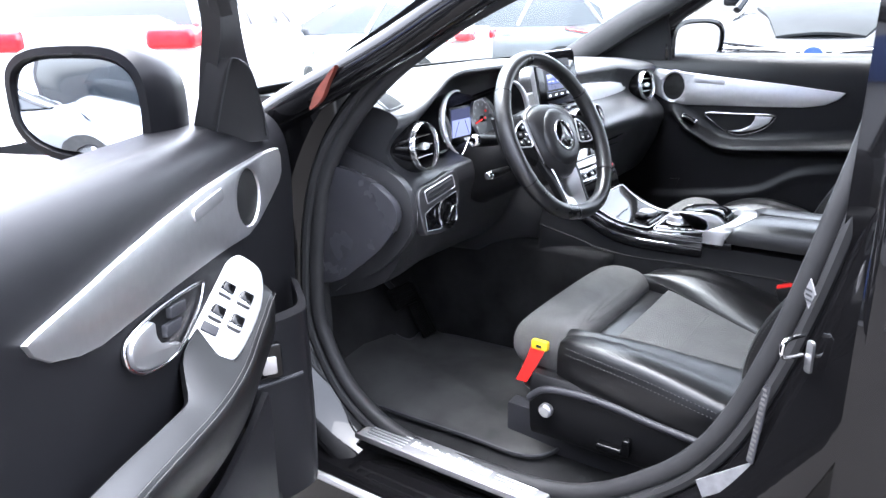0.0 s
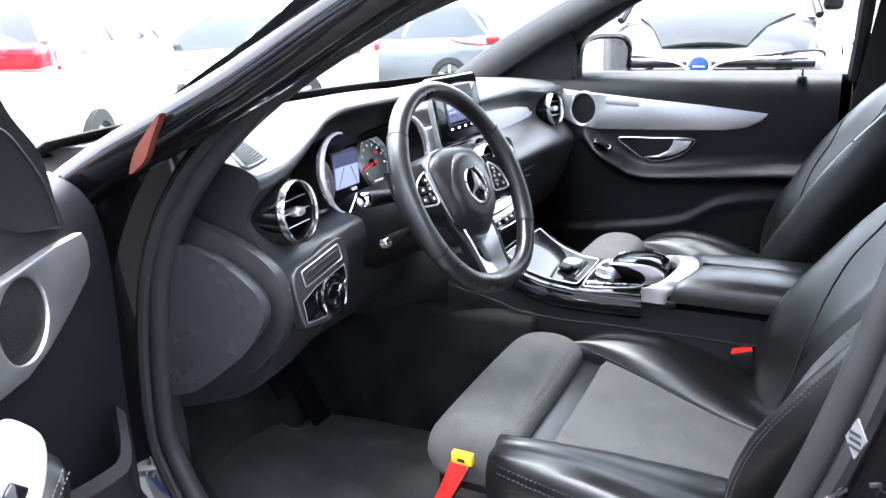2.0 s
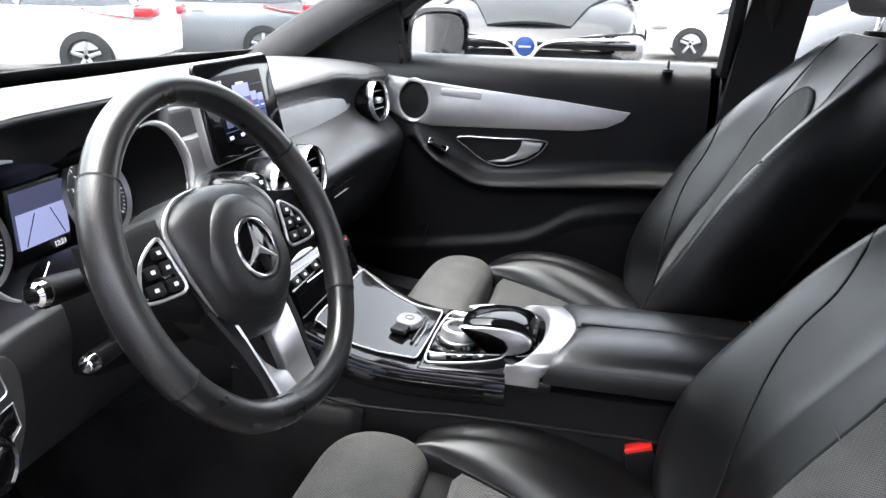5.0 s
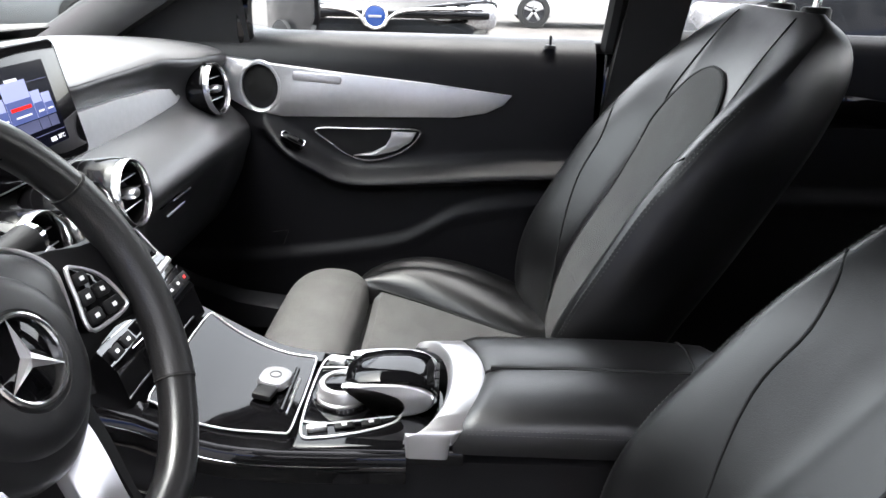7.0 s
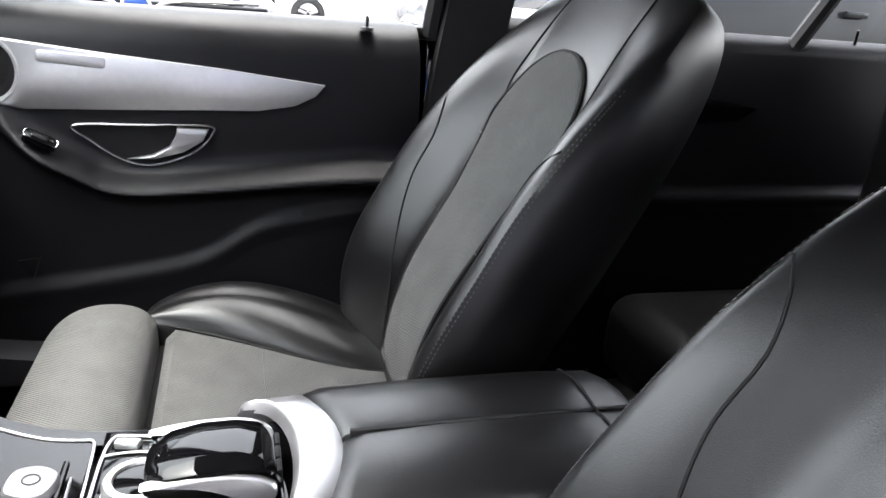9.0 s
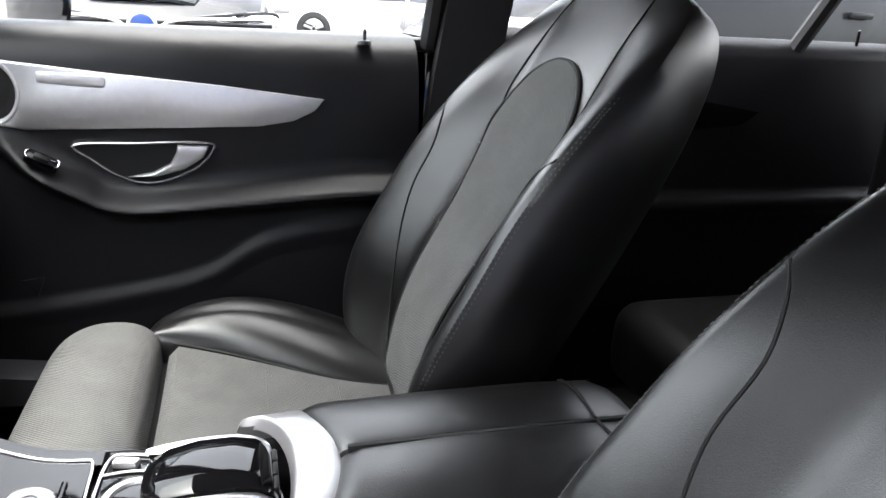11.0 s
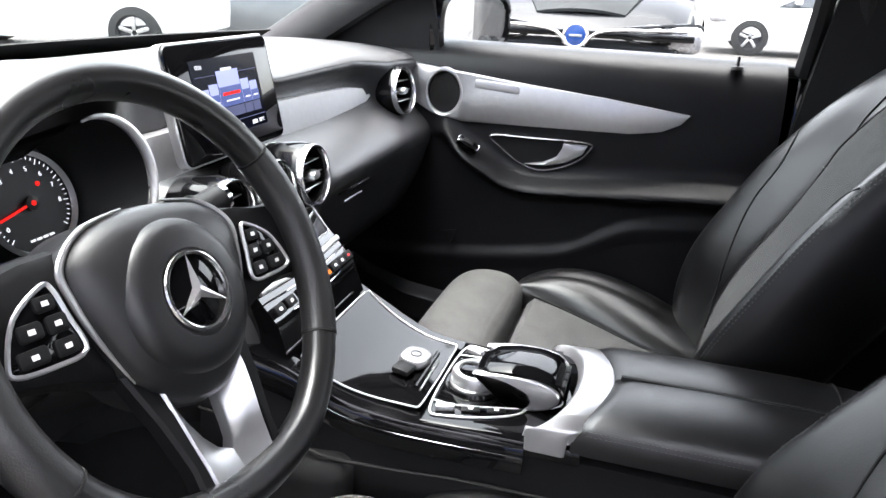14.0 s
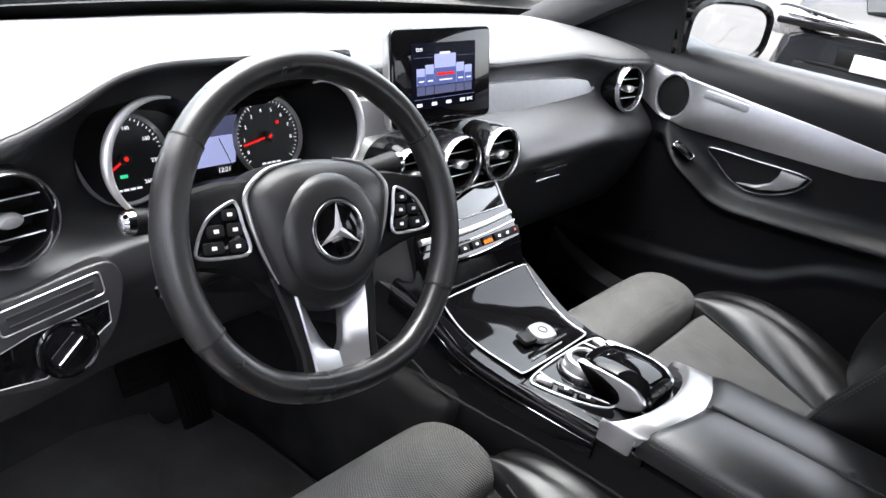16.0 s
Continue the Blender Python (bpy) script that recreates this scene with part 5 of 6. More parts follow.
for s in (1, -1):
    rail = []
    for y, w, z in ((0.12, 0.148, 0.775), (0.06, 0.134, 0.75), (0.03, 0.132, 0.735), (0.0, 0.13, 0.7195), (-0.025, 0.126, 0.71), (-0.05, 0.122, 0.7035), (-0.09, 0.118, 0.6985), (-0.16, 0.114, 0.697), (-0.235, 0.11, 0.697)):
        rail.append([(s * (w - 0.03), y, z + 0.004), (s * (w - 0.006), y, z + 0.004), (s * w, y, z - 0.003), (s * (w + 0.003), y, z - 0.034), (s * (w - 0.004), y, z - 0.04), (s * (w - 0.03), y, z - 0.03)])
    rl = part("side_rail", loft(rail), PIANO, con, "piano black side rail")
    part("rail_line", tube(curve([(s * (w + 0.0015), y, z - 0.012) for y, w, z in ((0.1, 0.144, 0.767), (0.06, 0.1345, 0.75), (0.03, 0.1325, 0.735), (0.0, 0.1305, 0.7195), (-0.025, 0.1265, 0.71), (-0.05, 0.1225, 0.7035), (-0.09, 0.1185, 0.6985), (-0.16, 0.1145, 0.697), (-0.232, 0.1105, 0.697))], 5), 0.0007, 6), CHROME, rl, "bright line")
    part("side_seam", tube(curve([(s * w, y, z) for y, w, z in ((0.16, 0.172, 0.7), (0.06, 0.15, 0.67), (0.0, 0.152, 0.655), (-0.09, 0.1285, 0.64), (-0.2, 0.1185, 0.64), (-0.6, 0.1145, 0.64))], 5), 0.0022, 6), SEAM, con)
pm = axes((0, -0.062, 0.7108), (1, 0, 0), (0, 1, 0.09))
LIDZ = [(-0.1, 0.7068), (-0.075, 0.7083), (-0.05, 0.7112), (-0.025, 0.7172), (0.0, 0.7265), (0.025, 0.7405), (0.052, 0.7605)]
LIDW = [(-0.1, 0.088), (-0.085, 0.0885), (-0.06, 0.0905), (-0.03, 0.096), (0.0, 0.102), (0.03, 0.106), (0.052, 0.107)]
lidp = lambda k, y, up: (k * spline1(LIDW, y), y, spline1(LIDZ, y) + up)
pb = part("panel", sheet(lambda k, y: lidp(k, y, 0.0), span(-1, 1, 24), span(0.052, -0.096, 40), (0, 0, -0.012)), PIANO, con, "piano black storage cover with a hollow curve")
edge = [lidp(-0.93, 0.053, 0.001), lidp(0.0, 0.054, 0.001), lidp(0.93, 0.053, 0.001)] + [lidp(1, y, 0.001) for y in span(0.045, -0.088, 11)] + [lidp(0.95, -0.097, 0.001), lidp(0.5, -0.0985, 0.001), lidp(0.0, -0.099, 0.001), lidp(-0.5, -0.0985, 0.001), lidp(-0.95, -0.097, 0.001)] + [lidp(-1, y, 0.001) for y in span(-0.088, 0.045, 11)]
part("panel_edge", tube(curve(edge, 3, True), 0.0013, 8, True), TRIMLINE, pb, "chrome edging")
# finger notch at the back of the cover
part("cover_grip", tube([lidp(k, -0.078, 0.001) for k in (-0.5, 0.0, 0.6)], 0.003, 8), PIANO, pb)
part("grip_line", tube([lidp(k, -0.086, 0.0012) for k in (-0.55, 0.0, 0.35)], 0.0013, 6), SATIN, pb)
part("rear_panel", slab([(-0.11, -0.1015), (0.11, -0.1015), (0.106, -0.3), (-0.106, -0.3)], 0.02, 0.009, Matrix.Translation((0, 0, 0.7055)), seg=4), PIANO, con, "piano black control panel")
lo = curve2([(-0.088, -0.112), (-0.04, -0.106), (0.04, -0.106), (0.088, -0.112), (0.092, -0.13), (0.08, -0.175), (0.058, -0.215), (0.03, -0.226), (-0.03, -0.226), (-0.058, -0.215), (-0.08, -0.175), (-0.092, -0.13)])
part("control_rim", tube([(x, y, 0.707) for x, y in lo], 0.0017, 8, True), TRIMLINE, con, "chrome outline round the controls")
for s in (1, -1):
    part("control_divider", tube(curve([(s * 0.062, -0.108, 0.7072), (s * 0.064, -0.14, 0.7072), (s * 0.052, -0.19, 0.7072), (s * 0.042, -0.224, 0.7072)], 5), 0.0014, 6), TRIMLINE, con)
    for k in range(3):
        sw = part("rocker_switch", rbox(-0.0055, 0.0055, -0.012, 0.012, 0, 0.004 if k else 0.008, 0.002, m=pose(s * (0.076 - 0.008 * k), -0.128 - 0.031 * k, 0.7055, 0, 0, -s * 14)), SATIN if k == 0 else PLASTIC, con, "small console switch")
        part("switch_mark", rbox(-0.0025, 0.0025, -0.003, 0.003, 0.0042, 0.0046, 0, m=pose(s * (0.076 - 0.008 * k), -0.128 - 0.031 * k, 0.7055, 0, 0, -s * 14)), WHITE, sw)
km = Matrix.Translation((-0.004, -0.148, 0.707))
kn = part("controller_knob", lathe([(0.0335, 0.0), (0.0335, 0.004), (0.0315, 0.006), (0.0315, 0.017), (0.029, 0.021), (0.023, 0.0215), (0.0215, 0.019), (0, 0.019)], 40, km), SATIN, con, "silver rotary controller")
part("knob_top", lathe([(0.0215, 0.0192), (0.01, 0.0202), (0, 0.0204)], 32, km, caps=False), PIANO, kn)
part("knob_seat", lathe([(0.04, -0.0005), (0.038, 0.003), (0.034, 0.002)], 36, km, caps=False), PIANO, kn)
# hand rest with touch surface
top = []
for y, z, w in ((-0.154, 0.744, 0.018), (-0.158, 0.747, 0.027), (-0.173, 0.752, 0.035), (-0.2, 0.7565, 0.038), (-0.23, 0.757, 0.038), (-0.25, 0.753, 0.037), (-0.262, 0.745, 0.036), (-0.268, 0.734, 0.035), (-0.27, 0.72, 0.034)):
    top.append([(-0.005 + w * a, y, z + h) for a, h in ((-1, -0.006), (-1.0, -0.002), (-0.93, 0.0), (-0.4, 0.0015), (0.4, 0.0015), (0.93, 0.0), (1.0, -0.002), (1.0, -0.006))])
hr_ = part("hand_rest", loft(top), PIANO, con, "piano black touchpad hand rest")
horn = curve2([(0.152, 0.7435), (0.17, 0.7475), (0.198, 0.7505), (0.228, 0.7505), (0.25, 0.746), (0.263, 0.735), (0.261, 0.721), (0.245, 0.7105), (0.222, 0.7055), (0.2, 0.7045), (0.215, 0.7095), (0.224, 0.7175), (0.222, 0.727), (0.208, 0.734), (0.19, 0.739), (0.168, 0.7415)], 3)
for s in (1, -1):
    part("rest_arm", slab(horn, 0.012, 0.0035, axes((-0.005 + s * (0.0365 if s > 0 else 0.0405), 0, 0), (0, -1, 0), (0, 0, 1)), seg=3), SATIN, hr_, "satin silver arm")
for x in (-0.025, -0.005, 0.015):
    part("rest_button", rbox(x - 0.009, x + 0.009, -0.0665 - 0.202, -0.0645 - 0.199, 0.733, 0.744, 0.0015), PLASTIC, hr_)
# satin clasp round the front of the armrest
crest = []
for t in span(-1, 1, 41):
    a = abs(t)
    sg = 1 if t >= 0 else -1
    x = sg * 0.108 * math.sin(a * math.pi / 2) ** 0.85
    c = 1 - math.cos(a * math.pi / 2)
    yi, yo = -0.283 + 0.048 * c ** 0.9, -0.325 + 0.04 * c
    z = 0.744 - 0.0185 * c ** 0.9
    crest.append([(x * 0.97, yi + 0.004, z - 0.014), (x, yi, z - 0.003), (x, yi - 0.004, z), (x, yo + 0.003, z + 0.002), (x, yo, z), (x * 0.97, yo, z - 0.014)])
drop = lambda g, z, e: [(g * (0.098 + e), -0.233, z), (g * (0.107 + e), -0.235, z), (g * (0.109 + e), -0.239, z), (g * (0.109 + e), -0.282 + 0.1 * (0.7275 - z), z), (g * (0.107 + e), -0.285 + 0.1 * (0.7275 - z), z), (g * (0.098 + e), -0.285 + 0.1 * (0.7275 - z), z)]
low = ((0.722, 0.0005), (0.714, 0.001), (0.705, 0.0016), (0.697, 0.0022))
crest = [drop(-1, z, e) for z, e in reversed(low)] + crest + [drop(1, z, e) for z, e in low]
clasp = part("clasp", loft(crest), SATIN, con, "satin silver bracket round the armrest")
for s in (1, -1):
    ar = []
    for y, zt, wx in ((-0.321, 0.741, 0.97), (-0.328, 0.749, 0.99), (-0.345, 0.7545, 1), (-0.42, 0.757, 1), (-0.55, 0.757, 1), (-0.62, 0.753, 0.99), (-0.638, 0.745, 0.97), (-0.642, 0.735, 0.95)):
        ar.append([(s * x * wx, y + (0.036 * (1 - math.cos(min(1, x / 0.107) * 1.5)) if y > -0.35 else 0), z) for x, z in ((0.0012, 0.69), (0.0012, zt - 0.007), (0.0035, zt - 0.0015), (0.012, zt), (0.05, zt - 0.0005), (0.08, zt - 0.005), (0.098, zt - 0.0115), (0.1065, zt - 0.022), (0.1085, 0.715), (0.107, 0.702))])
    lid = part("armrest_lid", loft(ar), ARMREST, con, "black leather armrest lid")
    for k in (0, 1):
        stitches([(s * (0.1072 + 0.0012 * k), y, 0.736 - 0.0055 * k) for y in span(-0.3, -0.63, 12)], lid, 0.0045, 0.0004)
    part("lid_cross_seam", tube(curve([(s * 0.001, -0.585, 0.755), (s * 0.05, -0.588, 0.7555), (s * 0.08, -0.588, 0.7508), (s * 0.098, -0.588, 0.7445), (s * 0.1062, -0.588, 0.734)], 4), 0.0018, 6), SEAM, lid)
part("lid_gap", rbox(-0.0025, 0.0025, -0.64, -0.332, 0.74, 0.7555, 0.0005), SEAM, con)
# centre stack switches
bar = part("switch_bar", tube(curve([(-0.112, 0.104, 0.838), (0.0, 0.098, 0.836), (0.11, 0.104, 0.838)], 6), 0.005, 10, flat=0.7), SATIN, dash, "long silver toggle bar")
for k, x in enumerate((-0.1, -0.072, -0.03, 0.0, 0.03, 0.058, 0.08, 0.102)):
    sb = part("stack_button", rbox(-0.011, 0.011, -0.007, 0.007, -0.002, 0.002, 0.0015, m=axes((x, 0.0835, 0.815), (1, 0, 0), (0, 0.8, 1))), PLASTIC, dash)
    part("button_mark", rbox(-0.003, 0.003, -0.002, 0.002, 0.0022, 0.0026, 0, m=axes((x, 0.0835, 0.815), (1, 0, 0), (0, 0.8, 1))), G_AMBER if k in (4,) else (RED if k == 7 else WHITE), sb)
part("warning_light", rbox(-0.011, 0.011, -0.003, 0.003, 0.0022, 0.003, 0, m=axes((0.028, 0.083, 0.813), (1, 0, 0), (0, 0.8, 1))), G_AMBER, dash, "lit amber warning text bar")
for z, y in ((0.826, 0.088), (0.802, 0.0775)):
    part("stack_line", tube(curve([(-0.115, y + 0.008, z), (0, y - 0.001, z), (0.115, y + 0.008, z)], 5), 0.0012, 6), CHROME, dash)
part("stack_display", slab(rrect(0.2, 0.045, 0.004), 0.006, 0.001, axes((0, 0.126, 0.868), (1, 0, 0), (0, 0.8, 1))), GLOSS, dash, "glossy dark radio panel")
part("display_trim", tube([axes((0, 0.126, 0.868), (1, 0, 0), (0, 0.8, 1)) @ Vector((x, y, 0.0)) for x, y in rrect(0.2, 0.045, 0.004)], 0.0013, 6, True), SATIN, dash)
# start key left on the cover
key = thing("car_key", "silver car key fob with black end lying on the cover", "car key", m=pm @ pose(0.012, 0.004, 0.0012, 0, 0, -100) @ Matrix.Diagonal((1.15, 1.15, 1, 1)))
part("fob", loft([[(p.x * k, p.y * k, z) for p in curve([(0.0, 0.02, 0), (0.015, 0.014, 0), (0.018, 0, 0), (0.012, -0.018, 0), (-0.012, -0.018, 0), (-0.018, 0, 0), (-0.015, 0.014, 0)], 4, True)] for k, z in ((0.9, 0.0), (1, 0.003), (1, 0.008), (0.9, 0.0115), (0.6, 0.0125))]), STEEL, key)
part("key_end", rbox(-0.011, 0.011, -0.04, -0.017, 0.001, 0.01, 0.003), PLASTIC, key)
part("fob_badge", tube([(0.006 * math.cos(t), 0.006 * math.sin(t), 0.0128) for t in span(0, 2 * math.pi * 19 / 20, 20)], 0.0008, 6, True), HARD, key)

# ---- seats ----
BACK = [(0.5, -0.46), (0.62, -0.465), (0.73, -0.495), (0.87, -0.57), (1.0, -0.64), (1.07, -0.677), (1.12, -0.706), (1.168, -0.74)]
WIDE = [(0.5, 0.19), (0.56, 0.222), (0.64, 0.248), (0.74, 0.258), (0.85, 0.256), (0.95, 0.248), (1.03, 0.238), (1.09, 0.224), (1.13, 0.208), (1.155, 0.184), (1.168, 0.14)]
BOLS = [(0.5, 0.3), (0.6, 0.75), (0.7, 0.93), (0.82, 1.0), (0.92, 0.98), (1.0, 0.78), (1.06, 0.5), (1.11, 0.2), (1.16, 0.0), (1.2, 0.0)]


def back_y(k, z):
    """The backrest's front at the share k of its half width."""
    a = abs(k)
    f = spline1([(0, 0), (0.4, 0), (0.5, 0.03), (0.62, 0.35), (0.76, 0.78), (0.86, 0.97), (0.92, 1.0), (0.965, 0.88), (1.0, 0.4)], a)
    return spline1(BACK, z) + 0.074 * spline1(BOLS, z) * f - 0.01 * (1 - spline1(BOLS, z)) * a ** 4


def cushion_z(y):
    return spline1([(-0.6, 0.53), (-0.5, 0.545), (-0.4, 0.558), (-0.25, 0.585), (-0.13, 0.602), (-0.1, 0.604)], y)


def seam_x(y):
    return spline1([(-0.55, 0.075), (-0.45, 0.082), (-0.38, 0.098), (-0.3, 0.125), (-0.2, 0.16), (-0.13, 0.18)], y)


def bucket_seat(cx, dy, db, label):
    """A front seat with fabric middle and leather bolsters, centred at cx."""
    s_ = thing("bucket_seat", label, "car seat", "front seats", Matrix.Translation((cx, dy, 0)))
    out = -1 if cx < 0 else 1
    # thigh cushion
    rings = []
    for k in span(-1, -0.76, 9)[:-1] + span(-0.76, 0.76, 15) + span(0.76, 1, 9)[1:]:
        x = (0.217 if out > 0 else 0.208) * k
        e = max(0.0, abs(k) - 0.76) / 0.24
        f = 0.5 + 0.5 * math.sqrt(max(0, 1 - e ** 2.6))
        prof = [(-0.126, 0.53), (-0.131, 0.59), (-0.124, 0.62), (-0.095, 0.641), (-0.045, 0.645), (-0.003, 0.631), (0.028, 0.6), (0.038, 0.563), (0.022, 0.533), (-0.02, 0.52), (-0.08, 0.52)]
        rings.append([(x, -0.05 + (y + 0.05) * f, 0.565 + (z - 0.565) * f - 0.006 * abs(k) ** 3 - (0.011 if out < 0 else 0.0)) for y, z in curve2(prof, 3)])
    part("thigh_cushion", loft(rings), FABRIC, s_, "grey woven thigh cushion")
    # leather under the cushion
    part("front_skirt", rbox(-0.21, 0.21, -0.14, 0.012, 0.45, 0.535, 0.03, 4), LEATHER, s_, "black leather front skirt")
    gap = 0.024 if out < 0 else 0.0
    part("cushion_gap", rbox(-0.2, 0.2, -0.155 - gap, -0.1, 0.5, 0.57 + 0.5 * gap, 0.008, 3), LEATHER if gap else SEAM, s_)
    us, vs = span(-1, 1, 25), span(-0.142 - gap, -0.52, 25)
    part("seat_panel", sheet(lambda u, y: (u * (seam_x(y) + 0.006), y, cushion_z(y) + 0.004 - 0.01 * (1 - u * u) * 0.4 - 0.02 * max(0, (y + 0.155 + gap) / 0.013) ** 2 - 0.01 * max(0, abs(u) - 0.93) / 0.07), us, vs, (0, 0, -0.06)), FABRIC, s_, "grey woven seat panel")
    for y0 in (-0.29, -0.4):
        part("panel_seam", tube([(u * seam_x(y0), y0, cushion_z(y0) + 0.0042 - 0.004 * (1 - u * u)) for u in span(-0.96, 0.96, 13)], 0.0008, 5), STITCH, s_)
    for s in (1, -1):
        rr = []
        hs = lambda y: spline1([(-0.56, -0.01), (-0.52, 0.01), (-0.45, 0.032), (-0.38, 0.05), (-0.31, 0.058), (-0.24, 0.054), (-0.18, 0.038), (-0.14, 0.018), (-0.115, 0.0), (-0.1, -0.02)], y)
        for y in span(-0.1, -0.56, 34):
            h, zc, xi = hs(y) * (0.45 if s == out == -1 else 0.74 if out < 0 else 1.0), cushion_z(y), seam_x(y)
            xr = spline1([(-0.56, 0.17), (-0.45, 0.175), (-0.3, 0.2), (-0.12, 0.212)], y)
            xo = spline1([(-0.56, 0.25), (-0.45, 0.272), (-0.25, 0.276), (-0.14, 0.262), (-0.1, 0.245)], y)
            w = xr - xi
            rr.append([(s * x, y, z) for x, z in open2([(xi - 0.01, zc - 0.07), (xi - 0.002, zc - 0.006), (xi + 0.004, zc + 0.006 + 0.12 * h), (xi + 0.3 * w, zc + 0.012 + 0.38 * h), (xi + 0.7 * w, zc + 0.01 + 0.7 * h), (xr - 0.004, zc + 0.006 + 0.86 * h), (xr + 0.004, zc + 0.006 + 0.885 * h), (xr + 0.35 * (xo - xr), zc + 0.007 + 1.0 * h), (xr + 0.65 * (xo - xr), zc + 0.005 + 1.0 * h), (xo - 0.01, zc + 0.82 * h), (xo, zc + 0.35 * h - 0.02), (xo, zc - 0.07), (xo - 0.01, 0.47)], 3)])
        part("seat_bolster", loft(rr), LEATHER, s_, "black leather side bolster")
        ln = [(s * seam_x(y), y, cushion_z(y) + 0.003) for y in span(-0.15, -0.5, 10)]
        part("bolster_seam", tube(curve(ln, 3), 0.0022, 6), SEAM, s_)
        part("ridge_seam", tube(curve([(s * spline1([(-0.56, 0.17), (-0.45, 0.175), (-0.3, 0.2), (-0.12, 0.212)], y), y, cushion_z(y) + 0.872 * hs(y) * (0.45 if s == out == -1 else 0.74 if out < 0 else 1.0) + 0.0045) for y in span(-0.13, -0.5, 10)], 3), 0.0012, 6), SEAM, s_)
        for q in (0.0, 0.012):
            stitches([(s * (spline1([(-0.56, 0.25), (-0.45, 0.272), (-0.25, 0.276), (-0.14, 0.262), (-0.1, 0.245)], y) - 0.0015 + 0.0015 * (q > 0)), y, cushion_z(y) + 0.5 * hs(y) * (0.45 if s == out == -1 else 0.74 if out < 0 else 1.0) - 0.004 - q) for y in span(-0.12, -0.5, 10)], s_, 0.0045, 0.0007)
    # plinth, rails, side cover
    part("seat_base", rbox(-0.22, 0.22, -0.5, -0.03, 0.4, 0.5, 0.02, 3), PLASTIC, s_)
    for x in (-0.18, 0.18):
        part("seat_rail", rbox(x - 0.02, x + 0.02, -0.55, 0.04, 0.318, 0.41, 0.005), HARD, s_)
    side = part("side_cover", sheet(lambda u, v: (out * (0.262 + 0.022 * math.sin(math.pi * min(1, max(0, v))) ** 0.5 * math.sin(math.pi * (0.06 + 0.88 * u)) ** 0.4), -0.055 - 0.46 * u, 0.4 + 0.035 * max(0, u - 0.6) + v * (0.135 - 0.03 * max(0, u - 0.4))), span(0, 1, 30), span(0, 1, 14), (-out * 0.02, 0, 0)), PLASTIC, s_, "black plastic seat side cover")
    part("side_lip", tube(curve([(out * 0.285, -0.06, 0.49), (out * 0.286, -0.1, 0.52), (out * 0.288, -0.2, 0.528), (out * 0.288, -0.33, 0.512), (out * 0.286, -0.47, 0.497)], 6), 0.007, 10), HARD, side)
    part("seat_knob", lathe([(0.014, 0), (0.014, 0.01), (0.011, 0.013), (0, 0.013)], 20, axes((out * 0.284, -0.1, 0.476), (0, 1, 0), (0, 0, 1)) if out > 0 else axes((out * 0.284, -0.1, 0.476), (0, -1, 0), (0, 0, 1))), SATIN, side, "small silver knob")
    part("seat_switch", rbox(out * 0.28, out * 0.3, -0.26, -0.21, 0.432, 0.447, 0.004, 3), PIANO, side, "black seat adjuster switch")
    part("seat_switch", rbox(out * 0.28, out * 0.3, -0.275, -0.26, 0.435, 0.47, 0.004, 3), PIANO, side, "black recline switch")
    # backrest
    def bpart(*a, **k):
        o = part(*a, **k)
        if o.parent == s_:
            o.matrix_basis = Matrix.Translation((0, db[0], 0)) @ Matrix.Translation((0, -0.45, 0.6)) @ Matrix.Rotation(radians(db[1]), 4, "X") @ Matrix.Translation((0, 0.45, -0.6))
        return o

    def bstitch(*a, **k):
        o = stitches(*a, **k)
        o.matrix_basis = Matrix.Translation((0, db[0], 0)) @ Matrix.Translation((0, -0.45, 0.6)) @ Matrix.Rotation(radians(db[1]), 4, "X") @ Matrix.Translation((0, 0.45, -0.6))

    rr = []
    for z in span(0.5, 1.08, 42) + [1.095, 1.108, 1.12, 1.13, 1.138, 1.145, 1.151, 1.156, 1.16, 1.164, 1.1665, 1.168]:
        w = spline1(WIDE, z)
        tk = spline1([(0.5, 0.11), (0.7, 0.13), (1.0, 0.135), (1.1, 0.125), (1.14, 0.1), (1.16, 0.065), (1.168, 0.03)], z)
        row = [(w * k, back_y(k, z), z) for k in span(-1, 1, 81)]
        yc = spline1(BACK, z)
        for k in span(1, -1, 17):
            side_r = math.sqrt(max(0.0, 1 - abs(k) ** 3.2))
            row.append((w * (0.97 if abs(k) > 0.97 else k) * (1.0 if abs(k) < 0.97 else (1 if k > 0 else -1) * (1 if abs(k) > 0 else 1)) if abs(k) < 0.97 else (0.985 * w if k > 0 else -0.985 * w), yc - 0.02 - (tk - 0.02) * side_r, z - 0.3 * tk * side_r))
        rr.append(row)
    bpart("backrest", loft(rr), LEATHER, s_, "black leather backrest with side bolsters")
    PW = 0.122 if out > 0 else 0.092
    half = lambda z: (PW - 0.026 * min(1.0, (0.965 - z) / 0.1) - 0.02 * max(0.0, 0.865 - z) / 0.3) if z < 0.965 else PW * math.sqrt(max(0.0, 1 - ((z - 0.965) / 0.112) ** 2.2))
    zs = span(0.585, 0.96, 34) + [0.965 + 0.1115 * math.sin(math.pi / 2 * k / 26) for k in range(27)]
    px = 0.004 if out > 0 else -0.03
    fy = lambda x, z: back_y(x / spline1(WIDE, z), z)
    bpart("back_panel", sheet(lambda u, z: (px + u * max(0.004, half(z)), fy(px + u * half(z), z) + 0.0065 - 0.0045 * (max(0, abs(u) - 0.86) / 0.14) ** 1.5, z), span(-1, 1, 41), zs, (0, -0.02, 0)), FABRIC, s_, "grey woven back panel")
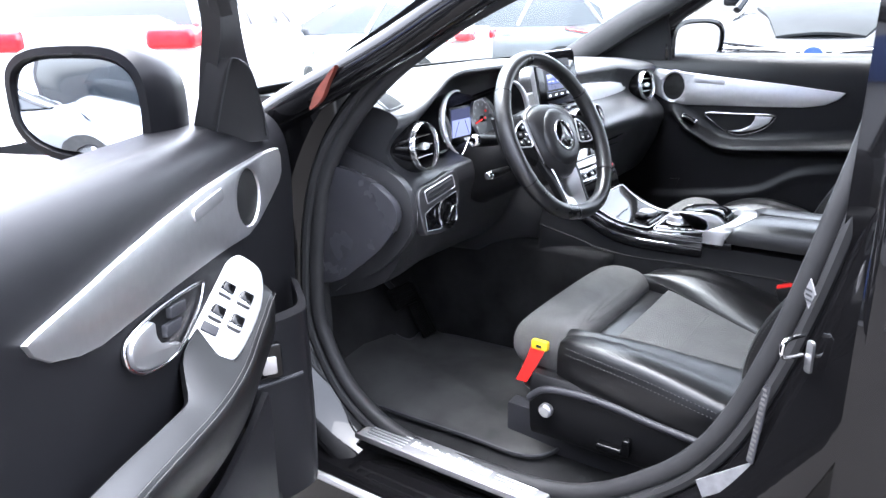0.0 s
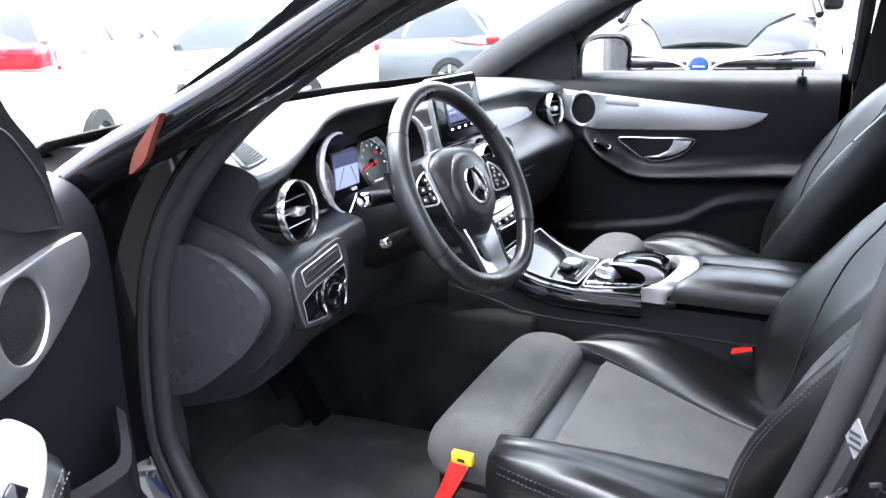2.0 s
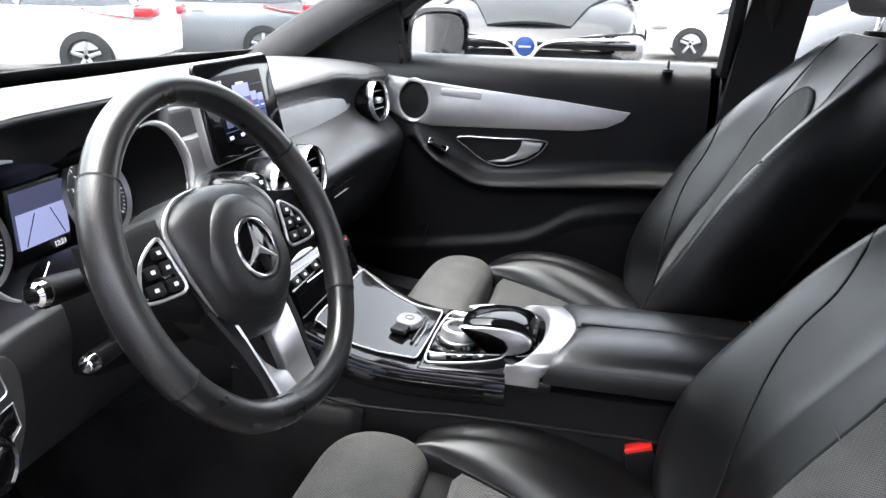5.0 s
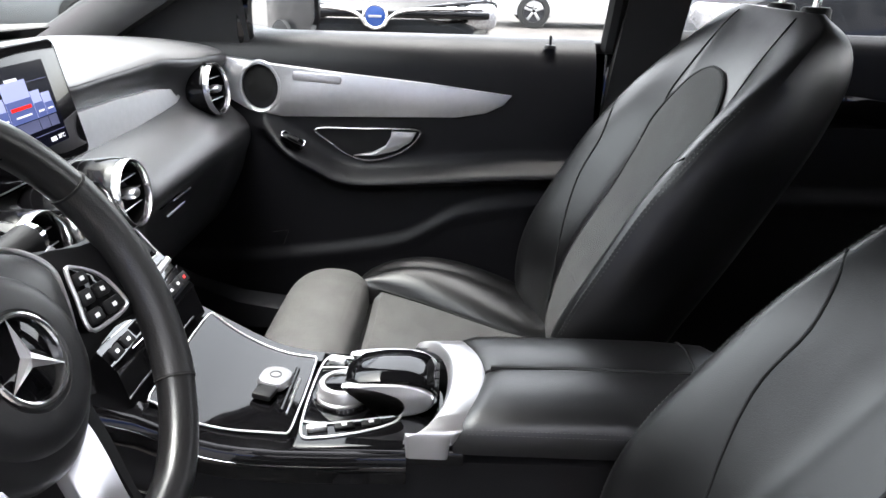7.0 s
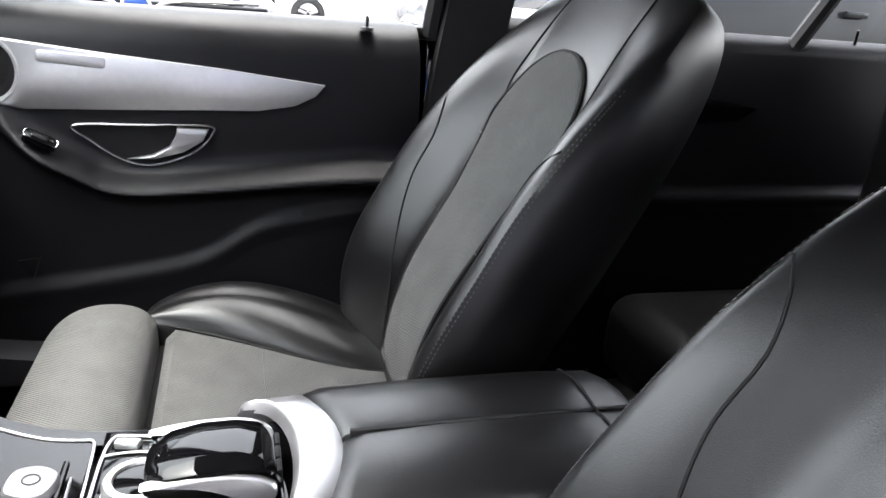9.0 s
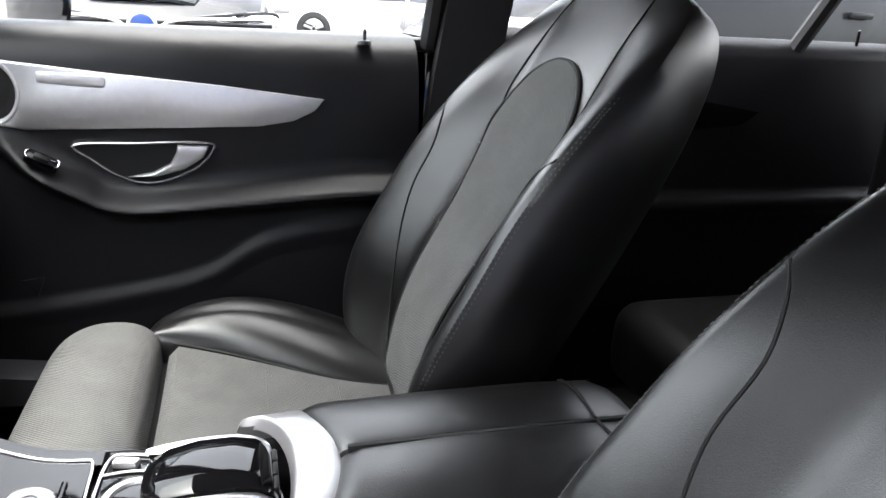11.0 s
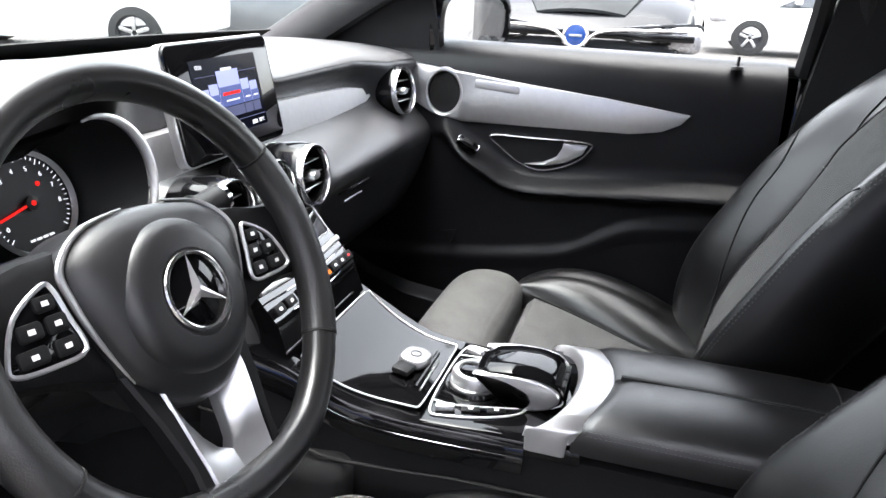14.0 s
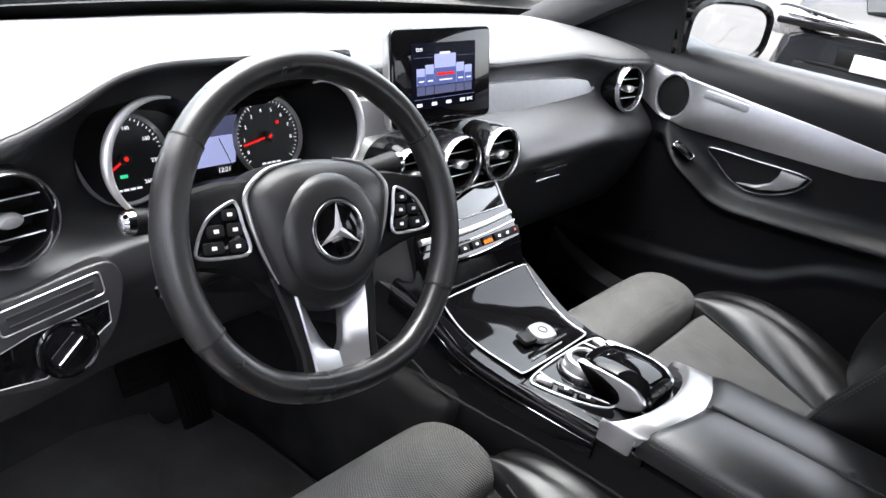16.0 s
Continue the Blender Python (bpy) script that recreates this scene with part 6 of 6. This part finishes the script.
    line = [(px - half(z), fy(px - half(z), z) + 0.002, z) for z in zs[:-1:3]] + [(px + half(z), fy(px + half(z), z) + 0.002, z) for z in zs[-2::-3]]
    bpart("panel_groove", tube(curve(line, 3), 0.0032, 6), SEAM, s_)
    for z0 in (0.82, 0.94):
        bpart("panel_seam", tube([(px + u * PW, fy(px + u * PW, z0) + 0.0056, z0) for u in span(-0.97, 0.97, 13)], 0.0008, 5), STITCH, s_)
    for s in (1, -1):
        pts = [(s * x, fy(x, z) + 0.0008, z) for x, z in ((0.118, 0.985), (0.128, 1.02), (0.125, 1.06), (0.12, 1.1), (0.115, 1.14), (0.11, 1.16))]
        bpart("shoulder_seam", tube(curve(pts, 4), 0.0014, 6), SEAM, s_)
        pts = [(s * spline1(WIDE, z) * k, back_y(k, z) + 0.0008, z) for k, z in ((0.46, 0.62), (0.56, 0.72), (0.66, 0.8), (0.72, 0.86), (0.74, 0.92), (0.82, 0.965), (0.93, 0.99))]
        bpart("bolster_seam", tube(curve(pts, 4), 0.0016, 6), SEAM, s_)
        for j in (0, 1):
            bstitch([(s * (spline1(WIDE, z) * 0.955 + 0.003 * j), back_y(0.955, z) + 0.001 - 0.004 * j, z) for z in span(0.62, 1.06, 14)], s_, 0.0042, 0.0006)
    # headrest
    hr = []
    for z, w, t in ((1.198, 0.09, 0.03), (1.205, 0.118, 0.048), (1.22, 0.132, 0.055), (1.27, 0.14, 0.058), (1.32, 0.135, 0.052), (1.35, 0.115, 0.04), (1.362, 0.07, 0.02)):
        hr.append([(w * math.copysign(abs(math.cos(a)) ** 0.7, math.cos(a)), -0.79 + t * math.copysign(abs(math.sin(a)) ** 0.7, math.sin(a)) - 0.06 * (z - 1.2) + 0.02 * math.cos(a) ** 2, z) for a in span(0, 2 * math.pi * 35 / 36, 36)])
    h = bpart("headrest", loft(hr), LEATHER, s_, "black leather headrest")
    for s in (1, -1):
        bpart("headrest_post", tube([(s * 0.06, -0.775, 1.1), (s * 0.06, -0.785, 1.21)], 0.006, 10), CHROME, h, "steel post")
        bpart("post_collar", lathe([(0.021, -0.012), (0.021, 0.003), (0.018, 0.007), (0.007, 0.008)], 18, Matrix.Translation((s * 0.06, -0.782, 1.166))), PLASTIC, h)
    hc = [(-0.022, -0.02), (0.02, -0.022), (0.012, 0.012), (-0.004, 0.022)]
    part("hinge_cover", slab(curve2(hc, 3), 0.02, 0.005, axes((out * 0.262, -0.45, 0.565), (0, -1, 0), (0, 0, 1)) @ Matrix.Diagonal((1, 1, -out, 1))), HARD, s_, "grey plastic hinge cover")
    # belt buckle on the tunnel side
    bx, by = -out * 0.236, -0.427 - dy
    bk = part("belt_buckle", rbox(-0.013, 0.013, -0.022, 0.022, -0.075, 0.0, 0.006, 2, m=pose(bx, by, 0.63, -20, 0, 0)), PLASTIC, s_, "black belt buckle with red button")
    part("release_button", rbox(-0.0095, 0.0095, -0.019, 0.019, -0.006, 0.003, 0.002, 2, m=pose(bx, by, 0.631, -20, 0, 0)), RED, bk, "red release button")
    return s_


bucket_seat(-0.355, -0.012, (-0.028, 6.5), "driver seat in black leather and grey fabric")
bucket_seat(0.37, 0.02, (-0.02, 0.0), "passenger seat in black leather and grey fabric")
rs = thing("rear_seat", "black leather rear bench seat", "car seat")
part("cushion", rbox(-0.65, 0.65, -1.5, -0.95, 0.42, 0.6, 0.06, 5), LEATHER, rs)
part("backrest", rbox(-0.65, 0.65, -1.7, -1.5, 0.5, 1.12, 0.06, 5, m=None), LEATHER, rs)

# ---- floor ----
mo = curve2([(-0.6, -0.08), (-0.4, -0.1), (-0.2, -0.08), (-0.175, 0.05), (-0.185, 0.2), (-0.2, 0.38), (-0.225, 0.475), (-0.25, 0.49), (-0.305, 0.485), (-0.325, 0.5), (-0.335, 0.56), (-0.36, 0.62), (-0.5, 0.62), (-0.6, 0.58), (-0.63, 0.4), (-0.625, 0.1)], 5)
fm_ = thing("floor_mat", "charcoal carpet floor mat in the driver footwell", "floor mat")
lift = lambda x, y: 0.338 + 0.3 * max(0.0, y - 0.45) + 0.004 * math.sin(9 * x) * math.sin(7 * y)
b = slab(mo, 0.008, 0.002)
bmesh.ops.subdivide_edges(b, edges=[e for e in b.edges if e.calc_length() > 0.1], cuts=6, use_grid_fill=False)
for v in b.verts:
    v.co.z += lift(v.co.x, v.co.y)
part("carpet", b, MATCLOTH, fm_)
part("mat_binding", tube([(x, y, lift(x, y)) for x, y in mo], 0.0035, 6, True), HARD, fm_, "grey bound edge")
# pedals
pd = thing("brake_pedal", "black ribbed rubber brake pedal on a steel arm", "pedal", m=pose(-0.36, 0.47, 0.5, -30, 0, 0))
part("pad", rbox(-0.045, 0.045, -0.006, 0.006, -0.03, 0.03, 0.005, 2), PEDAL, pd)
for k in range(4):
    part("rib", rbox(-0.04, 0.04, -0.01, -0.005, -0.022 + 0.0135 * k, -0.016 + 0.0135 * k, 0.001), PEDAL, pd)
part("arm", tube(curve([(0.0, 0.006, 0.0), (0.0, 0.05, 0.1), (0.0, 0.06, 0.2)], 4), 0.008, 8), HARD, pd)
ac = thing("accelerator_pedal", "black floor-hinged accelerator pedal", "pedal", m=pose(-0.27, 0.5, 0.44, -32, 0, 0))
part("pad", rbox(-0.03, 0.03, -0.006, 0.006, -0.1, 0.06, 0.006, 2), PEDAL, ac)
for k in range(5):
    part("rib", rbox(-0.022 + 0.01 * k, -0.018 + 0.01 * k, -0.009, -0.005, -0.09, 0.05, 0.001), PEDAL, ac)
# sill plate
sp = thing("sill_plate", "brushed steel sill plate with ribs and lettering bars", "sill plate", m=Matrix.Translation((-0.785, 0, 0.398)))
part("plate", slab(curve2([(-0.028, 0.235), (0.024, 0.232), (0.028, 0.2), (0.028, -0.15), (0.024, -0.192), (-0.024, -0.186), (-0.034, -0.16), (-0.034, 0.2)], 3), 0.012, 0.003), STEEL, sp, "brushed steel plate")
for k in range(6):
    for y0, y1 in ((0.12, 0.215), (-0.17, -0.085)):
        part("rib", rbox(-0.025 + 0.009 * k, -0.022 + 0.009 * k, y0, y1, -0.001, 0.0012, 0.0005), METAL, sp)
rnd = random.Random(4)
yy = 0.11
while yy > -0.075:
    wd = rnd.uniform(0.0032, 0.0058)
    part("lettering_bar", rbox(-0.009, 0.009 if rnd.random() < 0.25 else 0.0035, yy - wd, yy, 0.0, 0.0012, 0.0004), WHITE, sp)
    yy -= wd + 0.0042
# red and yellow tag on the seat's front corner
tg = thing("seat_tag", "red strap with yellow label hanging at the driver seat", "tag")
part("strap", loft([[(-0.588, y, z), (-0.58, y + 0.001, z), (-0.58, y - w, z), (-0.588, y - w - 0.001, z)] for y, z, w in ((-0.05, 0.585, 0.03), (-0.042, 0.56, 0.03), (-0.028, 0.525, 0.027), (-0.012, 0.49, 0.024))]), RED, tg)
part("yellow_label", rbox(-0.591, -0.578, -0.084, -0.048, 0.571, 0.591, 0.003), YELLOW, tg)
part("print_bar", rbox(-0.5922, -0.591, -0.072, -0.06, 0.577, 0.583, 0.0003), INK, tg)

# ---- outside ----
GROUND = mat("worn_asphalt", (0.058, 0.053, 0.049), 0.9, noise_scale=1.5, vary=0.2, bump=0.5, bump_scale=60)
g = bmesh.new()
bmesh.ops.create_grid(g, x_segments=40, y_segments=40, size=400)
tagged(part("ground", g, GROUND), "worn dark grey asphalt yard", "ground", kind="structure")
WPAINT = mat("white_car_paint", (0.8, 0.8, 0.8), 0.2, noise_scale=3, vary=0.03, coat=1.0)
GPAINT = mat("silver_grey_car_paint", (0.3, 0.32, 0.34), 0.25, metal=0.5, noise_scale=3, vary=0.05, coat=1.0)
TYRE = mat("tyre_rubber", (0.02, 0.02, 0.02), 0.8, noise_scale=20, vary=0.2)
DARKGLASS = mat("dark_car_window", (0.02, 0.025, 0.03), 0.03, noise_scale=5, vary=0.1, coat=1.0)
LAMPRED = mat("red_lamp_lens", (0.6, 0.01, 0.02), 0.15, noise_scale=30, vary=0.2, coat=1.0)
LAMPCLEAR = mat("clear_lamp_lens", (0.5, 0.5, 0.52), 0.1, metal=0.5, noise_scale=60, vary=0.4, coat=1.0)


def parked_car(x, y, yaw, paint, label, tall=1.0, wide=1.0):
    """A parked car, nose along its own +y, resting on the ground."""
    c = thing("parked_car", label, "car", "parked cars", pose(x, y, 0, 0, 0, yaw))
    prof = [(-2.2, 0.35, 0.95), (-2.15, 0.3, 1.0), (-1.5, 0.25, 1.02), (0.0, 0.22, 0.98), (0.9, 0.22, 0.96), (1.6, 0.24, 0.88), (2.05, 0.28, 0.74), (2.2, 0.34, 0.62)]
    rr = []
    for yy, z0, z1 in prof:
        w = 0.9 * wide * (1 - 0.18 * (abs(yy) / 2.2) ** 4)
        z1 *= tall
        rr.append([(-w * 0.9, yy, z0), (-w, yy, z0 + 0.2), (-w, yy, z1 - 0.25), (-w * 0.93, yy, z1 - 0.06), (-w * 0.75, yy, z1), (w * 0.75, yy, z1), (w * 0.93, yy, z1 - 0.06), (w, yy, z1 - 0.25), (w, yy, z0 + 0.2), (w * 0.9, yy, z0)])
    part("body", loft(rr), paint, c)
    cab = []
    for z, a, b, w in ((0.93, -2.1, 0.95, 0.84), (1.2, -2.0, 0.45, 0.74), (1.4, -1.7, 0.0, 0.62), (1.47, -1.4, -0.3, 0.52)):
        z *= tall
        cab.append([(w * wide * sx, yy, z) for sx, yy in ((-1, a), (-1, (a + b) / 2), (-1, b), (-0.6, b + 0.08), (0.6, b + 0.08), (1, b), (1, (a + b) / 2), (1, a), (0.6, a - 0.06), (-0.6, a - 0.06))])
    part("glasshouse", loft(cab[:3]), DARKGLASS, c, "dark glass")
    part("roof", loft([[Vector(p) + Vector((0, 0, 0.002)) for p in cab[2]], cab[3]]), paint, c)
    for sx in (1, -1):
        for t in (0.0, 0.5, 1.0):
            yb, yt = 0.95 - t * 3.0, 0.05 - t * 1.72
            part("pillar", tube([(sx * 0.845 * wide, yb, 0.94 * tall), (sx * 0.63 * wide, yt, 1.4 * tall)], 0.035, 6), paint, c)
    for sx in (1, -1):
        for yy in (1.35, -1.35):
            m = axes((sx * 0.8 * wide, yy, 0.33), (0, 1, 0), (0, 0, 1))
            wh = part("wheel", lathe([(0.33, -0.1), (0.335, 0.0), (0.33, 0.11), (0.23, 0.12), (0.2, 0.05), (0.0, 0.06)] if sx > 0 else [(0.0, -0.06), (0.2, -0.05), (0.23, -0.12), (0.33, -0.11), (0.335, 0), (0.33, 0.1)], 28, m), TYRE, c)
            part("rim", lathe([(0.225, 0.1 * sx), (0.21, 0.105 * sx), (0.2, 0.06 * sx), (0, 0.05 * sx)], 24, m, caps=False), HARD, wh, "dark wheel rim with silver spokes")
            for k in range(5):
                part("spoke", rbox(0.03, 0.215, -0.026, 0.026, 0.075 * sx - 0.012, 0.075 * sx + 0.012, 0.008, m=m @ Matrix.Rotation(radians(72 * k + 18), 4, "Z")), SATIN, wh)
    for sx in (1, -1):
        tl = part("tail_lamp", rbox(sx * 0.5, sx * 0.89, -2.26, -1.98, 0.8 * tall, 0.94 * tall, 0.05, 3), LAMPRED, c, "red tail lamp")
        wedge = [(1.4, 0.905), (1.7, 0.93), (2.02, 0.94), (2.02, 0.82), (1.75, 0.845), (1.5, 0.88)]
        lm_ = axes((sx * 0.905, 0, 0), (0, -1, 0), (0, 0, 1)) if sx > 0 else axes((sx * 0.885, 0, 0), (0, -1, 0), (0, 0, 1))
        part("lamp_insert", slab(curve2([(y, z * tall) for y, z in wedge], 3), 0.02, 0.0, lm_), LAMPCLEAR, tl, "clear pointed side of the lamp")
        part("lamp_line", tube(curve([(sx * 0.905, -2.0, 0.8 * tall), (sx * 0.91, -1.7, 0.83 * tall), (sx * 0.91, -1.45, 0.87 * tall), (sx * 0.908, -1.38, 0.905 * tall)], 4), 0.016, 6), LAMPRED, tl)
        part("headlamp", rbox(sx * 0.45, sx * 0.86, 1.8, 2.15, 0.6 * tall, 0.74 * tall, 0.05, 3), LAMPCLEAR, c, "clear headlamp")
        part("door_mirror", rbox(sx * 0.88, sx * 1.04, 0.55, 0.68, 0.97 * tall, 1.1 * tall, 0.04, 3), paint, c)
        part("door_handle", rbox(sx * 0.895 * wide, sx * 0.93 * wide, -0.45, -0.25, 0.8 * tall, 0.83 * tall, 0.01), paint, c)
    part("grille", rbox(-0.4, 0.4, 2.1, 2.2, 0.45 * tall, 0.62 * tall, 0.03), PLASTIC, c)
    return c


def nose_badge(c, tall):
    """A dark bar, bright V and round blue badge on a parked car's nose, lower grille and blank plate."""
    part("nose_bar", rbox(-0.8, 0.8, 2.16, 2.225, 0.66 * tall, 0.7 * tall, 0.015), PIANO, c)
    for sx in (1, -1):
        part("bright_wing", tube(curve([(sx * 0.06, 2.25, 0.62 * tall), (sx * 0.2, 2.235, 0.7 * tall), (sx * 0.75, 2.16, 0.715 * tall)], 5), 0.012, 8), CHROME, c, "bright strip")
    bg = part("badge", lathe([(0.07, -0.01), (0.07, 0.01), (0.04, 0.018), (0, 0.018)], 24, axes((0, 2.25, 0.67 * tall), (-1, 0, 0), (0, 0, 1))), BADGEBLUE, c, "round blue badge")
    part("badge_ring", lathe([(0.068, 0.008), (0.078, 0.014), (0.09, 0.008), (0.09, -0.01)], 24, axes((0, 2.25, 0.67 * tall), (-1, 0, 0), (0, 0, 1)), caps=False), CHROME, bg)
    part("badge_bar", rbox(-0.045, 0.045, -0.008, 0.008, 0.016, 0.021, 0.002, m=axes((0, 2.25, 0.67 * tall), (-1, 0, 0), (0, 0, 1))), SATIN, bg)
    for k in range(4):
        part("grille_slat", rbox(-0.55, 0.55, 2.19, 2.22, (0.36 + 0.045 * k) * tall, (0.375 + 0.045 * k) * tall, 0.006), PLASTIC, c)
    # dark matt sheet on the bonnet, painting in a dark reflection
    hood = lambda u, v: ((2 * u - 1) * (0.66 - 0.34 * v), 0.98 + 0.98 * v, tall * spline1([(0.9, 0.96), (1.6, 0.88), (2.05, 0.74)], 0.98 + 0.98 * v) + 0.012 + 0.03 * (1 - (2 * u - 1) ** 2))
    part("bonnet", sheet(hood, span(0, 1, 10), span(0, 1, 10), (0, 0, -0.02)), BONNET_REFLECTION, c, "bonnet centre with a dark reflection painted on")
    for sx in (1, -1):
        lp_ = curve([(sx * 0.3, 2.19, 0.705 * tall), (sx * 0.55, 2.17, 0.735 * tall), (sx * 0.82, 2.02, 0.745 * tall), (sx * 0.85, 1.98, 0.7 * tall), (sx * 0.7, 2.12, 0.655 * tall), (sx * 0.42, 2.2, 0.645 * tall)], 5, True)
        part("lamp_rim", tube(lp_, 0.012, 6, True), PIANO, c, "black headlamp rim")
        part("lamp_eye", lathe([(0.05, 0.0), (0.05, 0.02), (0.035, 0.03), (0, 0.032)], 18, axes((sx * 0.6, 2.13, 0.695 * tall), (-1, 0, 0), (0, 0, 1))), DARKGLASS, c)
    part("lower_intake", rbox(-0.62, 0.62, 2.17, 2.215, 0.3 * tall, 0.5 * tall, 0.03), PLASTIC, c, "black lower intake")
    part("blank_plate", rbox(-0.26, 0.26, 2.22, 2.235, 0.5 * tall, 0.585 * tall, 0.004), WHITE, c, "blank white plate")


BADGEBLUE = mat("blue_badge", (0.01, 0.05, 0.22), 0.2, noise_scale=20, vary=0.1, coat=1.0)
# matt dark colour standing for a reflection in the glossy bonnet
BONNET_REFLECTION = mat("bonnet_dark_reflection", (0.02, 0.022, 0.023), 0.45, noise_scale=2, vary=0.3, spec=0.08)
DGREY = mat("dark_grey_car_paint", (0.016, 0.017, 0.019), 0.2, noise_scale=3, vary=0.1, coat=0.35, spec=0.05)
parked_car(3.3, 6.2, -58, WPAINT, "white estate car parked tail towards the open door", 1.27)
parked_car(7.9, 8.0, 18, WPAINT, "white hatchback parked beside a grey car", 1.05)
parked_car(10.6, 7.0, 28, GPAINT, "silver grey car parked in the row", 1.08)
nose_badge(parked_car(6.75, 0.45, 93, DGREY, "dark grey car facing the cabin with blue badge", 1.28), 1.28)
parked_car(15.7, -3.05, 0, WPAINT, "white car parked across the yard", 1.0)
parked_car(4.3, -3.6, 8, DGREY, "dark grey car parked behind the passenger side", 1.42)

WALLP = mat("pale_render", (0.5, 0.5, 0.51), 0.8, noise_scale=0.7, vary=0.15, bump=0.3, bump_scale=80)
CANOPY = mat("red_fascia", (0.45, 0.03, 0.03), 0.5, noise_scale=1.0, vary=0.15)
BLUEF = mat("blue_fascia", (0.04, 0.1, 0.35), 0.5, noise_scale=1.0, vary=0.15)
# lower front shows in the mirror; unseen upper storey added to block side light
shed = thing("building_1", "pale yard building with dark windows, unseen upper storey added to block side light", "building", kind="structure")
part("wall", rbox(-16, -10.0, -16, 14, 0, 7.2, 0.05), WALLP, shed)
part("roof", rbox(-16.3, -9.7, -16.3, 14.3, 7.2, 7.4, 0.03), HARD, shed)
part("fascia", rbox(-10.1, -9.9, 5.7, 14, 2.2, 2.8, 0.02), CANOPY, shed, "red fascia board")
part("fascia", rbox(-10.1, -9.9, -16, 5.6, 2.2, 2.8, 0.02), BLUEF, shed, "blue fascia board")
for k in range(9):
    for z0, z1 in ((0.4, 2.1), (4.1, 6.3)):
        y0 = -15.2 + 2.8 * k
        wn_ = part("window", rbox(-10.06, -9.97, y0, y0 + 1.9, z0, z1, 0.02), HARD, shed)
        part("pane", rbox(-9.975, -9.955, y0 + 0.08, y0 + 1.82, z0 + 0.08, z1 - 0.08, 0.002), DARKGLASS, wn_)
parked_car(-5.2, -6.2, 12, WPAINT, "white car parked in front of the yard building", 1.05)
parked_car(-7.2, 5.4, 150, GPAINT, "silver grey car parked before the yard building", 1.0)

# plain closing panels and wheels of the car itself
for sx in (1, -1):
    part("rear_quarter", sheet(lambda u, v: (sx * spline([(0.3, 0.86), (0.6, 0.905), (0.85, 0.9), (1.0, 0.87), (1.065, 0.83)], v)[0] * (1 - 0.06 * u * u), -1.585 - 0.85 * u, v), span(0, 1, 8), span(0.3, 1.065, 16), (-sx * 0.02, 0, 0)), PAINT, body, "gloss black rear quarter")
    for wy in (-1.72, 1.12):
        m = axes((sx * 0.8, wy, 0.33), (0, 1, 0), (0, 0, 1))
        wh = part("wheel", lathe([(0.33, -0.1), (0.335, 0.0), (0.33, 0.11), (0.23, 0.12), (0.2, 0.05), (0.0, 0.06)] if sx > 0 else [(0.0, -0.06), (0.2, -0.05), (0.23, -0.12), (0.33, -0.11), (0.335, 0), (0.33, 0.1)], 28, m), TYRE, body)
        for k in range(5):
            part("spoke", rbox(0.03, 0.215, -0.026, 0.026, 0.075 * sx - 0.012, 0.075 * sx + 0.012, 0.008, m=m @ Matrix.Rotation(radians(72 * k), 4, "Z")), SATIN, wh)
part("tailgate", sheet(lambda u, v: (-0.8 + 1.6 * u, -2.43 + 0.12 * (v - 0.3) ** 2 + 0.06 * (2 * u - 1) ** 2, v), span(0, 1, 10), span(0.3, 1.06, 10), (0, 0.03, 0)), PAINT, body, "gloss black tailgate")
part("nose_panel", sheet(lambda u, v: (-0.86 + 1.72 * u, 2.06 - 0.12 * (2 * u - 1) ** 2 - 0.08 * (v - 0.5) ** 2, v), span(0, 1, 10), span(0.25, 0.83, 8), (0, -0.03, 0)), PAINT, body, "gloss black nose")
